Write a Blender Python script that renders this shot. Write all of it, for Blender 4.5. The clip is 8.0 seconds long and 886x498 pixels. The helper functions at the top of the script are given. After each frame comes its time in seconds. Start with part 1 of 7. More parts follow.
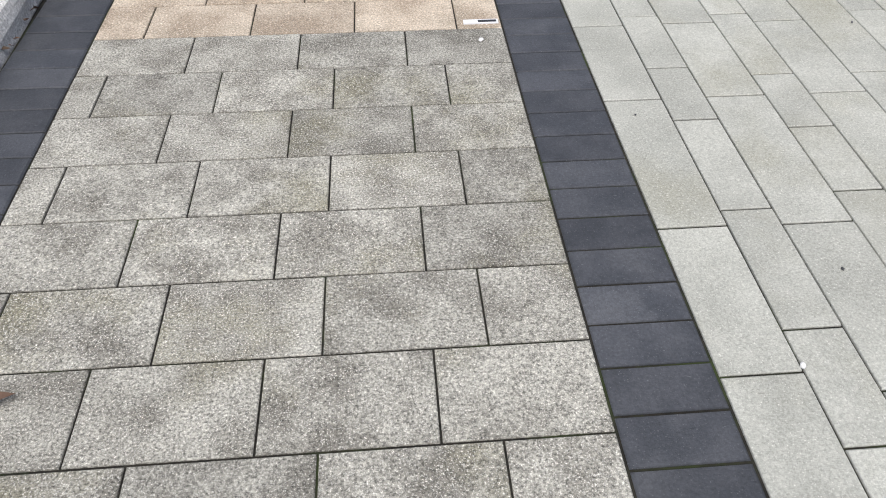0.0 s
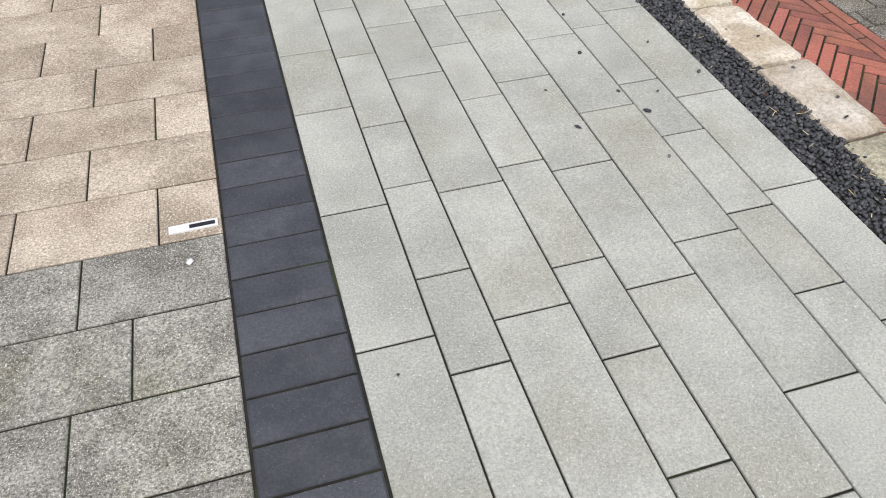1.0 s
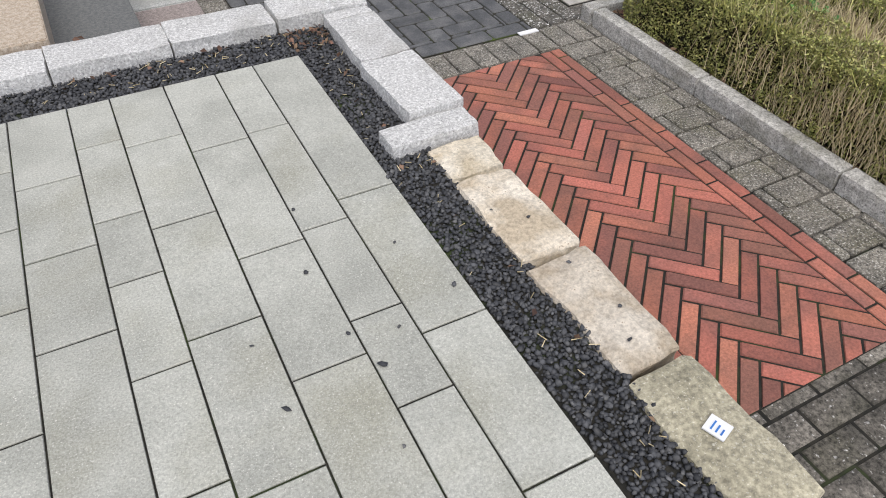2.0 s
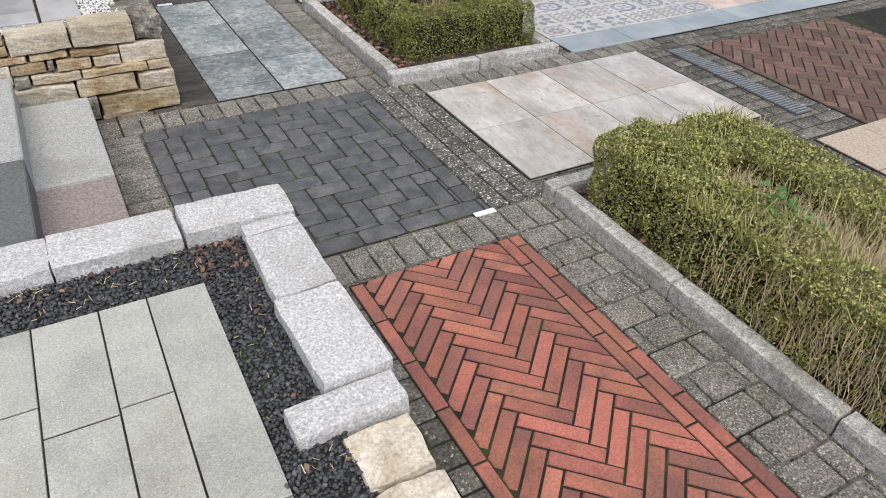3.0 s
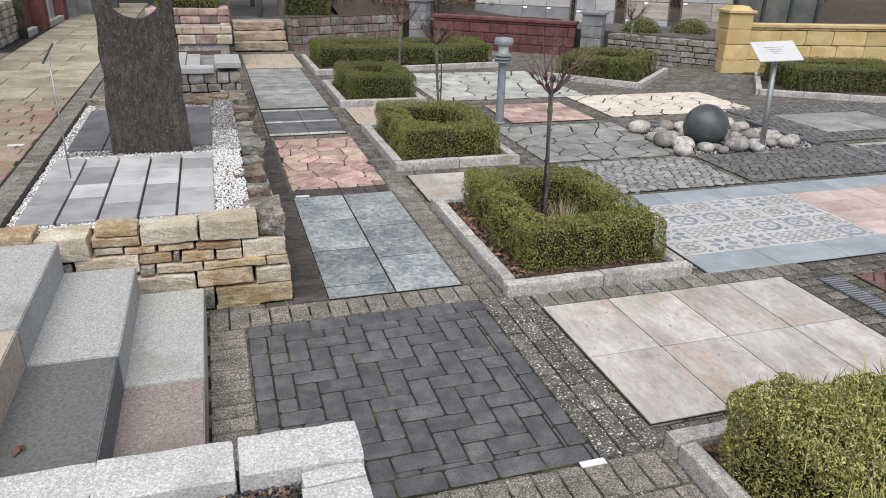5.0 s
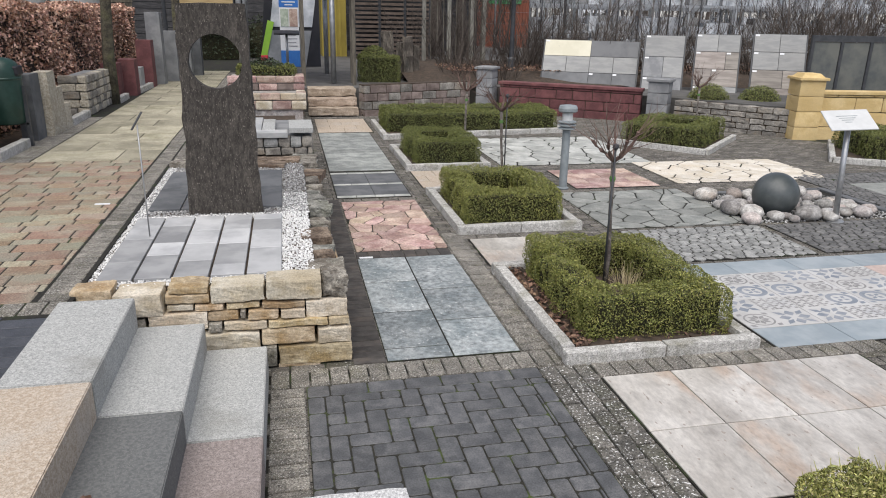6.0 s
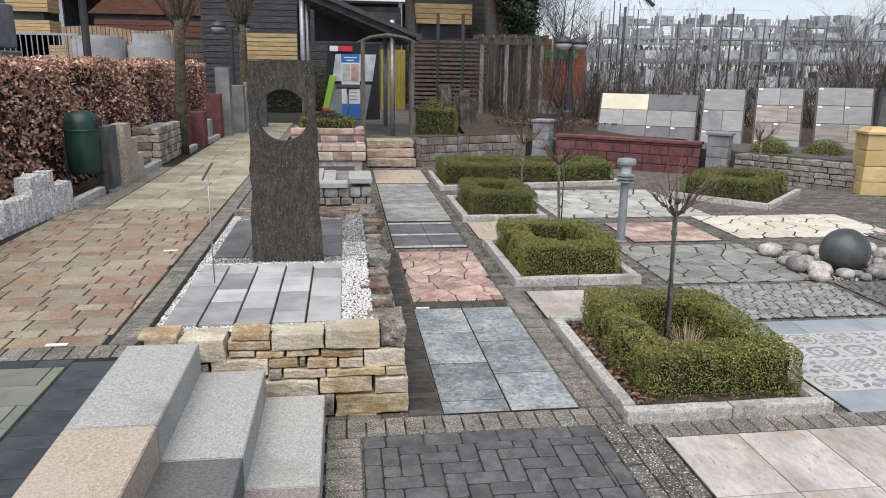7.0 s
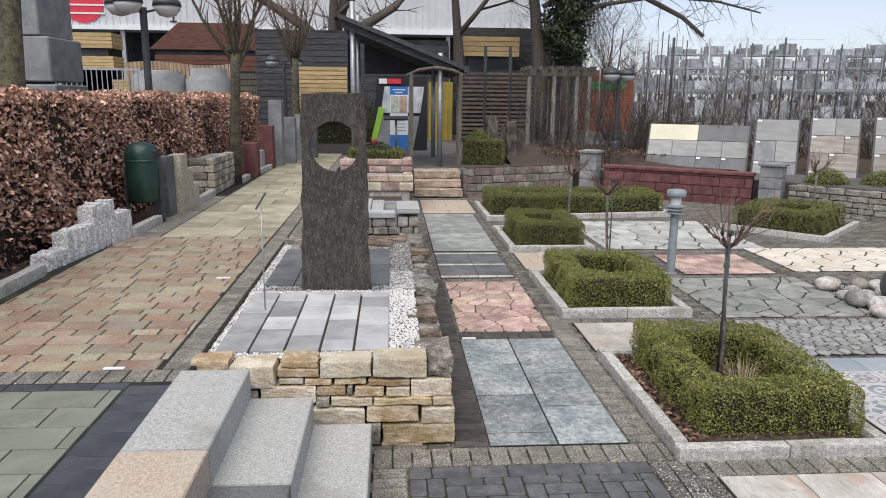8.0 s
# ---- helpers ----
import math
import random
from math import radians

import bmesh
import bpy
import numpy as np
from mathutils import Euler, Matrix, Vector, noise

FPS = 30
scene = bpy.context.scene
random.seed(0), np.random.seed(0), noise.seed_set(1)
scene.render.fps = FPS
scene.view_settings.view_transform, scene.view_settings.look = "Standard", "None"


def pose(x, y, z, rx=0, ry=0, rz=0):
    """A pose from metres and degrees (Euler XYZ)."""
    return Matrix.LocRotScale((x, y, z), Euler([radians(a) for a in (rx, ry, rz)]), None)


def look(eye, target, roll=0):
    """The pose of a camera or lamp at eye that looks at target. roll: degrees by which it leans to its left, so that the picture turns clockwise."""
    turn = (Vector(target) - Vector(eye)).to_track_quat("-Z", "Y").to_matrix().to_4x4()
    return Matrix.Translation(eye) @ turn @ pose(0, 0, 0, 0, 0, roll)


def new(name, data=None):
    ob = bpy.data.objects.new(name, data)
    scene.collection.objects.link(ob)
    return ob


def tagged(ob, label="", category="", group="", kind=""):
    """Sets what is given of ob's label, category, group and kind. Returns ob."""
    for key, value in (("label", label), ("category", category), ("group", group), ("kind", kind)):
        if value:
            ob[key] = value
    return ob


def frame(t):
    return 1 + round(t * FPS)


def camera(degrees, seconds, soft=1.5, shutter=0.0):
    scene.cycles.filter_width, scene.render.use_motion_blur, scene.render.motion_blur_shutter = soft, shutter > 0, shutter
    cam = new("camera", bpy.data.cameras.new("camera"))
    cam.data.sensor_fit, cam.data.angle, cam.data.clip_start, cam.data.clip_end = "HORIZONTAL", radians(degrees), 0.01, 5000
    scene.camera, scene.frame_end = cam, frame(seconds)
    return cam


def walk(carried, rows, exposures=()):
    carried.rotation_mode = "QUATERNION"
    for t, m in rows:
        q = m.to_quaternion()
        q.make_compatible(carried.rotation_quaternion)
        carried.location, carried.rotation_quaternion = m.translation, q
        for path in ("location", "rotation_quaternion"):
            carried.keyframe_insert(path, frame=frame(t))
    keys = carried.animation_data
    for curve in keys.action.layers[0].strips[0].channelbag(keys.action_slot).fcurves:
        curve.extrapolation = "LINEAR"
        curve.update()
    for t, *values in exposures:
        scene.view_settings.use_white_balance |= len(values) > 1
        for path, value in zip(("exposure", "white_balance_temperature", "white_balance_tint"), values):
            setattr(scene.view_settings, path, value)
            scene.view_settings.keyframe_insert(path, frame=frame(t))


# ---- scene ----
cam = camera(63.8, 8.0, soft=1.0)
PATH = [
    (0, (-0.458, 1.579, 1.737), (-0.31, 2.968, 0.305), 0.98),
    (0.5, (-0.23, 2.05, 1.751), (0.053, 3.41, 0.312), 1.14),
    (1, (0.129, 2.442, 1.78), (0.548, 3.769, 0.344), 0.36),
    (1.5, (0.528, 2.739, 1.806), (1.113, 4.041, 0.405), 0.96),
    (2, (0.93, 3.035, 1.851), (1.61, 4.318, 0.476), 0.2),
    (2.2, (1.072, 3.148, 1.88), (1.795, 4.442, 0.536), 0.6),
    (3.3, (1.441, 3.712, 2.022), (2.25, 5.155, 0.898), 2.5),
    (3.5, (1.477, 3.768, 2.011), (2.273, 5.257, 0.94), 2.4),
    (4, (1.578, 3.884, 2.028), (2.314, 5.477, 1.068), 2.3),
    (4.5, (1.633, 3.928, 2.049), (2.286, 5.607, 1.181), 2.0),
    (6, (1.669, 3.885, 2.11), (2.078, 5.739, 1.481), 1.1),
    (6.5, (1.652, 3.886, 2.122), (1.99, 5.777, 1.564), 1.0),
    (7, (1.627, 3.89, 2.123), (1.896, 5.808, 1.626), 0.9),
    (7.5, (1.615, 3.885, 2.126), (1.817, 5.823, 1.676), 0.7),
    (8, (1.608, 3.878, 2.127), (1.752, 5.829, 1.71), 0.6),
]
walk(cam, [(t, look(eye, target, roll)) for t, eye, target, roll in PATH],
     [(0.0, 0.45), (1.0, 0.38), (2.0, 0.30), (3.5, 0.38), (4.5, 0.36), (6.5, 0.39), (8.0, 0.41)])

# ---- light ----
world = bpy.data.worlds.new("overcast_sky")
scene.world = world
world.use_nodes = True
wn, wl = world.node_tree.nodes, world.node_tree.links
sky = wn.new("ShaderNodeTexSky")
sky.sky_type, sky.sun_disc = "NISHITA", False
sky.sun_elevation, sky.sun_rotation = radians(48), radians(200)
sky.air_density, sky.dust_density, sky.ozone_density = 1.0, 0.7, 3.0
pale = wn.new("ShaderNodeHueSaturation")          # thin cloud takes most of the blue out
pale.inputs["Saturation"].default_value = 0.56
wl.new(sky.outputs[0], pale.inputs["Color"])
veil = wn.new("ShaderNodeMix")                    # faint lavender of the cloud veil
veil.data_type, veil.blend_type = "RGBA", "MULTIPLY"
veil.inputs[0].default_value = 1.0
veil.inputs[7].default_value = (1.02, 0.99, 1.055, 1)
wl.new(pale.outputs[0], veil.inputs[6])
wl.new(veil.outputs[2], wn["Background"].inputs[0])
wn["Background"].inputs[1].default_value = 0.097
sun = new("sun", bpy.data.lights.new("sun", "SUN"))
sun.data.energy, sun.data.angle, sun.data.color = 2.85, radians(70), (1.0, 0.945, 0.875)
sun.matrix_world = look((0, 0, 30), (5, 14, 0))

# ---- materials ----
MATS = {}


def surf(name, c1, c2, scale=6.0, rough=0.85, bump=0.3, bscale=90.0, vary=0.12, stain=None, stain_scale=2.0,
         speck=None, speck_scale=220.0, speck_at=0.62, metal=0.0, hue=0.0, grain=0.0, stretch=None, island=False, low=0.4, high=0.6, gscale=0.0):
    """A rough natural surface: two colours mixed by noise, stains, specks, a change from piece to piece, and fine relief."""
    m = bpy.data.materials.new(name)
    MATS[name] = m
    m.use_nodes = True
    n, l = m.node_tree.nodes, m.node_tree.links
    b = n["Principled BSDF"]
    geo = n.new("ShaderNodeNewGeometry")
    pos = geo.outputs["Position"]
    if stretch:
        mp = n.new("ShaderNodeMapping")
        mp.inputs["Scale"].default_value = stretch
        l.new(pos, mp.inputs["Vector"])
        pos = mp.outputs[0]
    if island:
        rnd = geo.outputs["Random Per Island"]
    else:
        info = n.new("ShaderNodeObjectInfo")
        rnd = info.outputs["Random"]
    shift = n.new("ShaderNodeVectorMath")
    shift.operation = "MULTIPLY_ADD"
    shift.inputs[1].default_value = (37.0, 19.0, 11.0)
    l.new(rnd, shift.inputs[0])
    l.new(pos, shift.inputs[2])
    at = shift.outputs[0]

    def noisy(sc, detail=4.0, ro=0.6):
        t = n.new("ShaderNodeTexNoise")
        t.inputs["Scale"].default_value, t.inputs["Detail"].default_value, t.inputs["Roughness"].default_value = sc, detail, ro
        l.new(at, t.inputs["Vector"])
        return t.outputs["Fac"]

    def span(f, a, z):
        r = n.new("ShaderNodeMapRange")
        r.inputs["From Min"].default_value, r.inputs["From Max"].default_value = a, z
        l.new(f, r.inputs["Value"])
        return r.outputs[0]

    def blend(f, a, z):
        x = n.new("ShaderNodeMix")
        x.data_type = "RGBA"
        l.new(f, x.inputs[0]) if not isinstance(f, float) else None
        for sock, v in ((x.inputs[6], a), (x.inputs[7], z)):
            if isinstance(v, tuple):
                sock.default_value = (*v, 1)
            else:
                l.new(v, sock)
        return x.outputs[2]

    col = blend(span(noisy(scale), low, high), c1, c2)
    if stain:
        col = blend(span(noisy(stain_scale, 5.0, 0.65), 0.52, 0.72), col, stain)
    if speck:
        col = blend(span(noisy(speck_scale, 2.0, 0.5), speck_at, speck_at + 0.04), col, speck)
    if grain:
        g1 = n.new("ShaderNodeMapRange")
        g1.inputs["From Min"].default_value, g1.inputs["From Max"].default_value = 0.34, 0.66
        g1.inputs["To Min"].default_value, g1.inputs["To Max"].default_value = 1 - grain, 1 + 0.6 * grain
        l.new(noisy(gscale or bscale * 1.3, 5.0, 0.72), g1.inputs["Value"])
        mul = n.new("ShaderNodeVectorMath")
        mul.operation = "MULTIPLY"
        l.new(col, mul.inputs[0])
        l.new(g1.outputs[0], mul.inputs[1])
        col = mul.outputs[0]
    hsv = n.new("ShaderNodeHueSaturation")
    l.new(col, hsv.inputs["Color"])
    v = n.new("ShaderNodeMapRange")
    v.inputs["To Min"].default_value, v.inputs["To Max"].default_value = 1 - vary, 1 + vary
    l.new(rnd, v.inputs["Value"])
    l.new(v.outputs[0], hsv.inputs["Value"])
    if hue:
        h = n.new("ShaderNodeMapRange")
        h.inputs["To Min"].default_value, h.inputs["To Max"].default_value = 0.5 - hue, 0.5 + hue
        w = n.new("ShaderNodeMath")
        w.operation = "FRACT"
        k = n.new("ShaderNodeMath")
        k.operation = "MULTIPLY"
        k.inputs[1].default_value = 7.31
        l.new(rnd, k.inputs[0])
        l.new(k.outputs[0], w.inputs[0])
        l.new(w.outputs[0], h.inputs["Value"])
        l.new(h.outputs[0], hsv.inputs["Hue"])
    l.new(hsv.outputs[0], b.inputs["Base Color"])
    b.inputs["Roughness"].default_value, b.inputs["Metallic"].default_value = rough, metal
    if bump:
        bp = n.new("ShaderNodeBump")
        bp.inputs["Strength"].default_value, bp.inputs["Distance"].default_value = bump, 0.004
        l.new(noisy(bscale, 6.0, 0.7), bp.inputs["Height"])
        l.new(bp.outputs[0], b.inputs["Normal"])
    return m


slab_grey = surf("grey_blasted_concrete", (0.235, 0.225, 0.192), (0.47, 0.46, 0.405), 7, 0.9, 1.0, 220, 0.15, (0.245, 0.23, 0.15), 1.9, (0.66, 0.65, 0.60), 330, 0.58, grain=0.78, gscale=170, low=0.37, high=0.62)
slab_cream = surf("cream_blasted_concrete", (0.40, 0.325, 0.245), (0.60, 0.515, 0.41), 4.5, 0.9, 0.8, 200, 0.09, (0.31, 0.265, 0.20), 2.2, (0.72, 0.65, 0.55), 230, 0.60, grain=0.55, gscale=150)
slab_light = surf("light_grey_concrete", (0.385, 0.392, 0.352), (0.50, 0.507, 0.458), 3.4, 0.85, 0.7, 240, 0.05, (0.37, 0.368, 0.305), 1.6, (0.62, 0.62, 0.57), 240, 0.63, grain=0.30, gscale=165, low=0.36, high=0.62)
slab_green = surf("green_grey_concrete", (0.17, 0.185, 0.15), (0.23, 0.24, 0.195), 4, 0.85, 0.3, 160, 0.08, (0.13, 0.14, 0.12), 2.0)
anthracite = surf("anthracite_concrete", (0.043, 0.048, 0.058), (0.066, 0.071, 0.083), 7, 0.6, 0.5, 160, 0.20, (0.088, 0.093, 0.104), 3.0, (0.13, 0.135, 0.145), 260, 0.66, grain=0.3, gscale=140)
joint_dark = surf("dark_joint_sand", (0.010, 0.010, 0.008), (0.024, 0.022, 0.017), 30, 0.95, 0.6, 120, 0.0, (0.035, 0.055, 0.012), 4.0)
red_brick = surf("red_clinker", (0.265, 0.115, 0.09), (0.455, 0.165, 0.115), 1.6, 0.8, 0.7, 160, 0.2, (0.225, 0.105, 0.082), 3.0, hue=0.006, grain=0.35, gscale=110, low=0.42, high=0.58)
dark_brick = surf("charcoal_clinker", (0.088, 0.091, 0.095), (0.132, 0.134, 0.137), 10, 0.62, 0.8, 160, 0.17, (0.165, 0.165, 0.164), 5.0, grain=0.4, gscale=120)
paver = surf("weathered_concrete_paver", (0.155, 0.145, 0.125), (0.265, 0.246, 0.212), 9, 0.95, 1.0, 90, 0.18, (0.13, 0.122, 0.082), 3.0, (0.46, 0.45, 0.415), 150, 0.59, grain=0.85, gscale=100)
lichen_paver = surf("lichen_spotted_paver", (0.105, 0.10, 0.088), (0.19, 0.178, 0.156), 9, 0.95, 1.0, 90, 0.22, (0.085, 0.085, 0.055), 3.0, (0.70, 0.70, 0.68), 74, 0.60, grain=0.8, gscale=75)
joint_moss = surf("mossy_joint_sand", (0.016, 0.016, 0.012), (0.032, 0.03, 0.022), 30, 0.95, 0.6, 120, 0.0, (0.075, 0.11, 0.02), 5.0)
paver_stuff = surf("weathered_paving_field", (0.115, 0.107, 0.093), (0.19, 0.175, 0.152), 9, 0.95, 0.8, 90, 0.24, (0.08, 0.078, 0.05), 2.0, (0.50, 0.49, 0.47), 62, 0.655, island=True, grain=0.8, gscale=75)
dark_paver = surf("dark_weathered_paver", (0.05, 0.045, 0.042), (0.085, 0.078, 0.07), 9, 0.9, 0.6, 110, 0.18, (0.11, 0.09, 0.075), 3.0)
beige_tile = surf("beige_stone_tile", (0.37, 0.345, 0.31), (0.60, 0.575, 0.53), 2.4, 0.34, 0.25, 40, 0.06, (0.42, 0.315, 0.235), 1.5, (0.33, 0.29, 0.25), 24, 0.67, stretch=(1.6, 0.7, 1), low=0.30, high=0.62, grain=0.22, gscale=18)
strip_slate = surf("pale_grey_slate", (0.235, 0.25, 0.235), (0.38, 0.395, 0.37), 5, 0.6, 0.8, 30, 0.2, (0.18, 0.19, 0.18), 3.0, grain=0.3)
slate_tile = surf("grey_green_slate", (0.20, 0.232, 0.238), (0.42, 0.445, 0.44), 4.5, 0.45, 1.0, 26, 0.16, (0.165, 0.19, 0.195), 2.4, (0.52, 0.53, 0.52), 34, 0.66, grain=0.5, gscale=26, low=0.33, high=0.67)
pink_stone = surf("pink_quartzite", (0.36, 0.235, 0.20), (0.57, 0.43, 0.37), 5, 0.8, 0.8, 60, 0.24, (0.52, 0.43, 0.31), 1.3, hue=0.022, grain=0.4, gscale=50)
grey_flag = surf("grey_green_flagstone", (0.20, 0.21, 0.195), (0.33, 0.335, 0.31), 4, 0.8, 0.6, 40, 0.16, (0.15, 0.16, 0.145), 2.0, grain=0.2)
white_flag = surf("pale_flagstone", (0.36, 0.37, 0.345), (0.52, 0.525, 0.49), 4, 0.8, 0.5, 40, 0.14, (0.25, 0.26, 0.23), 2.4, grain=0.15)
cream_flag = surf("cream_flagstone", (0.59, 0.53, 0.43), (0.72, 0.68, 0.60), 4, 0.8, 0.4, 40, 0.08, (0.54, 0.44, 0.29), 2.0, grain=0.15)
cobble = surf("grey_granite_sett", (0.22, 0.225, 0.215), (0.34, 0.34, 0.325), 12, 0.8, 0.6, 60, 0.18, grain=0.3, gscale=60)
cobble_dark = surf("dark_granite_sett", (0.10, 0.10, 0.098), (0.175, 0.172, 0.165), 12, 0.8, 0.6, 60, 0.2, grain=0.3, gscale=60)
granite = surf("pale_split_granite", (0.54, 0.54, 0.53), (0.74, 0.74, 0.725), 90, 0.85, 1.0, 110, 0.05, (0.46, 0.455, 0.43), 2.5, (0.20, 0.20, 0.20), 260, 0.62, grain=0.45, gscale=130)
kerb_stone = surf("weathered_granite_kerb", (0.42, 0.412, 0.385), (0.62, 0.61, 0.578), 30, 0.9, 0.9, 110, 0.08, (0.29, 0.28, 0.225), 3.0, (0.14, 0.14, 0.13), 200, 0.62, grain=0.55, gscale=110)
sandstone = surf("ochre_sandstone", (0.36, 0.255, 0.13), (0.58, 0.48, 0.33), 6, 0.9, 1.0, 60, 0.2, (0.25, 0.18, 0.105), 3.5, (0.66, 0.59, 0.46), 90, 0.68, hue=0.010, grain=0.38, gscale=80)
sandstone_pale = surf("pale_cream_sandstone", (0.47, 0.40, 0.29), (0.70, 0.645, 0.54), 6, 0.9, 1.0, 60, 0.14, (0.45, 0.335, 0.185), 3.0, (0.28, 0.23, 0.17), 80, 0.69, hue=0.008, grain=0.36, gscale=80)
rock_dark = surf("brown_weathered_rock", (0.135, 0.118, 0.095), (0.36, 0.335, 0.285), 8, 0.95, 1.0, 55, 0.3, (0.085, 0.082, 0.058), 4.0, (0.46, 0.45, 0.40), 70, 0.66, grain=0.6, gscale=60)
rock_grey = surf("grey_green_ledge_rock", (0.15, 0.15, 0.13), (0.34, 0.33, 0.29), 9, 0.95, 1.0, 60, 0.25, (0.10, 0.105, 0.07), 4.0, (0.42, 0.42, 0.38), 80, 0.66, grain=0.6, gscale=70)
ledge_brown = surf("brown_ledge_rock", (0.12, 0.085, 0.06), (0.27, 0.21, 0.155), 9, 0.95, 1.0, 60, 0.25, (0.07, 0.05, 0.035), 4.0, grain=0.6, gscale=70)
monolith = surf("dark_gneiss", (0.036, 0.031, 0.026), (0.072, 0.063, 0.054), 34, 0.85, 1.0, 70, 0.0, (0.10, 0.088, 0.074), 12.0, (0.24, 0.215, 0.185), 105, 0.645, stretch=(1.5, 1.5, 0.5), grain=0.5, gscale=90)
step_grey = surf("grey_granite", (0.36, 0.37, 0.355), (0.52, 0.525, 0.505), 90, 0.8, 0.4, 200, 0.03, (0.30, 0.30, 0.275), 1.8, (0.18, 0.182, 0.178), 260, 0.61, grain=0.35, gscale=150)
step_dark = surf("dark_granite", (0.105, 0.11, 0.11), (0.16, 0.165, 0.16), 60, 0.75, 0.3, 160, 0.03, (0.085, 0.09, 0.085), 1.5, (0.26, 0.26, 0.25), 230, 0.62)
step_tan = surf("tan_granite", (0.42, 0.34, 0.255), (0.55, 0.475, 0.385), 55, 0.8, 0.3, 160, 0.03, (0.50, 0.465, 0.41), 1.3, (0.24, 0.185, 0.14), 230, 0.61, grain=0.3, gscale=150)
step_pink = surf("pink_grey_granite", (0.255, 0.215, 0.20), (0.36, 0.31, 0.29), 55, 0.8, 0.3, 160, 0.03, (0.21, 0.175, 0.155), 1.5, (0.13, 0.115, 0.11), 230, 0.60, grain=0.3, gscale=150)
gravel_dark = surf("dark_basalt_chips", (0.028, 0.03, 0.035), (0.075, 0.078, 0.085), 25, 0.7, 0.5, 90, 0.35, (0.15, 0.15, 0.15), 9.0, island=True)
gravel_white = surf("white_marble_chips", (0.66, 0.66, 0.64), (0.82, 0.82, 0.80), 25, 0.75, 0.3, 90, 0.12, island=True)
stair_stone = surf("brown_split_stone", (0.30, 0.235, 0.175), (0.50, 0.41, 0.325), 6, 0.9, 1.0, 60, 0.2, (0.25, 0.19, 0.135), 3.0, (0.60, 0.53, 0.44), 80, 0.68, hue=0.008, grain=0.38, gscale=80)
pebble_mat = surf("mixed_river_boulder", (0.30, 0.285, 0.265), (0.54, 0.525, 0.495), 9, 0.75, 0.7, 60, 0.32, (0.42, 0.33, 0.285), 1.0, (0.14, 0.14, 0.14), 70, 0.67, hue=0.022, grain=0.4, gscale=45)
sphere_mat = surf("polished_grey_stone", (0.055, 0.065, 0.065), (0.085, 0.095, 0.095), 4, 0.38, 0.1, 90, 0.0, (0.11, 0.12, 0.118), 2.0)
soil = surf("dark_soil", (0.035, 0.026, 0.018), (0.075, 0.055, 0.04), 20, 1.0, 1.0, 60, 0.0, (0.11, 0.075, 0.05), 8.0)
leaf_box = surf("box_leaf", (0.115, 0.138, 0.028), (0.30, 0.305, 0.084), 3.0, 0.42, 0.0, 1, 0.4, (0.33, 0.29, 0.092), 3.0, island=True, hue=0.012)
leaf_box_dull = surf("box_leaf_dull", (0.155, 0.18, 0.04), (0.41, 0.405, 0.13), 3.0, 0.42, 0.0, 1, 0.55, (0.52, 0.45, 0.22), 2.2, island=True, hue=0.018)
leaf_box_far = surf("box_leaf_dark_green", (0.09, 0.115, 0.026), (0.205, 0.222, 0.06), 3.0, 0.5, 0.0, 1, 0.32, (0.225, 0.21, 0.068), 2.0, island=True, hue=0.010)
leaf_dark = surf("dark_evergreen_leaf", (0.018, 0.03, 0.01), (0.04, 0.058, 0.02), 5, 0.5, 0.0, 1, 0.4, island=True)
leaf_beech = surf("copper_beech_leaf", (0.30, 0.15, 0.098), (0.84, 0.56, 0.42), 5, 0.3, 0.0, 1, 0.6, (0.17, 0.08, 0.055), 2.0, island=True, hue=0.012)
leaf_litter = surf("brown_dead_leaf", (0.085, 0.045, 0.03), (0.22, 0.135, 0.09), 10, 0.8, 0.0, 1, 0.5, island=True, hue=0.015)
leaf_green = surf("fresh_green_leaf", (0.05, 0.14, 0.03), (0.10, 0.22, 0.05), 10, 0.5, 0.0, 1, 0.3, island=True)
straw = surf("dry_straw_stem", (0.42, 0.34, 0.19), (0.62, 0.53, 0.34), 6, 0.9, 0.0, 1, 0.3, island=True)
twig = surf("bare_twig_bark", (0.05, 0.04, 0.033), (0.10, 0.082, 0.068), 20, 0.9, 0.5, 60, 0.2, island=True)
# twig bark again, paled to grey for the haze over far trees
twig_far = surf("far_hazed_twig_bark", (0.12, 0.108, 0.10), (0.19, 0.172, 0.158), 20, 0.9, 0.0, 60, 0.2)
stem_bark = surf("grey_brown_stem_bark", (0.11, 0.095, 0.082), (0.24, 0.215, 0.19), 22, 0.9, 0.8, 60, 0.1, (0.07, 0.058, 0.05), 6.0, grain=0.4, gscale=80)
twig_red = surf("grey_brown_twig_bark", (0.10, 0.062, 0.05), (0.165, 0.11, 0.09), 20, 0.9, 0.4, 60, 0.2)
bark = surf("mossy_bark", (0.055, 0.048, 0.035), (0.125, 0.112, 0.075), 14, 0.95, 1.0, 30, 0.1, (0.13, 0.128, 0.06), 4.0, grain=0.5, gscale=60)
# twigs inside the hedges, the shade between the leaves put into their colour
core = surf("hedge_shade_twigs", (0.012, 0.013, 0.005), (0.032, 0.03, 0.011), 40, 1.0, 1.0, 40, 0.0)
# beech twigs darkened to near black for the shade deep in the hedge
core_brown = surf("beech_shade_twigs", (0.016, 0.009, 0.006), (0.036, 0.02, 0.014), 25, 1.0, 1.0, 40, 0.0)
concrete = surf("plain_concrete", (0.33, 0.34, 0.34), (0.45, 0.455, 0.45), 3, 0.9, 0.4, 60, 0.08, (0.26, 0.265, 0.26), 1.5)
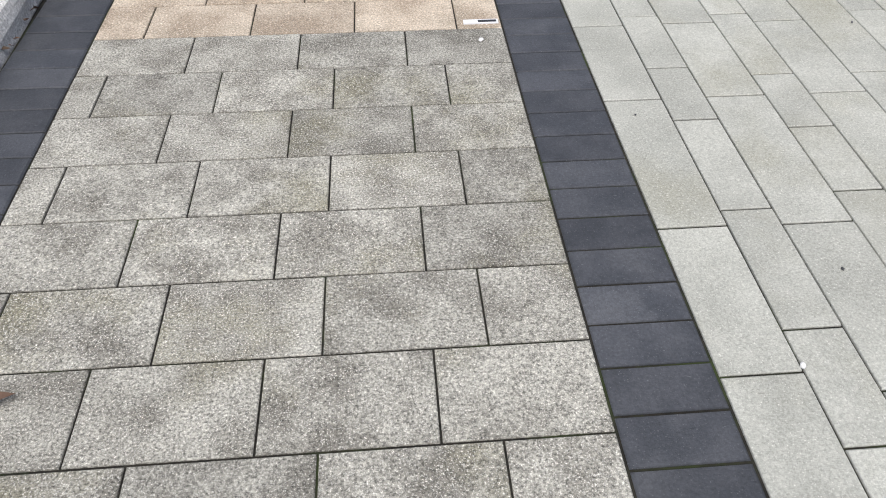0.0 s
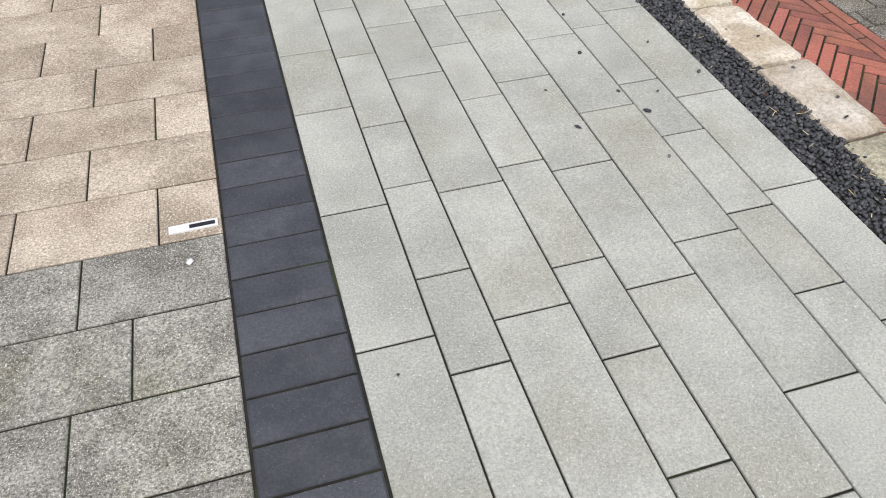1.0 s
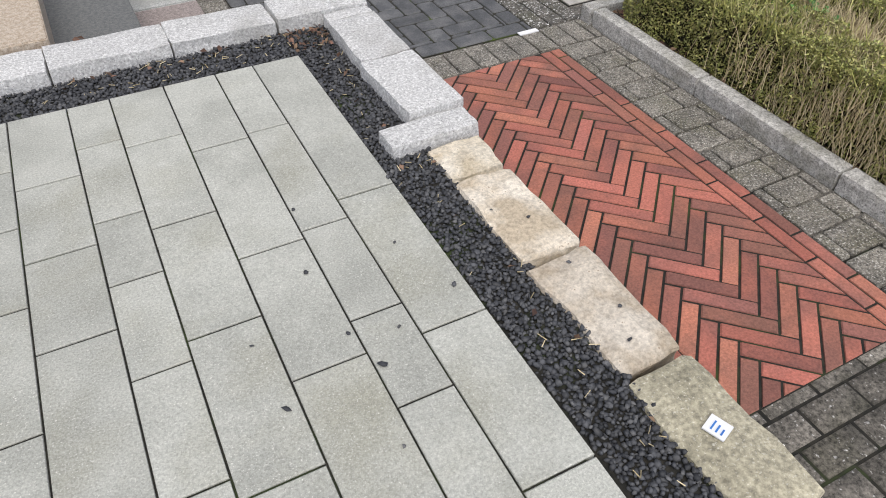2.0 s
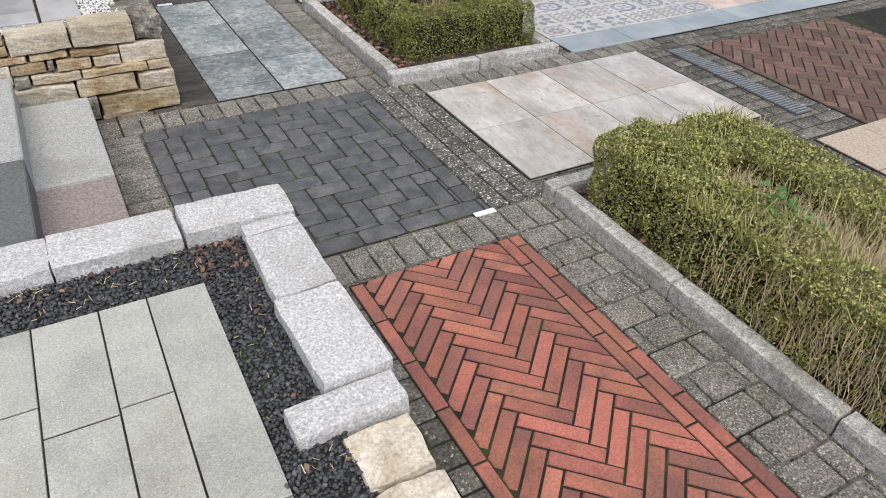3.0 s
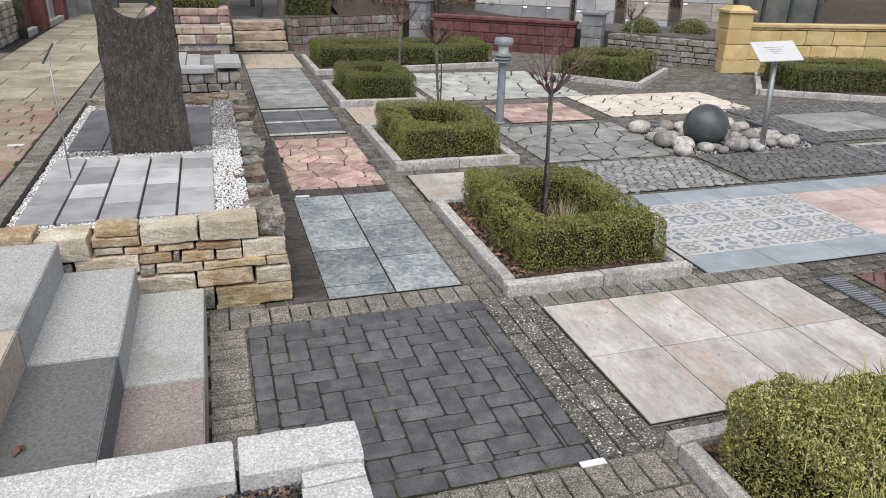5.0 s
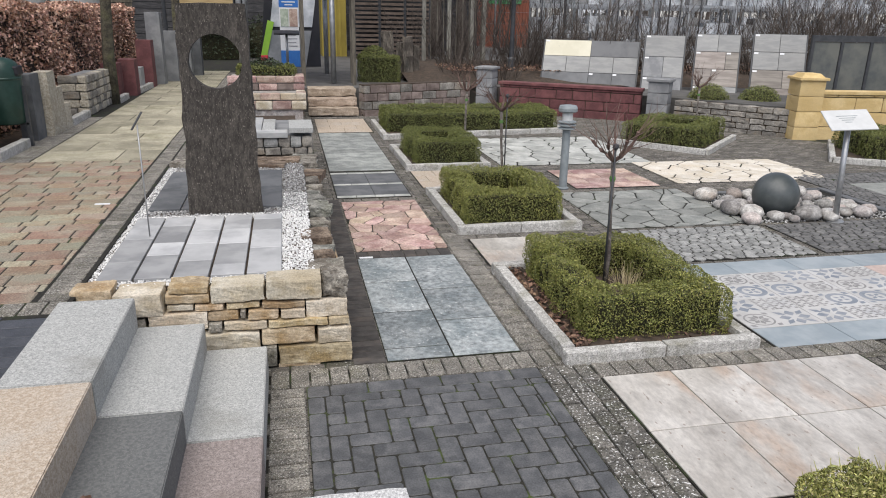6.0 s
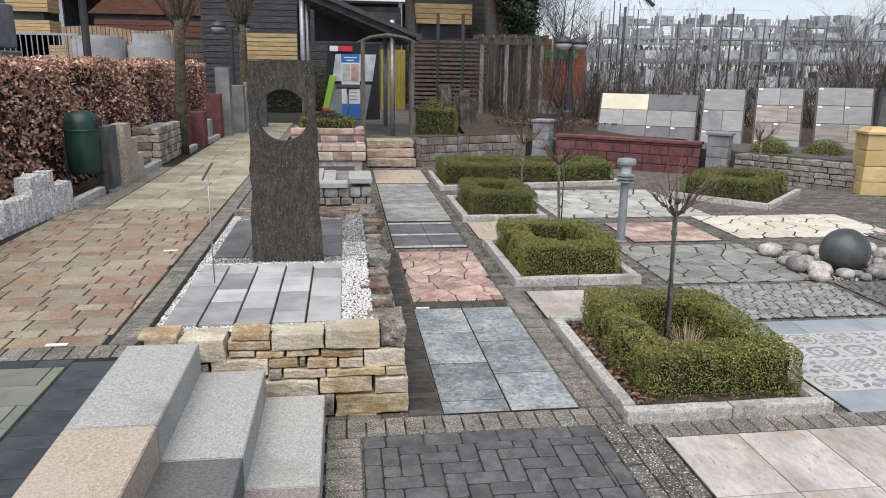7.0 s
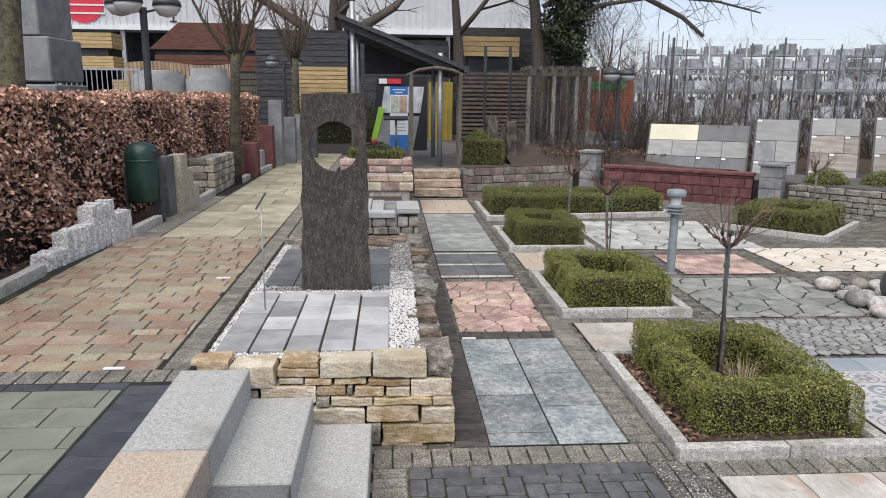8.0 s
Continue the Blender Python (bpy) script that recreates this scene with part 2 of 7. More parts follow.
dark_concrete = surf("dark_cast_concrete", (0.09, 0.095, 0.10), (0.14, 0.145, 0.15), 4, 0.85, 0.3, 60, 0.1)
mid_concrete = surf("mid_grey_concrete", (0.20, 0.205, 0.21), (0.28, 0.285, 0.285), 4, 0.85, 0.3, 60, 0.1)
red_block = surf("dull_red_block", (0.13, 0.05, 0.052), (0.19, 0.075, 0.074), 5, 0.9, 0.5, 60, 0.14, (0.105, 0.045, 0.046), 3.0, grain=0.2)
yellow_block = surf("yellow_block", (0.59, 0.43, 0.19), (0.71, 0.55, 0.28), 3, 0.9, 0.4, 60, 0.06, (0.50, 0.35, 0.15), 1.5, grain=0.12, gscale=60)
wall_stone = surf("grey_wall_stone", (0.195, 0.182, 0.16), (0.34, 0.322, 0.285), 6, 0.95, 0.9, 40, 0.2, (0.25, 0.20, 0.14), 3.0, grain=0.35, gscale=50)
brown_wall = surf("brown_wall_block", (0.16, 0.125, 0.11), (0.26, 0.21, 0.185), 6, 0.95, 0.9, 40, 0.2)
path_brown = surf("brown_mixed_paver", (0.30, 0.205, 0.145), (0.36, 0.32, 0.24), 2.2, 0.85, 0.7, 150, 0.16, (0.285, 0.285, 0.22), 1.1, hue=0.018, grain=0.5, gscale=90)
path_yellow = surf("mossy_yellow_slab", (0.27, 0.25, 0.18), (0.46, 0.425, 0.315), 2.4, 0.9, 0.7, 90, 0.16, (0.225, 0.215, 0.125), 1.3, (0.5, 0.48, 0.4), 160, 0.63, grain=0.5, gscale=70, low=0.36, high=0.64)
steel = surf("galvanised_steel", (0.36, 0.37, 0.375), (0.46, 0.47, 0.475), 9, 0.45, 0.1, 90, 0.05, metal=0.7)
steel_dark = surf("dark_painted_steel", (0.035, 0.038, 0.042), (0.055, 0.058, 0.062), 9, 0.5, 0.1, 90, 0.05)
lamp_grey = surf("grey_painted_steel", (0.22, 0.25, 0.26), (0.28, 0.31, 0.32), 9, 0.5, 0.1, 90, 0.0)
bin_green = surf("dark_green_plastic", (0.012, 0.04, 0.03), (0.02, 0.055, 0.042), 9, 0.42, 0.05, 90, 0.0)
white_panel = surf("white_sheet", (0.74, 0.75, 0.76), (0.80, 0.81, 0.82), 2, 0.6, 0.05, 40, 0.03)
glass_pale = surf("pale_opal_glass_and_sky_sheen", (0.55, 0.56, 0.55), (0.62, 0.63, 0.62), 4, 0.25, 0.0, 1, 0.0)
paint_red = surf("red_print", (0.62, 0.03, 0.06), (0.66, 0.04, 0.07), 3, 0.6, 0.0, 1, 0.0)
paint_blue = surf("blue_print", (0.03, 0.15, 0.48), (0.04, 0.18, 0.52), 3, 0.6, 0.0, 1, 0.0)
paint_green = surf("lime_print", (0.25, 0.5, 0.05), (0.3, 0.55, 0.06), 3, 0.6, 0.0, 1, 0.0)
# black of prints, and of shade under the canopy and in the bin
paint_shade_black = surf("black_print_and_shade", (0.012, 0.013, 0.018), (0.02, 0.02, 0.026), 3, 0.5, 0.0, 1, 0.0)
wood_red = surf("red_brown_boarding", (0.11, 0.045, 0.03), (0.16, 0.07, 0.05), 3, 0.8, 0.4, 60, 0.12, stretch=(1, 1, 8))
wood_dark = surf("dark_boarding", (0.042, 0.042, 0.045), (0.085, 0.083, 0.085), 3, 0.8, 0.4, 60, 0.16, stretch=(1, 1, 8), grain=0.3)
wood_yellow = surf("yellow_timber", (0.42, 0.30, 0.14), (0.55, 0.41, 0.21), 3, 0.75, 0.3, 60, 0.16, stretch=(1, 1, 8))
wood_tan = surf("tan_fence_wood", (0.30, 0.21, 0.13), (0.42, 0.31, 0.20), 3, 0.8, 0.4, 60, 0.12, stretch=(6, 6, 1))
wood_silver = surf("silvered_post_wood", (0.17, 0.165, 0.14), (0.27, 0.26, 0.225), 4, 0.85, 0.5, 60, 0.15, stretch=(6, 6, 1))
wood_grey = surf("weathered_pergola_wood", (0.085, 0.075, 0.06), (0.15, 0.135, 0.105), 4, 0.85, 0.5, 60, 0.15, stretch=(6, 6, 1))
wood_pallet = surf("brown_pallet_wood", (0.07, 0.052, 0.04), (0.125, 0.095, 0.075), 4, 0.85, 0.5, 60, 0.2, stretch=(1, 1, 6))
leaf_pale_print = surf("pale_green_print", (0.36, 0.43, 0.33), (0.55, 0.60, 0.50), 9, 0.6, 0.0, 1, 0.0)
paint_container = surf("dull_green_print", (0.05, 0.22, 0.08), (0.07, 0.27, 0.10), 3, 0.6, 0.0, 1, 0.0)
orange_paint = surf("faded_orange_container_paint", (0.22, 0.07, 0.04), (0.28, 0.095, 0.055), 2, 0.7, 0.1, 30, 0.05)
yellow_paint = surf("dull_yellow_container_paint", (0.30, 0.23, 0.04), (0.36, 0.28, 0.05), 2, 0.7, 0.1, 30, 0.05)
asphalt = surf("grey_yard_asphalt", (0.075, 0.073, 0.07), (0.12, 0.117, 0.11), 2, 0.95, 0.6, 60, 0.0, (0.06, 0.055, 0.04), 0.4)
print_tile = surf("printed_tile_grey", (0.45, 0.445, 0.43), (0.57, 0.565, 0.545), 3, 0.6, 0.05, 60, 0.05, (0.40, 0.41, 0.42), 3.0)
print_dark = surf("printed_ornament_grey", (0.225, 0.22, 0.215), (0.30, 0.295, 0.288), 6, 0.6, 0.0, 60, 0.05)
print_blue = surf("printed_ornament_blue", (0.20, 0.228, 0.262), (0.285, 0.305, 0.33), 6, 0.6, 0.0, 60, 0.05)
blue_strip = surf("blue_grey_tile", (0.27, 0.315, 0.34), (0.35, 0.39, 0.41), 3, 0.55, 0.1, 60, 0.05, (0.24, 0.28, 0.30), 2.0)
blush_tile = surf("blush_terracotta_tile", (0.46, 0.35, 0.305), (0.60, 0.51, 0.46), 5, 0.65, 0.1, 60, 0.16, (0.40, 0.285, 0.245), 2.0, low=0.32, high=0.66, grain=0.12, gscale=30)
goods_white = surf("wrapped_white_goods", (0.30, 0.325, 0.35), (0.50, 0.52, 0.54), 2, 0.5, 0.1, 20, 0.3)
goods_grey = surf("stacked_grey_goods", (0.22, 0.235, 0.25), (0.33, 0.345, 0.36), 2, 0.7, 0.1, 20, 0.25)
sample_pale = surf("pale_sample_tile", (0.25, 0.255, 0.25), (0.31, 0.312, 0.30), 3, 0.55, 0.05, 60, 0.14, stretch=(1, 1, 4))
sample_dark = surf("dark_sample_tile", (0.11, 0.115, 0.12), (0.15, 0.155, 0.16), 3, 0.55, 0.05, 60, 0.15)
sample_wood = surf("wood_look_sample_tile", (0.215, 0.19, 0.165), (0.31, 0.28, 0.245), 2, 0.55, 0.1, 60, 0.18, stretch=(1, 1, 7), hue=0.015)
sample_cream = surf("cream_sample_tile", (0.60, 0.57, 0.43), (0.66, 0.63, 0.49), 3, 0.5, 0.05, 60, 0.03)
facade_white = surf("white_corrugated_facade", (0.54, 0.55, 0.56), (0.60, 0.61, 0.62), 1, 0.6, 0.0, 10, 0.0)
# near black painted in for the shade inside and behind stores, stacks and racks
shade_inside = surf("shaded_interior_black", (0.02, 0.022, 0.025), (0.045, 0.047, 0.05), 1, 0.9, 0.0, 10, 0.0)
window_glass = surf("dim_window_glass", (0.10, 0.11, 0.11), (0.16, 0.165, 0.15), 2, 0.12, 0.0, 10, 0.0)

# ---- mesh helpers ----
BOXES = {}


def link(name, me, material, parent=None, label=""):
    ob = new(name, me)
    if material and not me.materials:
        me.materials.append(material)
    ob.parent = parent
    return tagged(ob, label)


def part(name, bm, material, parent=None, label="", smooth=False):
    me = bpy.data.meshes.new(name)
    bm.to_mesh(me)
    bm.free()
    if smooth:
        me.polygons.foreach_set("use_smooth", [True] * len(me.polygons))
    return link(name, me, material, parent, label)


def thing(name, x, y, z, label, category, group="", rz=0.0):
    ob = new(name)
    ob.empty_display_size = 0.1
    ob.matrix_world = pose(x, y, z, 0, 0, rz)
    return tagged(ob, label, category, group)


def poly_data(poly, z0, z1, b):
    """Points and faces of a prism on a convex outline, its top edge chamfered by b."""
    k = len(poly)
    cx, cy = sum(p[0] for p in poly) / k, sum(p[1] for p in poly) / k
    v = [(x, y, z0) for x, y in poly] + [(x, y, z1 - b) for x, y in poly]
    for x, y in poly:
        r = max(math.hypot(x - cx, y - cy), 1e-4)
        s = max(0.2, 1 - 1.3 * b / r)
        v.append((cx + (x - cx) * s, cy + (y - cy) * s, z1))
    f = []
    for i in range(k):
        j = (i + 1) % k
        f += [(i, j, k + j, k + i), (k + i, k + j, 2 * k + j, 2 * k + i)]
    f.append(tuple(range(2 * k, 3 * k)))
    return v, f


def rect(w, d, c=0.0):
    x, y = w / 2, d / 2
    if c:      # corners worn off
        return [(-x + c, -y), (x - c, -y), (x, -y + c), (x, y - c), (x - c, y), (-x + c, y), (-x, y - c), (-x, -y + c)]
    return [(-x, -y), (x, -y), (x, y), (-x, y)]


def slab_mesh(w, d, h, b, material):
    """A slab with a chamfered top, its origin under its middle; alike slabs share it."""
    key = (round(w, 3), round(d, 3), round(h, 3), b, material.name)
    if key not in BOXES:
        me = bpy.data.meshes.new("slab")
        worn_off = 0.011 if material is dark_brick else (0.007 if material in (paver, path_brown) else 0.0)
        v, f = poly_data(rect(w, d, min(worn_off, 0.2 * min(w, d))), 0, h, b)
        me.from_pydata(v, [], f)
        me.materials.append(material)
        BOXES[key] = me
    return BOXES[key]


def piece(name, parent, w, d, h, material, x, y, z, rz=0.0, b=0.003, wob=0.0):
    ob = new(name, slab_mesh(w, d, h, b, material))
    ob.parent = parent
    ob.matrix_basis = pose(x, y, z + random.uniform(-1, 1) * wob, random.uniform(-1, 1) * wob * 150, random.uniform(-1, 1) * wob * 150, rz)
    return ob


def poly_piece(name, parent, poly, z0, z1, material, b=0.004):
    k = len(poly)
    cx, cy = sum(p[0] for p in poly) / k, sum(p[1] for p in poly) / k
    me = bpy.data.meshes.new(name)
    v, f = poly_data([(x - cx, y - cy) for x, y in poly], 0, z1 - z0, b)
    me.from_pydata(v, [], f)
    me.materials.append(material)
    ob = new(name, me)
    ob.parent = parent
    ob.location = (cx, cy, z0)
    return ob


def bm_box(bm, x0, x1, y0, y1, z0, z1, bevel=0.0, m=None):
    g = bmesh.ops.create_cube(bm, size=1.0, matrix=Matrix.LocRotScale(((x0 + x1) / 2, (y0 + y1) / 2, (z0 + z1) / 2), None, (x1 - x0, y1 - y0, z1 - z0)))
    if m is not None:
        bmesh.ops.transform(bm, matrix=m, verts=g["verts"])
    if bevel:
        es = list({e for v in g["verts"] for e in v.link_edges})
        bmesh.ops.bevel(bm, geom=es, offset=bevel, segments=2, affect="EDGES", profile=0.6)
    return bm


def box(x0, x1, y0, y1, z0, z1, bevel=0.0):
    return bm_box(bmesh.new(), x0, x1, y0, y1, z0, z1, bevel)


def tube_data(path, radii, sides=6):
    v, f = [], []
    n = len(path)
    for i, (p, r) in enumerate(zip(path, radii)):
        d = (Vector(path[min(i + 1, n - 1)]) - Vector(path[max(i - 1, 0)]))
        d = d.normalized() if d.length > 1e-6 else Vector((0, 0, 1))
        a = d.orthogonal().normalized()
        c = d.cross(a)
        for k in range(sides):
            t = 2 * math.pi * k / sides
            v.append(tuple(Vector(p) + r * (math.cos(t) * a + math.sin(t) * c)))
    for i in range(n - 1):
        for k in range(sides):
            j = (k + 1) % sides
            f.append((i * sides + k, i * sides + j, (i + 1) * sides + j, (i + 1) * sides + k))
    f.append(tuple(range((n - 1) * sides, n * sides)))
    f.append(tuple(reversed(range(sides))))
    return v, f


def gather(chunks):
    vs, fs = [], []
    for v, f in chunks:
        o = len(vs)
        vs += v
        fs += [tuple(o + i for i in q) for q in f]
    return vs, fs


def mesh_of(name, data, material, parent=None, label="", smooth=False):
    me = bpy.data.meshes.new(name)
    me.from_pydata(data[0], [], data[1])
    if smooth:
        me.polygons.foreach_set("use_smooth", [True] * len(me.polygons))
    return link(name, me, material, parent, label)


def tube(name, path, r, material, parent, sides=10, label=""):
    rr = r if isinstance(r, (list, tuple)) else [r] * len(path)
    return mesh_of(name, tube_data(path, rr, sides), material, parent, label, smooth=True)


def lathe(profile, sides=24):
    """Points and faces of a turned shape from (radius, height) pairs."""
    v = [(r * math.cos(2 * math.pi * k / sides), r * math.sin(2 * math.pi * k / sides), z) for r, z in profile for k in range(sides)]
    f = []
    for i in range(len(profile) - 1):
        for k in range(sides):
            j = (k + 1) % sides
            f.append((i * sides + k, i * sides + j, (i + 1) * sides + j, (i + 1) * sides + k))
    f += [tuple(reversed(range(sides))), tuple(range((len(profile) - 1) * sides, len(profile) * sides))]
    return v, f


def fast_mesh(name, verts, faces, material, parent=None):
    """A mesh from arrays: verts (n, 3), faces (m, 4) or (m, 3)."""
    me = bpy.data.meshes.new(name)
    k = faces.shape[1]
    me.vertices.add(len(verts))
    me.vertices.foreach_set("co", np.ascontiguousarray(verts, dtype=np.float32).ravel())
    me.loops.add(faces.size)
    me.loops.foreach_set("vertex_index", np.ascontiguousarray(faces, dtype=np.int32).ravel())
    me.polygons.add(len(faces))
    me.polygons.foreach_set("loop_start", np.arange(0, faces.size, k, dtype=np.int32))
    me.update(calc_edges=True)
    me.materials.append(material)
    ob = new(name, me)
    ob.parent = parent
    return ob


RNG = np.random.default_rng(5)


def leaves(name, pts, nrm, size, material, parent, tilt=0.7, aspect=0.6):
    """Small folded leaves at pts, facing roughly along nrm."""
    n = len(pts)
    d = nrm + tilt * RNG.normal(size=(n, 3))
    d /= np.linalg.norm(d, axis=1)[:, None] + 1e-9
    a = np.cross(d, RNG.normal(size=(n, 3)))
    a /= np.linalg.norm(a, axis=1)[:, None] + 1e-9
    b = np.cross(d, a)
    s = (size * RNG.uniform(0.6, 1.25, n))[:, None]
    w = s * aspect / 2
    p0, p1 = pts - a * s / 2, pts + a * s / 2
    m1, m2 = pts + b * w + d * w * 0.45, pts - b * w + d * w * 0.45
    v = np.stack([p0, m1, p1, m2], 1).reshape(-1, 3)
    base = np.arange(n)[:, None] * 4
    f = np.concatenate([base + np.array([[0, 2, 1]]), base + np.array([[0, 3, 2]])], 0)
    return fast_mesh(name, v, f, material, parent)


def stones(name, pts, size, material, parent=None, flat=0.6):
    """Many small angular stones of one heap."""
    bm = bmesh.new()
    bmesh.ops.create_icosphere(bm, subdivisions=1, radius=1.0)
    bm.verts.ensure_lookup_table()
    base = np.array([v.co[:] for v in bm.verts])
    tri = np.array([[v.index for v in f.verts] for f in bm.faces])
    bm.free()
    n, k = len(pts), len(base)
    sh = base[None] * RNG.uniform(0.55, 1.3, (n, k, 1))
    sc = size * RNG.uniform(0.5, 1.15, (n, 1, 1)) * np.stack([RNG.uniform(0.7, 1.3, n), RNG.uniform(0.6, 1.0, n), RNG.uniform(0.4, 0.9, n) * flat / 0.6], 1)[:, None, :]
    sh = sh * sc
    t = RNG.uniform(0, 6.283, n)
    c, s = np.cos(t)[:, None], np.sin(t)[:, None]
    tl = RNG.uniform(-0.6, 0.6, n)[:, None]
    x, y, z = sh[..., 0], sh[..., 1], sh[..., 2]
    z2, x2 = z * np.cos(tl) + x * np.sin(tl), x * np.cos(tl) - z * np.sin(tl)
    v = np.stack([x2 * c - y * s, x2 * s + y * c, z2], 2) + pts[:, None, :]
    f = (tri[None] + (np.arange(n) * k)[:, None, None]).reshape(-1, 3)
    return tagged(fast_mesh(name, v.reshape(-1, 3), f, material, parent), kind="stuff")


def clip(poly, a, b, c):
    """The part of a convex outline where a*x + b*y <= c."""
    out = []
    for i in range(len(poly)):
        p, q = poly[i - 1], poly[i]
        dp, dq = a * p[0] + b * p[1] - c, a * q[0] + b * q[1] - c
        if (dp <= 0) != (dq <= 0):
            t = dp / (dp - dq)
            out.append((p[0] + t * (q[0] - p[0]), p[1] + t * (q[1] - p[1])))
        if dq <= 0:
            out.append(q)
    return out


def clip_rect(poly, x0, x1, y0, y1):
    for a, b, c in ((1, 0, x1), (-1, 0, -x0), (0, 1, y1), (0, -1, -y0)):
        poly = clip(poly, a, b, c) if len(poly) > 2 else poly
    return poly


def area(poly):
    return abs(sum(poly[i - 1][0] * poly[i][1] - poly[i][0] * poly[i - 1][1] for i in range(len(poly)))) / 2 if len(poly) > 2 else 0


def bedding(name, x0, x1, y0, y1, z, label, material=None, thick=0.03):
    ob = part(name, box(x0, x1, y0, y1, z - thick, z), material or joint_dark)
    return tagged(ob, label, "paving", kind="structure")


# ---- ground and levels ----
HN, HF, UP = 0.49, 0.52, 0.53     # near terrace, far terrace, upper yard
g = bmesh.new()
bmesh.ops.create_grid(g, x_segments=8, y_segments=8, size=400)
bmesh.ops.translate(g, verts=g.verts, vec=(0, 100, -0.06))
tagged(part("ground", g, asphalt), "grey asphalt yard reaching to the horizon", "ground", kind="structure")


def solid(name, outline, z0, z1, material, label, category="terrace"):
    v, f = poly_data(outline, z0, z1, 0.004)
    return tagged(mesh_of(name, (v, f), material), label, category, kind="structure")


terrace_near = tagged(part("terrace_near", box(-6, 1.79, -4, 5.88, -0.05, HN - 0.018), joint_dark), "raised terrace with dark bedding under concrete slabs", "terrace", kind="structure")
tagged(part("joint_sand", box(-1.67, 1.572, -3.9, 5.53, HN - 0.03, HN - 0.006), joint_dark), "dark joint sand between the terrace slabs", "ground", kind="structure")
terrace_far = tagged(part("terrace_far", box(-6, 0.42, 5.88, 60, -0.05, HF - 0.005), joint_dark), "raised path level with dark bedding under pavers", "terrace", kind="structure")
terrace_edge = tagged(part("terrace_edge", box(0.425, 0.75, 12.14, 19.2, -0.05, HF - 0.008), joint_dark), "bedding under the paver edge of the path", "terrace", kind="structure")
upper_yard = solid("upper_yard", [(-5.9, 60), (2.0, 19.98), (3.3, 20.0), (5.9, 20.6), (9.4, 18.0), (11.2, 16.0), (16, 15.4), (60, 20), (60, 60)][::1], -0.05, UP - 0.02, asphalt, "raised grey yard behind the garden walls", "yard")
fill = tagged(part("terrace_fill", box(0.755, 1.80, 12.1, 20.0, -0.05, 0.29), soil), "soil fill of the raised stone bed", "ground", kind="structure")

# lower paving: one field of small weathered pavers
chunks_v, chunks_f = [], []
PW, PD = 0.218, 0.109
base = np.array(poly_data(rect(PW - 0.009, PD - 0.009), -0.04, -0.006, 0.005)[0])
bf = poly_data(rect(PW, PD), 0, 1, 0.01)[1]
quad = [q for q in bf if len(q) == 4]
BORDERS = ((3.135, 3.44, 2.62, 6.10), (2.05, 3.44, 5.875, 6.10), (3.135, 3.47, 6.11, 7.69), (1.49, 3.31, 7.70, 7.92), (1.49, 1.695, 5.98, 7.69), (3.48, 5.6, 7.505, 7.69), (2.0, 2.21, 7.93, 12.1), (3.11, 3.31, 7.93, 10.6))
ctr = []
for j in range(int(18.0 / PD)):
    y = 2.0 + (j + 0.5) * PD
    for i in range(int(13.6 / PW) + 1):
        x = 1.5 + (i + (0.5 if j % 2 else 0.0)) * PW
        if x > 3.0 + 0.80 * (26.5 - y) or (y > 15.0 and x > 11.0 - 0.8 * (y - 15.4)) or (y > 8 and x < 2.0):
            continue
        if any(a + 0.09 < x < b - 0.09 and c + 0.045 < y < d - 0.045 for a, b, c, d in BORDERS):
            continue
        ctr.append((x, y, 0.0))
ctr = np.array(ctr)
ctr[:, 2] = RNG.uniform(-0.0025, 0.0015, len(ctr))
vv = (base[None] + ctr[:, None, :]).reshape(-1, 3)
ff = (np.array(quad)[None] + (np.arange(len(ctr)) * len(base))[:, None, None]).reshape(-1, 4)
lower = bedding("lower_paving", 1.46, 15.5, 1.9, 20.2, -0.0105, "sunken garden floor with mossy joint sand")
tagged(fast_mesh("paver_field", vv, ff, paver_stuff, lower), kind="stuff")


# ---- dry-stone walls ----
def rough_block(name, parent, x0, x1, y0, y1, z0, z1, material, rough=0.012, b=0.014, rz=0.0, cuts=0):
    """A hewn stone: a rounded block with uneven faces, in its parent's space."""
    w, d, h = x1 - x0, y1 - y0, z1 - z0
    bm = bmesh.new()
    bmesh.ops.create_cube(bm, size=1.0)
    cuts = cuts or (3 if max(w, d) < 0.2 else 5)
    bmesh.ops.subdivide_edges(bm, edges=bm.edges[:], cuts=cuts, use_grid_fill=True)
    b = min(b, 0.3 * min(w, d, h))
    sd = random.uniform(0, 99)
    for v in bm.verts:
        p = Vector((v.co.x * w, v.co.y * d, v.co.z * h))
        q = Vector((max(-w / 2 + b, min(w / 2 - b, p.x)), max(-d / 2 + b, min(d / 2 - b, p.y)), max(-h / 2 + b, min(h / 2 - b, p.z))))
        o = p - q
        if o.length > b:
            p = q + o.normalized() * b
        k = noise.noise_vector(Vector((p.x * 7 + sd, p.y * 7, p.z * 9))) + 0.6 * noise.noise_vector(Vector((p.x * 24, p.y * 24 + sd, p.z * 24)))
        if cuts > 5:      # broken, chiselled face
            k = k + 0.45 * noise.noise_vector(Vector((p.x * 60 + sd, p.y * 60, p.z * 75)))
        v.co = p + k * rough
    me = bpy.data.meshes.new(name)
    bm.to_mesh(me)
    bm.free()
    me.materials.append(material)
    ob = new(name, me)
    ob.parent = parent
    ob.matrix_basis = pose((x0 + x1) / 2, (y0 + y1) / 2, (z0 + z1) / 2, random.uniform(-1, 1), random.uniform(-1, 1), rz + random.uniform(-1, 1))
    return ob


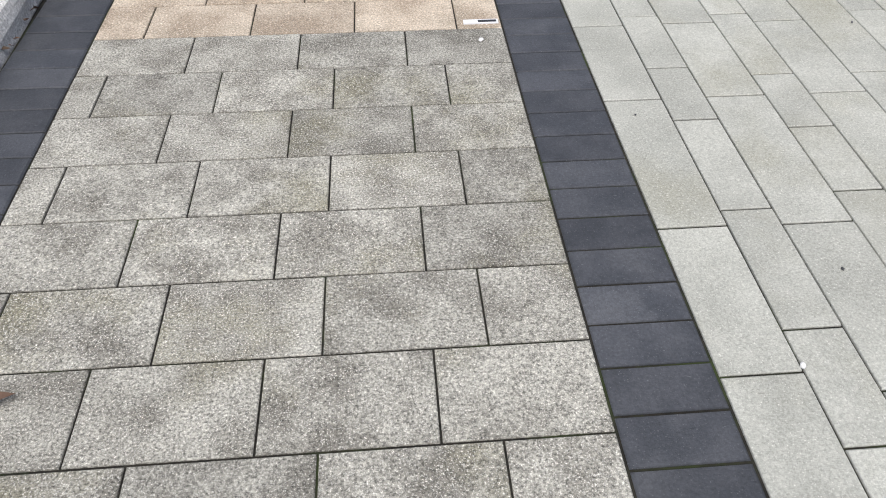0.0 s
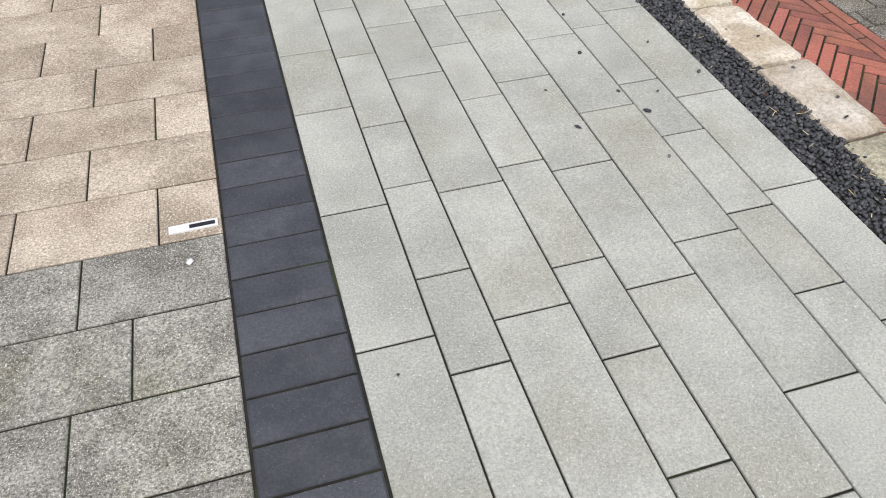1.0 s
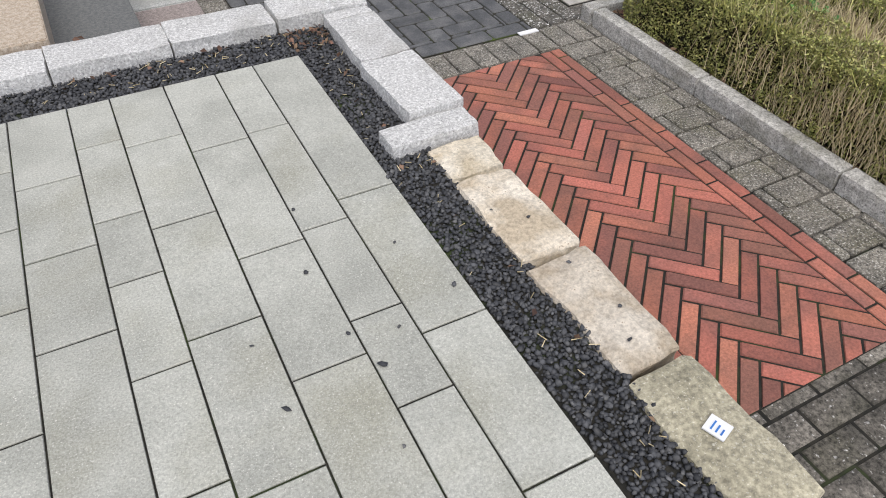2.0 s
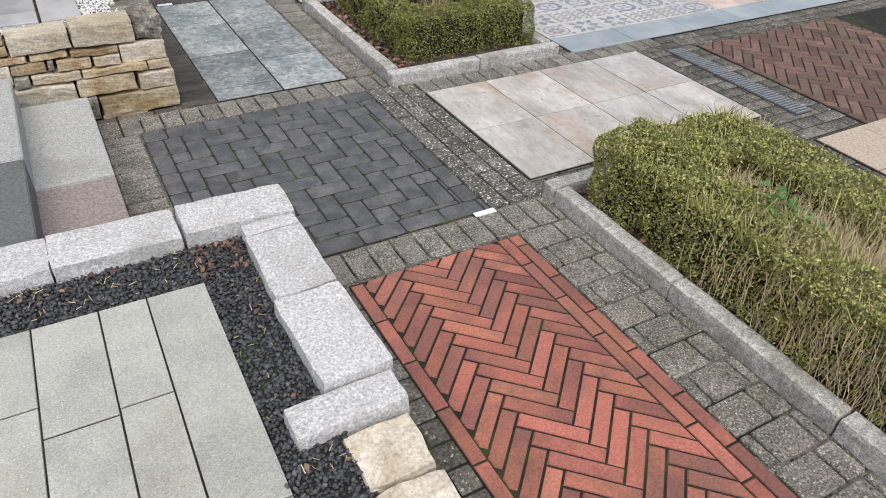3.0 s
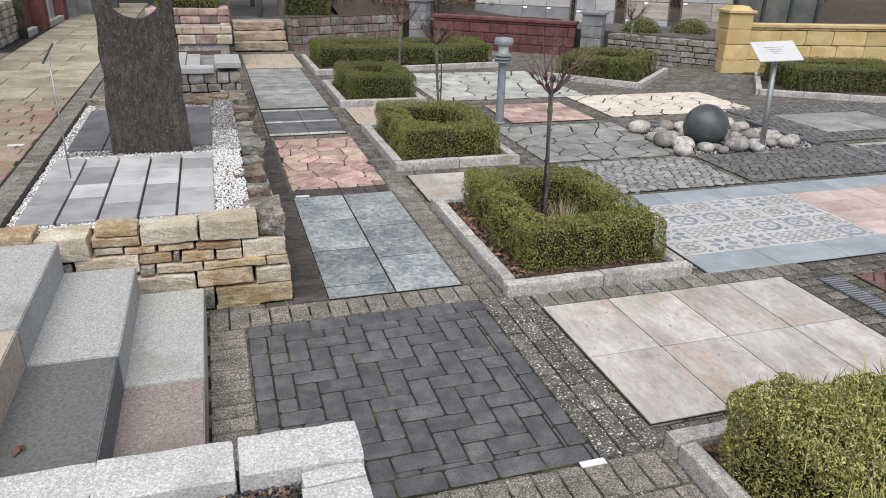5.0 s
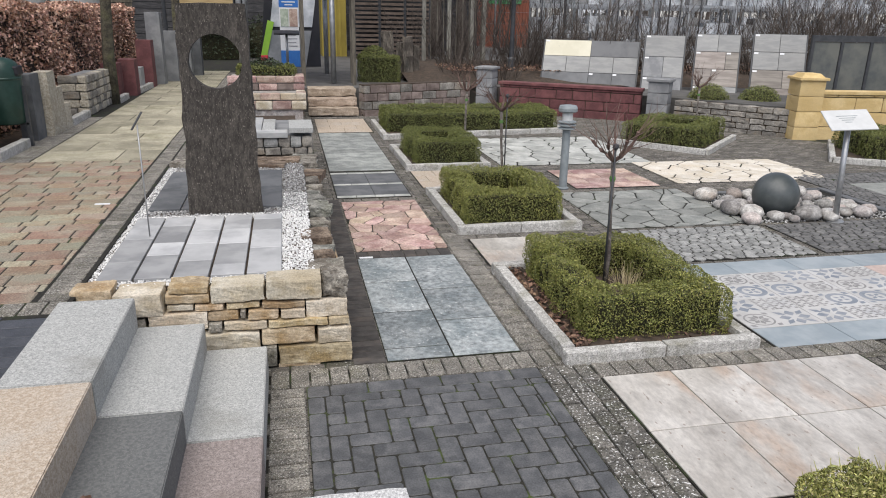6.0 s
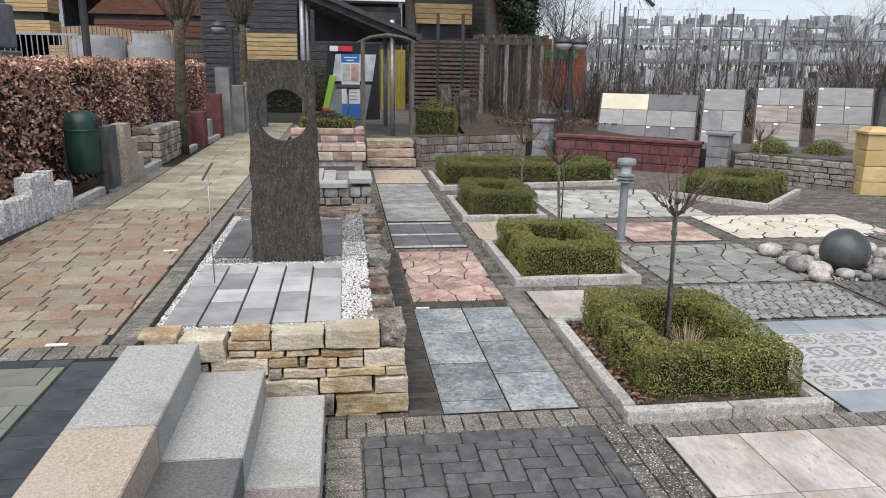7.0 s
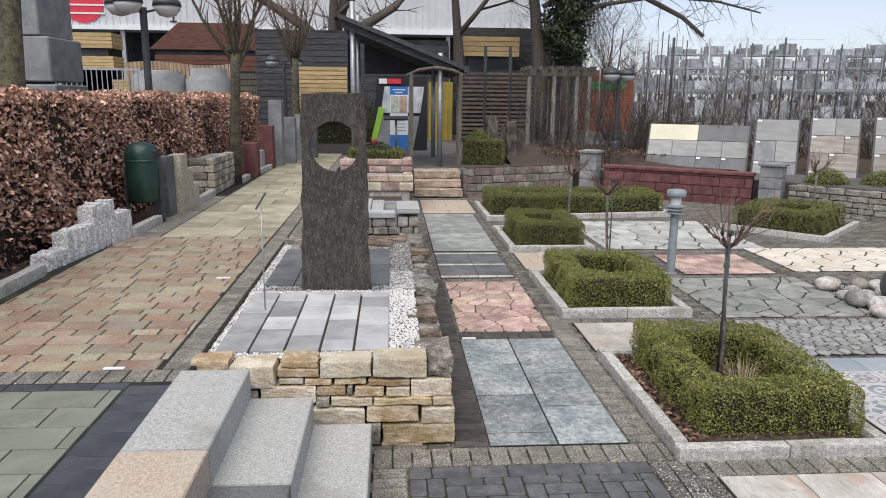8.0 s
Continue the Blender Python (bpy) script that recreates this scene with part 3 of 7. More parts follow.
def stone_course(parent, x0, x1, y0, y1, z0, z1, lengths, mats, along="x", rough=0.012, b=0.014, name="stone", gap=0.006):
    """One course of stones laid along x or y."""
    a, end = (x0, x1) if along == "x" else (y0, y1)
    k = 0
    while a < end - 0.02:
        ln = lengths[k % len(lengths)] * random.uniform(0.85, 1.15)
        if end - a - ln < 0.06:
            ln = end - a
        m = mats[k % len(mats)] if random.random() < 0.7 else random.choice(mats)
        q = random.uniform(-0.008, 0.008)
        if along == "x":
            rough_block(name, parent, a + gap / 2, a + ln - gap / 2, y0 + q, y1, z0 + gap / 2, z1 - gap / 2, m, rough, b)
        else:
            rough_block(name, parent, x0, x1 + q, a + gap / 2, a + ln - gap / 2, z0 + gap / 2, z1 - gap / 2, m, rough, b)
        a += ln
        k += 1


SS = [sandstone, sandstone_pale, sandstone]
# front of the raised bed: ochre sandstone in uneven courses
wall_front = tagged(part("wall_bed_front", box(0.62, 1.90, 8.16, 8.26, 0.0, 0.46), soil), "dry-stone retaining wall of ochre sandstone blocks", "wall", kind="structure")
tone = (sandstone, sandstone_pale, sandstone, sandstone_pale, sandstone_pale, sandstone)
lower_courses = ((1.545, 2.0, 0.0, 0.11), (1.447, 1.535, 0.0, 0.115), (1.447, 1.775, 0.12, 0.215), (1.785, 2.0, 0.115, 0.205), (1.085, 1.44, 0.10, 0.212), (1.49, 1.85, 0.22, 0.268),
                 (1.857, 1.985, 0.21, 0.26), (1.23, 1.485, 0.22, 0.275), (1.14, 1.223, 0.22, 0.28), (0.795, 1.135, 0.23, 0.345), (0.62, 0.788, 0.25, 0.325), (1.54, 1.80, -0.02, 0.012))
upper_courses = ((1.14, 1.32, 0.283, 0.345), (1.327, 1.362, 0.285, 0.343), (1.37, 1.56, 0.275, 0.34), (1.567, 1.715, 0.273, 0.335), (1.722, 1.98, 0.267, 0.378), (1.455, 1.715, 0.342, 0.38),
                 (1.245, 1.447, 0.348, 0.386), (0.905, 1.06, 0.352, 0.393), (1.067, 1.24, 0.35, 0.39), (1.487, 1.825, 0.388, 0.515), (1.16, 1.48, 0.394, 0.497), (0.90, 1.155, 0.398, 0.455),
                 (0.92, 1.15, 0.458, 0.505), (0.62, 0.892, 0.335, 0.485), (0.38, 0.612, 0.40, 0.51))
for k, (x0, x1, z0, z1) in enumerate(lower_courses + upper_courses):
    q = random.uniform(-0.014, 0.010)
    rough_block("stone", wall_front, x0 + 0.003, x1 - 0.003, 7.985 + 0.17 * z0 + q, 8.25, z0 + 0.03 * min(1, z0 / 0.2) + 0.002, z1 + 0.03 * min(1, z1 / 0.2) - 0.003, rock_dark if (x1 - x0 < 0.1 or z0 == 0.25) else tone[k % 6], 0.007, 0.005, cuts=9)
rough_block("stone", wall_front, 1.83, 1.985, 8.05, 8.30, 0.41, 0.545, rock_dark, 0.02, 0.012, cuts=8)

# right side of the raised bed: flat dark rocks, ragged on top
wall_side = tagged(part("wall_bed_side", box(1.78, 1.90, 8.2, 12.95, 0.0, 0.33), soil), "low dry-stone wall of flat brown weathered rocks", "wall", kind="structure")
for z0, z1 in ((0.0, 0.14), (0.14, 0.25), (0.25, 0.36)):
    stone_course(wall_side, 1.78, 1.985, 8.24, 13.0, z0, z1, (0.34, 0.26, 0.42, 0.3), [rock_dark, sandstone, rock_dark], "y", 0.02, 0.02)
y = 8.26
while y < 12.9:      # flat ledge stones on top, uneven and with gaps between
    ln = random.uniform(0.15, 0.36)
    zt = (0.445 if y < 12.0 else 0.37) + random.uniform(0, 0.075)
    m = random.choice((rock_dark, rock_dark, rock_grey, ledge_brown))
    rough_block("stone", wall_side, 1.985 - random.uniform(0.12, 0.34), 1.99 + random.uniform(-0.05, 0.02), y, y + ln - random.uniform(0.03, 0.07), zt - random.uniform(0.05, 0.09), zt, m, 0.011, 0.004, random.uniform(-14, 14), cuts=8)
    y += ln
for x0, x1, y0, z1 in ((0.44, 0.72, 11.72, 0.56), (0.80, 1.10, 11.86, 0.53), (1.16, 1.42, 11.80, 0.55), (1.40, 1.78, 11.92, 0.52), (1.30, 1.62, 11.62, 0.535)):
    rough_block("stone", wall_side, x0, x1, y0, y0 + 0.24, 0.42, z1, random.choice((ledge_brown, rock_dark)), 0.012, 0.005, random.uniform(-12, 12), cuts=8)

# near terrace: capped sandstone wall towards the sunken garden
wall_near = tagged(part("wall_terrace_near", box(1.80, 1.93, -3.9, 4.76, -0.04, HN - 0.08), soil), "terrace retaining wall capped with cream sandstone", "wall", kind="structure")
for z0, z1 in ((0.0, 0.13), (0.13, 0.27), (0.27, 0.39)):
    stone_course(wall_near, 1.80, 1.955, 1.4, 4.75, z0, z1, (0.36, 0.28, 0.44), SS, "y", 0.012)
for k, (y0, y1) in enumerate(((4.56, 4.75), (4.15, 4.55), (3.73, 4.14), (3.30, 3.72), (2.88, 3.29), (2.44, 2.87), (2.0, 2.43), (1.5, 1.99))):
    rough_block("capstone", wall_near, 1.77, 1.97, y0 + 0.004, y1 - 0.004, HN - 0.10, HN + 0.004, path_yellow if k == 3 else sandstone_pale, 0.013, 0.018)

# pale granite blocks round the gravel strip
wall_granite = tagged(part("wall_granite", box(0.5, 1.95, 5.86, 5.93, -0.04, 0.40), soil), "low retaining wall of pale split granite blocks", "wall", kind="structure")
for x0, x1 in ((-0.0, 0.30), (0.31, 0.742), (0.744, 1.184), (1.187, 1.602), (1.614, 2.01)):
    if x0 > 0.25:
        rough_block("granite_block", wall_granite, x0, x1, 5.76, 5.965, 0.36, HN + 0.05, granite, 0.006, 0.009)
        rough_block("granite_block", wall_granite, x0 + 0.01, x1 - 0.01, 5.78, 5.96, 0.17, 0.36, granite, 0.005, 0.009)
        rough_block("granite_block", wall_granite, x0, x1, 5.78, 5.96, -0.02, 0.17, granite, 0.005, 0.009)
rough_block("granite_block", wall_granite, 1.80, 2.0, 5.68, 5.755, 0.36, HN + 0.04, granite, 0.005, 0.009)
for y0, y1 in ((5.315, 5.675), (4.90, 5.305)):
    rough_block("granite_block", wall_granite, 1.79 - 0.01 * (y0 < 5), 2.0, y0, y1, 0.36, HN + 0.045, granite, 0.007, 0.010, 1.0)
    rough_block("granite_block", wall_granite, 1.80, 1.99, y0, y1, 0.17, 0.36, granite, 0.006, 0.010)
    rough_block("granite_block", wall_granite, 1.80, 1.99, y0, y1, -0.02, 0.17, granite, 0.006, 0.010)
rough_block("granite_block", wall_granite, 1.66, 1.985, 4.765, 4.885, HN - 0.08, HN + 0.03, granite, 0.005, 0.009)
rough_block("granite_block", wall_granite, 1.80, 1.975, 4.765, 4.885, 0.0, HN - 0.09, granite, 0.005, 0.009)


# ---- block steps ----
def block_step(y0, y1, x0, x1, z0, z1, material, label):
    b = box(x0 - 0.02, x1, y0, y1, z0, z1)
    bmesh.ops.bevel(b, geom=b.edges[:], offset=0.005, segments=2, affect="EDGES")
    return tagged(part("block_step", b, material), label, "step", "block steps to the terrace")


for x0, x1, z0, z1, far, near, fl, nl in ((0.40, 0.775, 0.36, 0.555, step_grey, step_tan, "pale grey", "tan"), (0.775, 1.138, 0.18, 0.372, step_grey, step_dark, "light grey", "dark grey"),
                                          (1.138, 1.482, -0.01, 0.196, step_grey, step_pink, "light grey", "pinkish grey")):
    block_step(6.915, 7.885, x0, x1, z0, z1, far, fl + " granite block step with sawn edges")
    block_step(5.99, 6.908, x0, x1, z0, z1, near, nl + " granite block step with sawn edges")
tagged(part("step_core", box(0.44, 1.12, 5.98, 7.9, -0.05, 0.17), soil), "earth core under the block steps", "ground", kind="structure")
tagged(part("step_core_upper", box(0.44, 0.75, 5.98, 7.9, 0.17, 0.35), soil), "earth core under the top step", "ground", kind="structure")

# bed filling
tagged(part("bed_fill", box(0.385, 1.80, 8.20, 12.02, -0.03, 0.495), soil), "soil fill of the raised display bed", "ground", kind="structure")


# ---- planting beds ----
def kerb_line(parent, a, b, n, w=0.092, h=0.085, z=0.0, material=None):
    """n kerbstones end to end from a to b."""
    a, b = Vector((*a, 0)), Vector((*b, 0))
    d = (b - a) / n
    ang = math.degrees(math.atan2(d.y, d.x))
    for i in range(n):
        c = a + d * (i + 0.5)
        ln = d.length - 0.006
        ob = rough_block("kerbstone", parent, -ln / 2, ln / 2, -w / 2, w / 2, -0.04, h, material or kerb_stone, 0.004, 0.010)
        ob.matrix_basis = pose(c.x, c.y, z + (h - 0.04) / 2, random.uniform(-0.6, 0.6), random.uniform(-0.3, 0.3), ang)


def bed(name, outline, label, kerbs):
    v, f = poly_data(outline, -0.05, 0.035, 0.004)
    ob = tagged(mesh_of(name, (v, f), soil), label, "planting bed", kind="structure")
    for a, b, n in kerbs:
        kerb_line(ob, a, b, n)
    return ob


def rect_bed(name, x0, x1, y0, y1, nx, ny):
    e = 0.055
    return bed(name, [(x0, y0), (x1, y0), (x1, y1), (x0, y1)], "planting bed of dark soil edged with granite kerbs",
               [((x0 - e, y0), (x1 + e, y0), nx), ((x0 - e, y1), (x1 + e, y1), nx), ((x0, y0 + e), (x0, y1 - e), ny), ((x1, y0 + e), (x1, y1 - e), ny)])


rect_bed("bed_1", 3.375, 4.655, 7.722, 9.40, 2, 2)
rect_bed("bed_2", 3.335, 4.565, 10.57, 12.22, 2, 2)
rect_bed("bed_3", 3.315, 4.44, 13.64, 15.25, 2, 2)
bed("bed_4", [(3.33, 16.25), (6.75, 16.7), (6.9, 18.0), (3.33, 18.1)], "long planting bed edged with granite kerbs",
    [((3.28, 16.25), (6.8, 16.7), 5), ((6.75, 16.75), (6.9, 18.0), 2), ((3.33, 16.3), (3.33, 18.1), 3)])
bed("bed_5", [(8.30, 14.22), (9.72, 15.6), (8.6, 16.5), (7.2, 15.45)], "planting bed edged with granite kerbs",
    [((7.2, 15.45), (8.30, 14.22), 3), ((8.30, 14.22), (9.72, 15.6), 3)])
rect_bed("bed_6", 3.50, 4.75, 2.6, 6.07, 2, 4)
bed("bed_7", [(10.0, 13.4), (11.75, 12.4), (13.6, 14.0), (12.6, 15.0), (11.3, 15.0)], "planting bed edged with granite kerbs",
    [((10.0, 13.4), (11.75, 12.4), 3), ((11.75, 12.4), (13.6, 14.0), 3), ((10.0, 13.4), (11.2, 14.9), 3)])
bed("bed_8", [(9.3, 8.6), (12.5, 8.3), (12.5, 9.6), (9.7, 9.7)], "planting bed edged with granite kerbs", [((9.3, 8.6), (12.5, 8.3), 4), ((9.3, 8.6), (9.7, 9.7), 2)])

# ---- walls at the far side of the sunken garden ----
def block_wall(name, a, b, h, thick, course, ln, mats, label, z=-0.04, cap=None, rough=0.008, bname="block", batter=0.0):
    """A straight wall of coursed blocks from a to b."""
    a, b = Vector((*a, 0)), Vector((*b, 0))
    d = b - a
    ang = math.degrees(math.atan2(d.y, d.x))
    L = d.length
    m = pose(a.x, a.y, z, 0, 0, ang)
    w = tagged(part(name, box(0.01, L - 0.01, -thick / 2 + 0.02, thick / 2 - 0.02, 0, h - 0.01), soil), label, "wall", kind="structure")
    w.matrix_world = m
    zz, row = 0.0, 0
    while zz < h - 0.03:
        ch = min(course, h - zz)
        x = 0.0
        k = 0
        while x < L - 0.01:
            l1 = ln * random.uniform(0.8, 1.2) * (0.5 if (k == 0 and row % 2) else 1)
            if L - x - l1 < 0.12:
                l1 = L - x
            rough_block(bname, w, x + 0.005, x + l1 - 0.005, -thick / 2, thick / 2, zz + 0.005, zz + ch - 0.005, random.choice(mats), rough, 0.012)
            x += l1
            k += 1
        zz += ch
        row += 1
    if cap:
        part("coping", bm_box(bmesh.new(), -0.02, L + 0.02, -thick / 2 - 0.03, thick / 2 + 0.03, h, h + 0.06, 0.008), cap, w)
    return w


block_wall("wall_stair_right", (3.22, 19.25), (5.75, 20.15), 0.70, 0.28, 0.17, 0.34, [brown_wall, wall_stone], "low retaining wall of brown-grey blocks")
block_wall("wall_red", (6.45, 19.75), (9.02, 17.95), 0.66, 0.24, 0.20, 0.45, [red_block], "low wall of dull red blocks with coping", cap=red_block, rough=0.003)
block_wall("wall_grey_stone", (9.55, 17.45), (10.95, 15.75), 0.55, 0.26, 0.11, 0.30, [wall_stone], "low wall of tumbled grey stones", rough=0.014, bname="stone")
block_wall("wall_yellow", (11.25, 15.55), (14.9, 14.9), 0.86, 0.24, 0.27, 0.62, [yellow_block], "yellow block wall with coping", cap=yellow_block, rough=0.003)
block_wall("wall_stair_left", (0.6, 19.4), (2.02, 19.4), 0.58, 0.25, 0.16, 0.3, [brown_wall, sandstone], "low block wall beside the garden steps")


def pier(name, x, y, w, h, material, label, rz, capm=None, course=0.2, peak=0.015):
    t = thing(name, x, y, -0.05, label, "pillar", rz=rz)
    n = max(1, round(h / course))
    for i in range(n):
        rough_block("block", t, -w / 2, w / 2, -w / 2, w / 2, i * h / n + 0.002, (i + 1) * h / n - 0.002, material, 0.003, 0.01)
    c = box(-w / 2 - 0.04, w / 2 + 0.04, -w / 2 - 0.04, w / 2 + 0.04, h, h + 0.05)
    bmesh.ops.bevel(c, geom=c.edges[:], offset=0.008, segments=2, affect="EDGES")
    top = poly_data(rect(w, w), h + 0.05, h + 0.05 + peak, 0.09 if peak > 0.03 else 0.02)
    o = len(c.verts)
    part("cap", c, capm or material, t)
    mesh_of("cap_top", top, capm or material, t)
    return t


pier("gate_pier", 6.15, 19.9, 0.38, 0.98, mid_concrete, "grey block pier with a capstone", -35)
pier("gate_pier", 9.28, 17.7, 0.42, 0.90, mid_concrete, "grey block pier with a capstone", -40)
pier("yellow_pillar", 11.08, 15.6, 0.46, 1.12, yellow_block, "yellow block pillar with a pyramid cap", -12, course=0.28, peak=0.07)

# garden stair at the far end
tagged(part("stair_core", box(2.16, 3.11, 19.2, 20.4, -0.05, 0.02), soil), "dark earth bed under the garden stair", "ground", kind="structure")
for i in (1, 2):
    tagged(part("stair_core", box(2.16, 3.11, 19.2 + 0.3 * i, 20.4, i * 0.172 - 0.152, i * 0.172 + 0.014), soil), "dark earth bed under the garden stair", "ground", kind="structure")
for i in range(3):
    z0, z1 = i * 0.172, (i + 1) * 0.172
    s = rough_block("stair_step", None, 2.12, 3.15, 19.13 + 0.3 * i, 19.75 + 0.3 * i, z0 + 0.016, z1, stair_stone, 0.012, 0.008, cuts=8)
    tagged(s, "rough split sandstone garden step", "step", "garden stair")


def upright_plate(name, pts, y, thick, material, parent, label=""):
    """A flat plate standing in the x-z plane, its front at y."""
    k = len(pts)
    v = [(x, y, z) for x, z in pts] + [(x, y + thick, z) for x, z in pts]
    f = [tuple(range(k)), tuple(reversed(range(k, 2 * k)))] + [((i + 1) % k, i, k + i, k + (i + 1) % k) for i in range(k)]
    return mesh_of(name, (v, f), material, parent, label)


# ---- hedges ----
def shell_points(boxes, density, deep=0.05, faces="xyzt"):
    """Random points just under the outside of a union of boxes, with their normals."""
    P, N = [], []
    for bx in boxes:
        x0, x1, y0, y1, z0, z1 = bx
        for ax, sgn, ar in ((0, -1, (y1 - y0) * (z1 - z0)), (0, 1, (y1 - y0) * (z1 - z0)), (1, -1, (x1 - x0) * (z1 - z0)), (1, 1, (x1 - x0) * (z1 - z0)), (2, 1, (x1 - x0) * (y1 - y0))):
            n = int(ar * density)
            p = np.stack([RNG.uniform(x0, x1, n), RNG.uniform(y0, y1, n), RNG.uniform(z0, z1, n)], 1)
            lim = (x0, x1, y0, y1, z0, z1)[2 * ax + (sgn > 0)]
            p[:, ax] = lim - sgn * np.abs(RNG.normal(0, deep, n)) + sgn * 0.015
            d = np.zeros((n, 3))
            d[:, ax] = sgn
            keep = np.ones(n, bool)
            for o in boxes:
                if o is not bx:
                    e = 0.03
                    keep &= ~((p[:, 0] > o[0] + e) & (p[:, 0] < o[1] - e) & (p[:, 1] > o[2] + e) & (p[:, 1] < o[3] - e) & (p[:, 2] < o[5] - e))
            P.append(p[keep])
            N.append(d[keep])
    return np.concatenate(P), np.concatenate(N)


def wobble(p, amp=0.02, f=5.0):
    q = p.copy()
    q[:, 0] += amp * np.sin(f * p[:, 1] + 3 * p[:, 2]) + 0.6 * amp * np.sin(2.3 * f * p[:, 1] + 1)
    q[:, 1] += amp * np.sin(f * p[:, 0] + 2 * p[:, 2] + 1) + 0.6 * amp * np.sin(2.1 * f * p[:, 0])
    q[:, 2] += 0.8 * amp * np.sin(f * 0.9 * p[:, 0] + 1) * np.sin(f * 0.8 * p[:, 1]) + 0.4 * amp * np.sin(3 * f * p[:, 0] + 2 * f * p[:, 1])
    return q


def hedge(boxes, label, density=4200, size=0.021, material=None, rz=0.0, at=(0, 0), coremat=None, name="box_hedge", group="clipped box hedges", deep=0.045, aspect=0.6, soft_edge=0.07, lumps=0.016):
    """A clipped hedge: a core coloured near black for the shade among its twigs, under leaves that lie in small clumps,
    its edges rounded by the shears.
    """
    t = thing(name, at[0], at[1], 0.03, label, "hedge", group, rz)
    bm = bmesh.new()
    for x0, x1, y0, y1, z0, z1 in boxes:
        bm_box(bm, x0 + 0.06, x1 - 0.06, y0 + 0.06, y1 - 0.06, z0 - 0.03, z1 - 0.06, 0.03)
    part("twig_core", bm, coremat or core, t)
    p, n = shell_points(boxes, density, deep)
    for x0, x1, y0, y1, z0, z1 in boxes:
        mine = (p[:, 0] > x0 - 0.05) & (p[:, 0] < x1 + 0.05) & (p[:, 1] > y0 - 0.05) & (p[:, 1] < y1 + 0.05)
        inside = np.zeros(len(p), bool)
        for o in boxes:
            if o != (x0, x1, y0, y1, z0, z1):
                inside |= (p[:, 0] > o[0]) & (p[:, 0] < o[1]) & (p[:, 1] > o[2]) & (p[:, 1] < o[3])
        e = soft_edge
        lo, hi = np.array([x0 + e, y0 + e, -9.0]), np.array([x1 - e, y1 - e, z1 - e])
        q = np.minimum(np.maximum(p, lo), hi)
        d = p - q
        r = np.linalg.norm(d, axis=1)
        far = mine & ~inside & (r > e)
        p[far] = (q + d * (e / np.maximum(r, 1e-6))[:, None])[far]
    f = 46.0
    clump = np.sin(f * p[:, 0] + 9 * p[:, 2]) * np.sin(0.9 * f * p[:, 1] + 1.3) + 0.8 * np.sin(0.63 * f * p[:, 2] + 0.4 * f * (p[:, 0] + p[:, 1]))
    p = wobble(p) + n * (lumps * clump)[:, None]
    leaves("foliage", p, n, size, material or leaf_box, t, 0.95, aspect)
    return t


def ring(x0, x1, y0, y1, w, h, wy=None):
    wy = wy or w
    return [(x0, x1, y0, y0 + wy, 0, h), (x0, x1, y1 - wy, y1, 0, h), (x0, x0 + w, y0 + wy - 0.02, y1 - wy + 0.02, 0, h), (x1 - w, x1, y0 + wy - 0.02, y1 - wy + 0.02, 0, h)]


HL = "clipped box hedge round a small tree, green with olive tips"
hedge(ring(3.55, 4.625, 7.90, 9.33, 0.26, 0.325), HL, 19000, 0.0135)
hedge(ring(3.42, 4.49, 10.72, 12.10, 0.26, 0.34), HL, 13000, 0.0155)
hedge(ring(3.42, 4.39, 13.80, 15.12, 0.26, 0.36), HL, 9500, 0.0175, leaf_box_far)
hedge([(3.42, 6.7, 16.75, 17.25, 0, 0.36), (3.42, 3.9, 17.2, 17.95, 0, 0.36), (6.3, 6.75, 17.2, 17.95, 0, 0.36), (3.42, 6.7, 17.7, 18.05, 0, 0.36)], "long clipped box hedge, green", 4600, 0.024, leaf_box_far)
hedge(ring(0.13, 1.72, 0.13, 1.42, 0.36, 0.38), "clipped box hedge in an angled bed", 5200, 0.022, leaf_box_far, rz=42.0, at=(8.18, 14.17))
hedge([(-1.05, 1.05, -0.3, 0.15, 0, 0.40), (-1.05, 1.05, 0.6, 0.95, 0, 0.40), (0.7, 1.05, 0.1, 0.7, 0, 0.40), (-1.05, -0.7, 0.1, 0.7, 0, 0.40)], "clipped box hedge before the yellow wall", 5200, 0.022, leaf_box_far, rz=-14, at=(11.7, 13.35))
hedge([(9.75, 12.3, 8.75, 9.5, 0, 0.4)], "clipped box hedge at the paving's edge", 2200, 0.03)
near_hedge = hedge([(3.57, 3.90, 3.0, 5.9, 0, 0.40), (3.82, 4.45, 5.5, 5.9, 0, 0.40), (4.12, 4.46, 3.0, 5.54, 0, 0.40)], "untrimmed box hedge, olive green with dry straw stems", 24000, 0.019, leaf_box_dull, deep=0.055, aspect=0.36)
# dry stems and shoots in the near hedge
n = 30000
sx, sy = RNG.uniform(3.58, 4.45, n), RNG.uniform(3.3, 5.4, n)
thin = np.clip((5.25 - sy) * 1.1, 0.03, 0.85)            # the hedge dies back towards its near end
dry = ((RNG.uniform(0, 1, n) < thin) & ((sx < 3.98) | (sx > 4.1))) | (np.abs(sx - 3.93) < 0.05 + 0.04 * np.sin(sy * 3))
chunks = []
for x, y in zip(sx[dry], sy[dry]):
    z = 0.37 + random.uniform(-0.10, 0.04)
    if x < 3.62:
        x, z = 3.555 + random.uniform(-0.015, 0.02), random.uniform(0.1, 0.38)
    a, b = random.gauss(0, 0.03), random.gauss(0, 0.03)
    chunks.append(tube_data([(x, y, z - 0.08), (x + a * 0.5, y + b * 0.5, z), (x + a, y + b, z + 0.03 + random.uniform(0, 0.03))], [0.0015, 0.0012, 0.0007], 3))
v, f = gather(chunks)
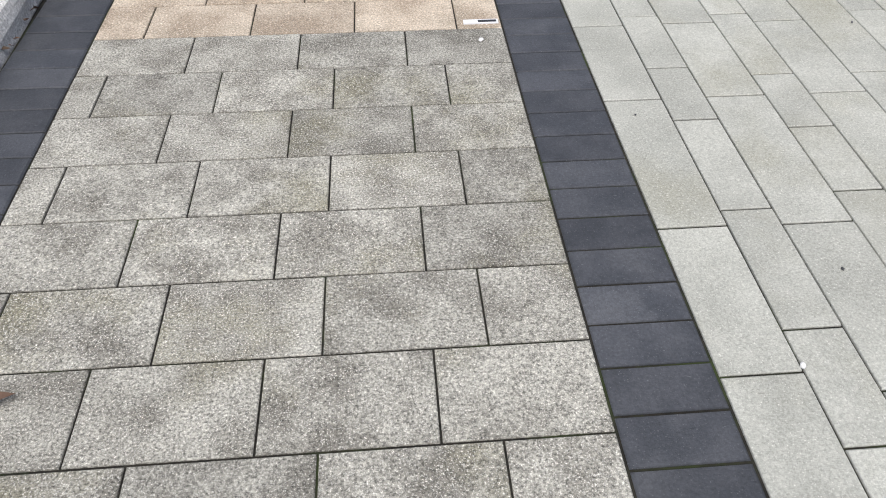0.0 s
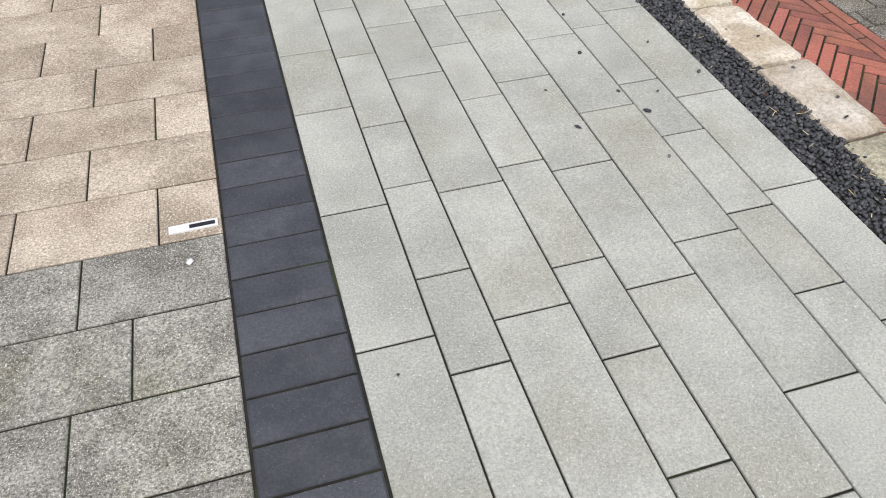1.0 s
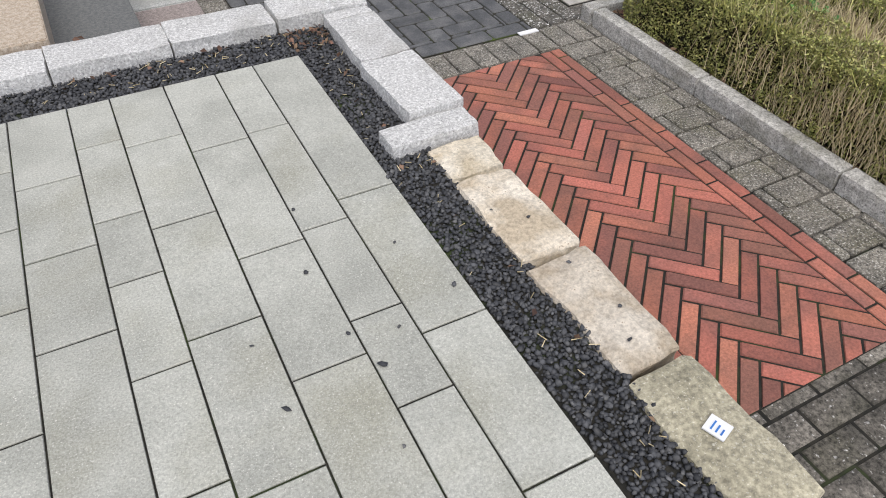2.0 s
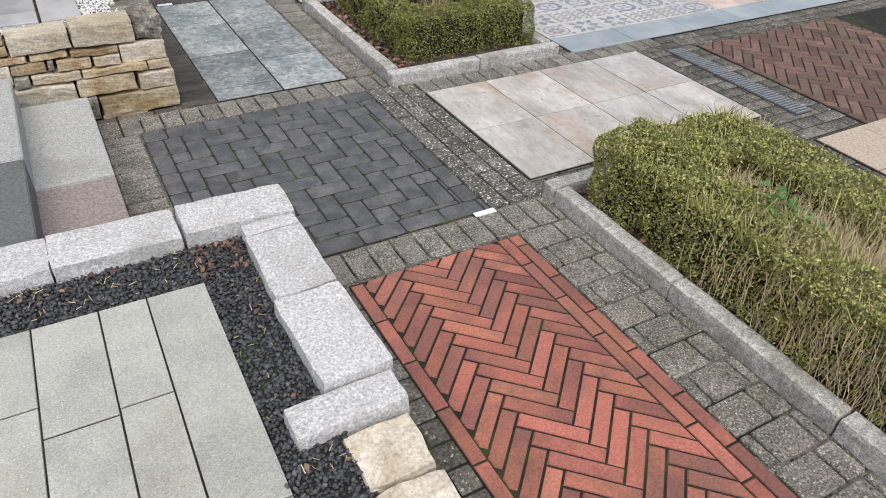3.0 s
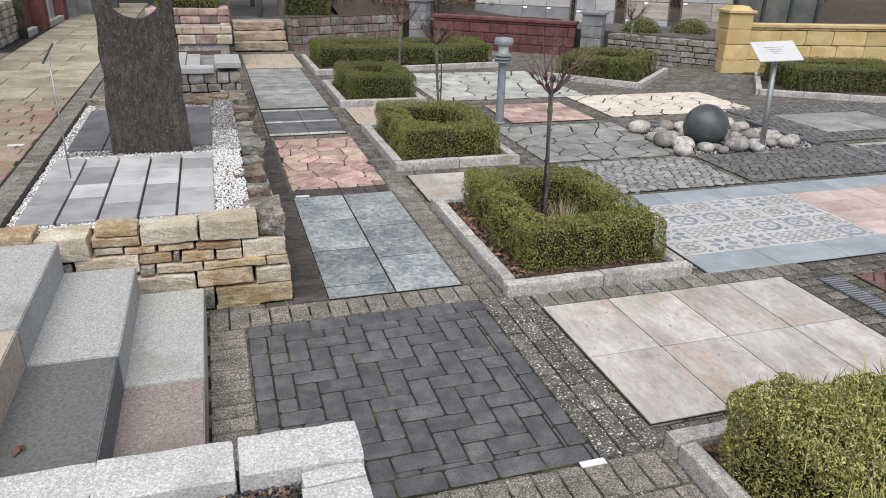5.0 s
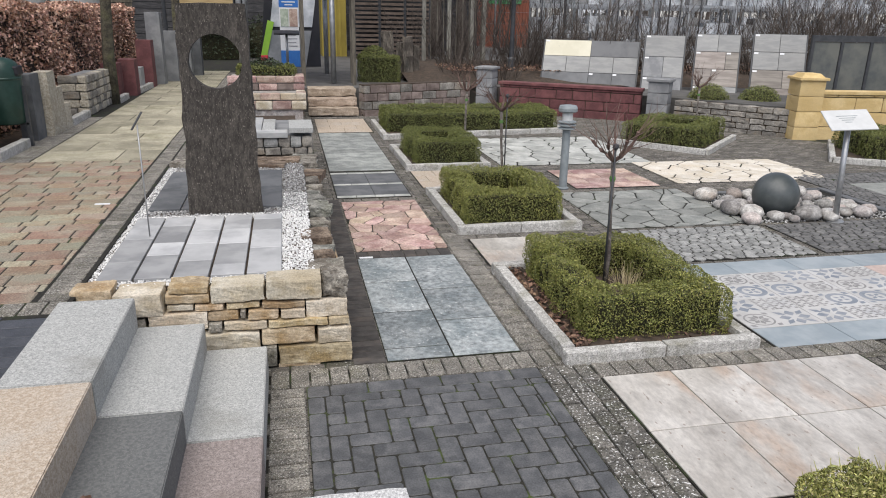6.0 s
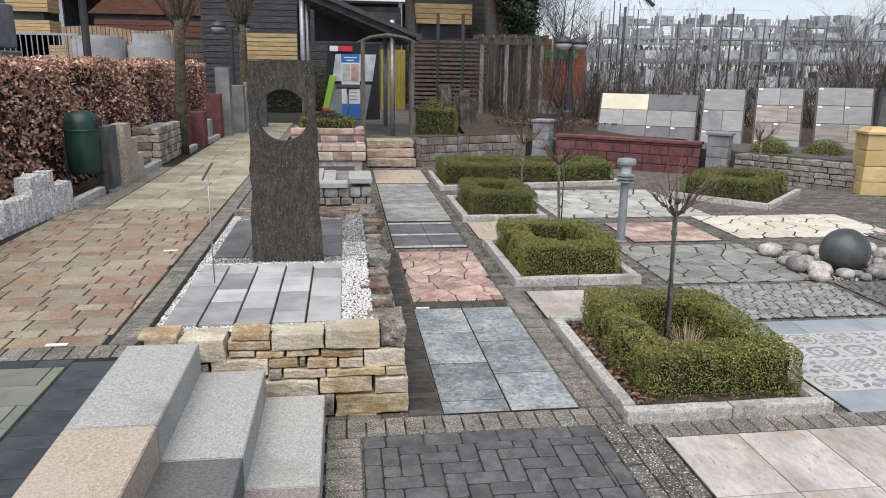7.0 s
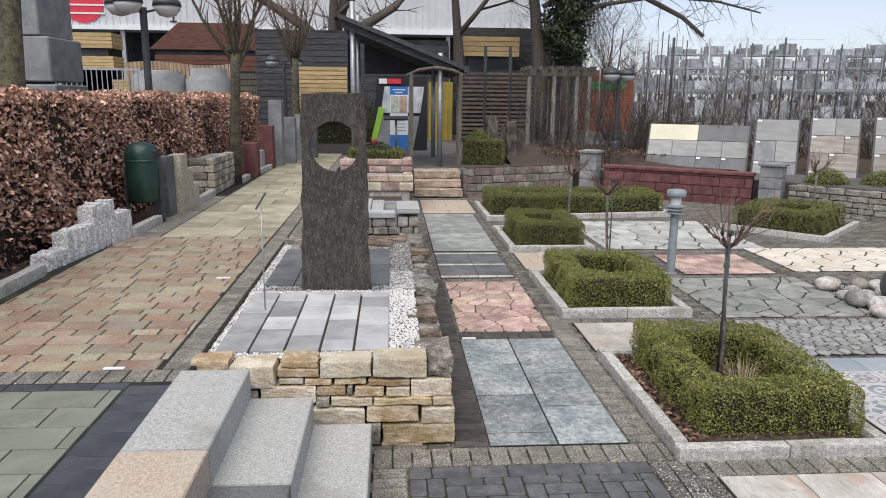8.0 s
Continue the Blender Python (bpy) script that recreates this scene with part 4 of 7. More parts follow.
dry_stems = mesh_of("dry_stem_mass", (v, f), straw, near_hedge, "dry straw-coloured stems")
dry_stems.location.z = -0.03
chunks = []
for x0, x1, y0, y1, m in ((3.57, 3.9, 3.0, 5.9, 1500), (3.85, 4.45, 5.5, 5.9, 500), (4.12, 4.46, 3.0, 5.5, 1100)):
    for k in range(m):
        x, y = random.uniform(x0, x1), random.uniform(y0, y1)
        a, b = random.gauss(0, 0.02), random.gauss(0, 0.02)
        z = 0.31 + random.uniform(0, 0.05)
        chunks.append(tube_data([(x, y, z), (x + a, y + b, z + 0.05), (x + 1.8 * a, y + 1.8 * b, z + 0.07 + random.uniform(0, 0.05))], [0.0016, 0.0026, 0.0008], 3))
shoots = mesh_of("shoot_mass", gather(chunks), leaf_box_dull, near_hedge, "upright young green shoots")
shoots.location.z = -0.03
tagged(shoots, kind="stuff")
tagged(dry_stems, kind="stuff")
n = 130
pp = np.stack([RNG.normal(3.90, 0.04, n), RNG.normal(5.06, 0.10, n), RNG.uniform(0.24, 0.45, n)], 1)
ivy = thing("green_weed", 3.99, 5.08, 0.035, "fresh green leafy weed inside the hedge", "plant")
leaves("foliage", pp - np.array([3.99, 5.08, 0.035]), np.tile([[0, 0, 1.0]], (n, 1)), 0.05, leaf_green, ivy, 0.5, 0.8)

# copper beech hedge behind the path
beech = thing("beech_hedge", -2.4, 0, HF - 0.02, "tall beech hedge with copper-brown winter leaves", "hedge")
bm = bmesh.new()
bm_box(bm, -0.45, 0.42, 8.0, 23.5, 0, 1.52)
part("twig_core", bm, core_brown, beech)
p, nn = shell_points([(-0.55, 0.5, 7.9, 23.6, 0.06, 1.62)], 1250, 0.09)
p = p[(p[:, 0] > -0.3)]
nn = np.tile([[0.7, -0.3, 0.6]], (len(p), 1))
leaves("foliage", wobble(p, 0.05, 2.2), nn, 0.07, leaf_beech, beech, 1.2, 0.55)
ch = []
for k in range(160):
    y = random.uniform(8.2, 23)
    x0 = random.uniform(0.1, 0.45)
    ch.append(tube_data([(x0, y, 0), (x0 + random.uniform(-0.05, 0.1), y + random.uniform(-0.2, 0.2), random.uniform(0.3, 0.7)), (x0 + random.uniform(-0.1, 0.12), y + random.uniform(-0.35, 0.35), random.uniform(0.8, 1.5))], [0.012, 0.008, 0.004], 4))
tagged(mesh_of("stem_mass", gather(ch), twig, beech), kind="stuff")


# ---- trees ----
def branch_tree(start, height, r, spread, levels, seed, droop=0.0, kids=4, first=0.35):
    """Thick and thin tubes of a bare tree."""
    rnd = random.Random(seed)
    thick, thin = [], []

    def grow(p, d, ln, rad, lev):
        pts, rr = [p], [rad]
        k = 5 if lev == 0 else 4
        for i in range(k):
            d = (d + Vector((rnd.uniform(-1, 1), rnd.uniform(-1, 1), rnd.uniform(-0.6, 0.8))) * (0.07 if lev == 0 else 0.22)).normalized()
            p = p + d * ln / k
            pts.append(p)
            rr.append(rad * (1 - 0.62 * (i + 1) / k))
        (thick if lev < 2 else thin).append(tube_data(pts, rr, 8 if lev == 0 else (5 if lev == 1 else 3)))
        if lev < levels:
            for i in range(kids + (lev > 0)):
                t = rnd.uniform(first if lev == 0 else 0.25, 1.0)
                s = min(k - 1, int(t * k))
                q = pts[s].lerp(pts[s + 1], t * k - s)
                a = rnd.uniform(0, 6.283)
                o = d.orthogonal()
                side = (Matrix.Rotation(a, 3, d) @ o).normalized()
                nd = (d * (1 - spread) + side * spread + Vector((0, 0, 0.15 - droop))).normalized()
                grow(q, nd, ln * rnd.uniform(0.42, 0.66), rr[s] * 0.6, lev + 1)

    grow(Vector(start), Vector((0, 0, 1)), height, r, 0)
    return gather(thick), gather(thin)


def bare_tree(x, y, z, height, r, label, seed, spread=0.6, levels=3, kids=4, mat=None, first=0.35, name="bare_tree"):
    t = thing(name, x, y, z, label, "tree")
    a, b = branch_tree((0, 0, -0.05), height, r, spread, levels, seed, kids=kids, first=first)
    mesh_of("trunk", a, mat or bark, t, smooth=True)
    if b[0]:
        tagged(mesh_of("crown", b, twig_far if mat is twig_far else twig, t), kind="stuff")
    return t


def standard_tree(x, y, h, label, seed, lean=0.0):
    """A thin grafted stem with a knotty head and upright twigs, tied to a stake."""
    rnd = random.Random(seed)
    t = thing("standard_tree", x, y, 0.03, label, "tree", "standard trees in the hedges")
    top = Vector((lean, 0.02, h))
    tube("trunk", [(0, 0, -0.05), (0.012, 0, 0.25), (lean * 0.5, 0.01, h * 0.6), tuple(top)], [0.024, 0.018, 0.016, 0.021], stem_bark, t, 8)
    ch = []
    for k in range(5):
        a = k * 1.26 + rnd.uniform(-0.3, 0.3)
        p = top.copy()
        pts, rr = [tuple(p)], [0.021]
        d = Vector((math.cos(a), math.sin(a), 0.55))
        for i in range(4):
            p = p + d.normalized() * rnd.uniform(0.05, 0.085)
            d += Vector((rnd.uniform(-0.5, 0.5), rnd.uniform(-0.5, 0.5), 0.35))
            pts.append(tuple(p))
            rr.append(0.014 + 0.006 * (i % 2) - 0.002 * i)
        ch.append(tube_data(pts, rr, 6))
        for m in range(7):
            q = Vector(pts[rnd.randint(1, 4)])
            e = Vector((math.cos(a) * 0.8 + rnd.uniform(-0.7, 0.7), math.sin(a) * 0.8 + rnd.uniform(-0.7, 0.7), rnd.uniform(0.3, 1.5))).normalized()
            ln = rnd.uniform(0.14, 0.36)
            path = [q]
            for i in range(3):
                path.append(path[-1] + e * ln / 3)
                e = (e + Vector((rnd.uniform(-0.25, 0.25), rnd.uniform(-0.25, 0.25), 0.12))).normalized()
            ch.append(tube_data(path, [0.0045, 0.0035, 0.0025, 0.0012], 3))
            if rnd.random() < 0.6:
                e2 = (e + Vector((rnd.uniform(-1, 1), rnd.uniform(-1, 1), 0.3))).normalized()
                ch.append(tube_data([path[2], path[2] + e2 * 0.07, path[2] + e2 * 0.14], [0.0025, 0.002, 0.001], 3))
    mesh_of("crown", gather(ch), twig_red, t, "bare reddish twigs")
    v, f = lathe([(0.021, -0.02), (0.026, 0.0), (0.021, 0.02)], 10)
    tie = mesh_of("tie", (v, f), leaf_green, t, "green plastic tie")
    tie.location = (lean * 0.85, 0.017, h * 0.86)
    return t


standard_tree(4.14, 8.92, 1.02, "small standard tree with bare twigs and a green tie", 3, -0.012)
standard_tree(4.28, 12.40, 0.95, "small bare standard tree tied to a stake", 11, -0.02)
standard_tree(4.36, 16.3 - 1.6, 0.95, "small bare standard tree in the far hedge", 17, 0.03)
standard_tree(8.9, 15.6, 0.9, "small bare standard tree in the angled bed", 23, 0.0)
for x, y in ((4.31, 12.36), (4.115, 8.90)):
    tube_stake = thing("tree_stake", x, y, 0.03, "thin dark steel stake with a knob beside a small tree", "stake", "stakes beside the small trees")
    tube("rod", [(0, 0, -0.05), (0, 0, 1.12)], 0.008, steel_dark, tube_stake)
    mesh_of("knob", lathe([(0.0, 1.16), (0.02, 1.15), (0.025, 1.13), (0.012, 1.11), (0.0, 1.10)], 10), steel_dark, tube_stake)
# grass tuft and leaf litter in the first beds
for (cx, cy, n, hgt) in ((4.28, 8.78, 70, 0.17), (4.34, 12.3, 60, 0.15), (4.1, 14.5, 60, 0.17)):
    gt = thing("grass_tuft", cx, cy, 0.03, "dry ornamental grass tuft inside the hedge", "grass")
    ch = []
    for k in range(n):
        a, r0 = random.uniform(0, 6.283), random.uniform(0, 0.14)
        x, y = r0 * math.cos(a), r0 * math.sin(a)
        h = hgt * random.uniform(0.5, 1.2)
        ch.append(tube_data([(x, y, 0), (x * 1.3, y * 1.3, h * 0.6), (x * 1.9 + random.uniform(-0.03, 0.03), y * 1.9, h)], [0.002, 0.0016, 0.0008], 3))
    tagged(mesh_of("blade_mass", gather(ch), straw, gt), kind="stuff")


def litter(name, x0, x1, y0, y1, z, n, size, label, mat=None):
    p = np.stack([RNG.uniform(x0, x1, n), RNG.uniform(y0, y1, n), np.full(n, z) + RNG.uniform(0, 0.02, n)], 1)
    ob = leaves(name, p, np.tile([[0, 0, 1.0]], (n, 1)), size, mat or leaf_litter, None, 0.45, 0.6)
    return tagged(ob, label, "leaf litter", kind="stuff")


litter("leaf_litter", 3.43, 3.57, 7.84, 9.4, 0.045, 260, 0.05, "brown fallen leaves along the hedge foot")
litter("leaf_litter", 3.43, 4.7, 7.80, 7.92, 0.045, 60, 0.035, "brown fallen leaves on dark soil")
litter("leaf_litter", 3.56, 3.70, 2.7, 6.0, 0.05, 240, 0.045, "brown fallen leaves behind the kerb")
litter("leaf_litter", 0.75, 1.75, 5.68, 5.75, HN - 0.012, 22, 0.035, "curled brown leaves on dark gravel")
litter("leaf_litter", 1.62, 1.78, 5.55, 5.74, HN - 0.006, 70, 0.024, "heap of curled brown leaves in the corner")
litter("leaf_litter", 1.64, 1.77, 3.0, 5.5, HN - 0.012, 14, 0.03, "scattered brown leaves on dark gravel")
litter("leaf_litter", -2.2, -1.75, 8.5, 20, HF, 500, 0.06, "copper leaves under the beech hedge")
chunks = []
for k in range(110):
    x, y = (random.uniform(0.7, 1.77), random.uniform(5.58, 5.75)) if k % 2 else (random.uniform(1.62, 1.77), random.uniform(3.2, 5.6))
    t, ln = random.uniform(0, 6.283), random.uniform(0.012, 0.028)
    chunks.append(tube_data([(x, y, HN - 0.004), (x + ln * math.cos(t), y + ln * math.sin(t), HN + random.uniform(-0.004, 0.006))], [0.0016, 0.001], 3))
tagged(mesh_of("twig_litter", gather(chunks), straw), "pale dry twigs lying on dark gravel", "twigs", kind="stuff")

# ---- gravel ----
def strew(x0, x1, y0, y1, z, step, jitter=0.5):
    xs, ys = np.meshgrid(np.arange(x0, x1, step), np.arange(y0, y1, step))
    p = np.stack([xs.ravel(), ys.ravel(), np.full(xs.size, z)], 1)
    p[:, :2] += RNG.uniform(-jitter, jitter, (len(p), 2)) * step
    p[:, 2] += RNG.uniform(-0.006, 0.006, len(p))
    return p


gp = np.concatenate([strew(1.615, 1.79, 1.2, 5.56, HN - 0.014, 0.0108), strew(0.2, 1.82, 5.56, 5.77, HN - 0.014, 0.0108)])
tagged(stones("dark_gravel", gp, 0.0105, gravel_dark), "dark basalt gravel strip along the slabs", "gravel")
wp = np.concatenate([strew(0.40, 1.80, 8.20, 9.80, 0.498, 0.0135), strew(0.40, 0.52, 9.7, 11.8, 0.50, 0.015), strew(1.60, 1.80, 9.75, 10.5, 0.498, 0.018)])
wp = wp[~((wp[:, 0] > 0.48) & (wp[:, 0] < 1.57) & (wp[:, 1] > 8.31) & (wp[:, 1] < 9.66))]
tagged(stones("white_gravel", wp, 0.0105, gravel_white), "white marble gravel in the raised bed", "gravel")
gp2 = strew(0.42, 1.80, 9.75, 11.85, 0.497, 0.017)
mixg = surf("grey_mixed_chips", (0.18, 0.18, 0.175), (0.45, 0.45, 0.44), 30, 0.8, 0.3, 90, 0.35, island=True)
tagged(stones("grey_gravel", gp2, 0.0125, mixg), "grey and white gravel behind the monolith", "gravel")

# ---- raised display bed ----
grey_strip = surf("grey_stone_strip", (0.31, 0.315, 0.32), (0.44, 0.445, 0.445), 3, 0.7, 0.3, 120, 0.28, (0.36, 0.365, 0.365), 2.0)
for i, (x0, x1) in enumerate(((0.470, 0.678), (0.690, 0.905), (0.918, 1.132), (1.146, 1.352), (1.366, 1.585))):
    ys = 8.30
    for k, ln in enumerate(((0.34, 0.5, 0.35, 0.22), (0.45, 0.28, 0.42, 0.26), (0.30, 0.38, 0.33, 0.40), (0.2, 0.45, 0.36, 0.4), (0.52, 0.44, 0.3, 0.15))[i]):
        b = box(x0, x1 - 0.002, ys, ys + ln - 0.006, 0.475, 0.518)
        bmesh.ops.bevel(b, geom=b.edges[:], offset=0.003, segments=1, affect="EDGES")
        tagged(part("sample_slab", b, grey_strip), "narrow sawn grey stone slab lying in gravel", "slab", "sample slabs in the raised bed")
        ys += ln
for x0, x1 in ((0.50, 0.76), (0.77, 1.05), (1.06, 1.34), (1.35, 1.59)):
    for y0, y1 in ((9.96, 10.69), (10.70, 11.44)):
        b = box(x0, x1 - 0.006, y0, y1 - 0.006, 0.475, 0.52)
        bmesh.ops.bevel(b, geom=b.edges[:], offset=0.003, segments=1, affect="EDGES")
        tagged(part("sample_slab", b, dark_concrete), "dark grey stone slab lying in gravel", "slab", "dark slabs behind the monolith")


def monolith_stone():
    """A tall split slab with a round hole, one solid piece."""
    hw, zt, th = 0.272, 1.605, 0.09
    hx, hz, hr = 0.003, 1.175, 0.206
    n = 96
    bm = bmesh.new()
    rings = []
    for k in range(n):
        t = 2 * math.pi * (k + 0.5) / n
        dx, dz = math.cos(t), math.sin(t)
        s = min((hw - hx * math.copysign(1, dx)) / max(abs(dx), 1e-6), ((zt - hz) if dz > 0 else 0.34) / max(abs(dz), 1e-6))
        rings.append([(hx + (hr + (s - hr) * q) * dx, hz + (hr + (s - hr) * q) * dz) for q in (0.0, 0.12, 0.4, 0.75, 1.0)])

    def moved(x, y, z):
        k = noise.noise_vector(Vector((x * 6, y * 6, z * 5)))
        k2 = noise.noise_vector(Vector((x * 19, y * 19, z * 13)))
        hole = min(1.0, abs(math.hypot(x - hx, z - hz) - hr) / 0.08)
        side = 1.0 if abs(abs(x) - hw) < 0.01 else 0.35
        return (x + side * hole * (0.014 * k.x + 0.007 * k2.x) + 0.019 * (0.8 - z) * x / hw, y + hole * (0.008 * k.y + 0.005 * k2.y), z + hole * 0.008 * k.z)

    faces = {}
    for sgn in (-1, 1):
        faces[sgn] = [[bm.verts.new(moved(x, sgn * th / 2, z)) for x, z in r] for r in rings]
    for k in range(n):
        j = (k + 1) % n
        for i in range(4):
            bm.faces.new((faces[-1][k][i], faces[-1][j][i], faces[-1][j][i + 1], faces[-1][k][i + 1]))
            bm.faces.new((faces[1][j][i], faces[1][k][i], faces[1][k][i + 1], faces[1][j][i + 1]))
        bm.faces.new((faces[-1][j][0], faces[-1][k][0], faces[1][k][0], faces[1][j][0]))
        bm.faces.new((faces[-1][k][4], faces[-1][j][4], faces[1][j][4], faces[1][k][4]))
    nx, nz = 12, 20
    z1 = hz - 0.335
    grid = {}
    for sgn in (-1, 1):
        for i in range(nx + 1):
            for m in range(nz + 1):
                grid[sgn, i, m] = bm.verts.new(moved(-hw + 2 * hw * i / nx, sgn * th / 2, -0.06 + (z1 + 0.06) * m / nz))
    for i in range(nx):
        for m in range(nz):
            bm.faces.new((grid[-1, i, m], grid[-1, i + 1, m], grid[-1, i + 1, m + 1], grid[-1, i, m + 1]))
            bm.faces.new((grid[1, i + 1, m], grid[1, i, m], grid[1, i, m + 1], grid[1, i + 1, m + 1]))
    for m in range(nz):
        for i in (0, nx):
            bm.faces.new((grid[-1, i, m], grid[1, i, m], grid[1, i, m + 1], grid[-1, i, m + 1]))
    bmesh.ops.recalc_face_normals(bm, faces=bm.faces[:])
    return bm


mono = tagged(part("monolith", monolith_stone(), monolith), "tall dark split stone slab with a round hole", "stone slab")
mono.matrix_world = pose(1.137, 9.868, 0.545, 0, 0, 0)

stand = thing("thin_marker", 0.64, 9.2, 0.48, "thin steel rod with a small slanted card", "marker")
tube("rod", [(0, 0, 0), (0, 0, 0.85)], 0.005, steel, stand)
c = box(-0.006, 0.006, -0.09, 0.09, -0.004, 0.004)
card = part("card", c, steel_dark, stand)
card.matrix_basis = pose(0.0, 0, 0.88, 35, 0, -20)

# small granite display wall with pale slabs behind the bed
dw = tagged(part("wall_display", box(1.30, 1.95, 13.48, 15.0, 0.3, 0.53), mid_concrete), "low display wall of granite setts", "wall", kind="structure")
stone_course(dw, 1.2, 1.98, 13.38, 13.55, 0.30, 0.40, (0.16, 0.2), [wall_stone], "x", 0.012)
stone_course(dw, 1.2, 1.98, 13.38, 13.55, 0.40, 0.54, (0.15, 0.17), [wall_stone, cobble], "x", 0.01, 0.02)
stone_course(dw, 1.85, 1.98, 13.5, 15.0, 0.30, 0.54, (0.2, 0.17), [wall_stone, cobble], "y", 0.01, 0.02)
stone_course(dw, 1.85, 1.98, 13.4, 15.0, 0.0, 0.30, (0.3, 0.37), [wall_stone, rock_dark], "y", 0.015, 0.02)
for x0, x1, y0, y1, z1 in ((1.0, 1.66, 13.36, 13.62, 0.60), (1.68, 1.99, 13.36, 14.1, 0.66), (1.0, 1.32, 13.64, 14.8, 0.60), (1.33, 1.5, 13.64, 14.6, 0.6)):
    b = box(x0, x1, y0, y1, z1 - 0.07, z1)
    bmesh.ops.bevel(b, geom=b.edges[:], offset=0.005, segments=1, affect="EDGES")
    tagged(part("coping_slab", b, step_grey if x0 > 1.2 else concrete), "pale sawn granite coping slab", "slab", "coping slabs")
for zz, h, yy, mts in ((0.40, 0.155, 17.2, [sandstone_pale, pink_stone]), (0.565, 0.115, 17.25, [pink_stone, sandstone_pale]),
                       (0.66, 0.13, 18.0, [pink_stone, brown_wall]), (0.80, 0.12, 18.0, [pink_stone])):
    pw = tagged(part("wall_planter", box(0.65, 1.95, yy + 0.05, yy + 0.7, 0.2, zz + h - 0.02), pebble_mat), "stepped planter wall of coloured blocks", "wall", kind="structure")
    stone_course(pw, 0.6, 2.02, yy, yy + 0.22, zz, zz + h, (0.3, 0.26, 0.34), mts, "x", 0.006, 0.010, "block")
    stone_course(pw, 1.85, 2.02, yy + 0.224, yy + 0.74, zz, zz + h, (0.26, 0.3), mts, "y", 0.006, 0.010, "block")
hedge([(0.75, 1.85, 18.3, 19.0, 0.5, 1.06)], "clipped box hedge on a block planter", 3000, 0.03, leaf_box_far, deep=0.05)
hb = thing("round_shrub", 1.3, 18.7, 0.9, "dark green rounded shrub on the planter", "shrub")
th_, ph_ = RNG.uniform(0, 6.283, 1500), np.arccos(RNG.uniform(0, 1, 1500))
pp = np.stack([0.42 * np.cos(th_) * np.sin(ph_), 0.36 * np.sin(th_) * np.sin(ph_), 0.32 * np.cos(ph_)], 1)
leaves("foliage", pp * RNG.uniform(0.75, 1.05, (1500, 1)), pp * 2.5, 0.045, leaf_dark, hb)
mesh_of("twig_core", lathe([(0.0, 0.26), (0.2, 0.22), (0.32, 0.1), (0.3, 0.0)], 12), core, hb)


def bush(x, y, z, r, h, n, label, mat=None, size=0.04, name="round_shrub"):
    t = thing(name, x, y, z, label, "shrub")
    a, b = RNG.uniform(0, 6.283, n), np.arccos(RNG.uniform(0, 1, n))
    q = np.stack([r * np.cos(a) * np.sin(b), r * np.sin(a) * np.sin(b), h * np.cos(b)], 1)
    leaves("foliage", q * RNG.uniform(0.8, 1.06, (n, 1)), q / r, size, mat or leaf_box, t)
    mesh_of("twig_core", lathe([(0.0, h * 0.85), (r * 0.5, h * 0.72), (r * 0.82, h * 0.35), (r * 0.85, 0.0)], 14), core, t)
    return t


bush(10.35, 17.6, UP - 0.1, 0.42, 0.38, 5000, "rounded green box ball behind the wall", leaf_box_far, 0.026)
bush(11.35, 17.3, UP - 0.1, 0.42, 0.36, 5000, "rounded green box ball behind the wall", leaf_box_far, 0.026)
hedge([(3.42, 4.35, 21.2, 21.95, 0.45, 1.10)], "dark clipped box hedge beside the garden stair", 3000, 0.03, leaf_box_far, deep=0.05)
bush(3.8, 21.75, UP + 0.46, 0.36, 0.34, 2400, "rounded green shrub behind the clipped hedge", leaf_box_far, 0.035)
bush(-0.4, 30, UP, 1.1, 1.6, 1400, "dense evergreen shrub in the yard", leaf_dark, 0.09)
bush(0.9, 31, UP, 1.0, 1.4, 1200, "dense evergreen shrub in the yard", leaf_dark, 0.09)

# ---- fountain stones ----
ball = thing("fountain_ball", 7.10, 10.85, 0.0, "large polished grey stone ball among boulders", "stone ball")
bm = bmesh.new()
bmesh.ops.create_uvsphere(bm, u_segments=40, v_segments=24, radius=0.255)
bmesh.ops.translate(bm, verts=bm.verts, vec=(0, 0, 0.205))
part("ball", bm, sphere_mat, ball, smooth=True)
pit = tagged(part("fountain_pit", box(6.6, 8.5, 10.5, 11.75, -0.05, -0.002), joint_dark), "dark stone-lined fountain pit", "fountain", kind="structure")
stone_course(pit, 6.62, 8.4, 11.68, 11.78, -0.01, 0.03, (0.3,), [dark_concrete], "x", 0.003)
stone_course(pit, 8.42, 8.52, 10.5, 11.78, -0.01, 0.03, (0.3,), [dark_concrete], "y", 0.003)


def boulder(x, y, r, seed, flat=0.62):
    bm = bmesh.new()
    bmesh.ops.create_icosphere(bm, subdivisions=2, radius=1.0)
    sx, sy = random.uniform(0.85, 1.45), random.uniform(0.75, 1.05)
    for v in bm.verts:
        k = 1 + 0.16 * noise.noise(v.co * 1.4 + Vector((seed, 0, 0)))
        v.co = Vector((v.co.x * sx, v.co.y * sy, v.co.z * flat)) * r * k
    bmesh.ops.translate(bm, verts=bm.verts, vec=(0, 0, r * flat * 0.8))
    ob = tagged(part("boulder", bm, pebble_mat, smooth=True), "smooth rounded river boulder beside the stone ball", "boulder", "boulders round the stone ball")
    ob.matrix_world = pose(x, y, 0, 0, 0, random.uniform(0, 360))


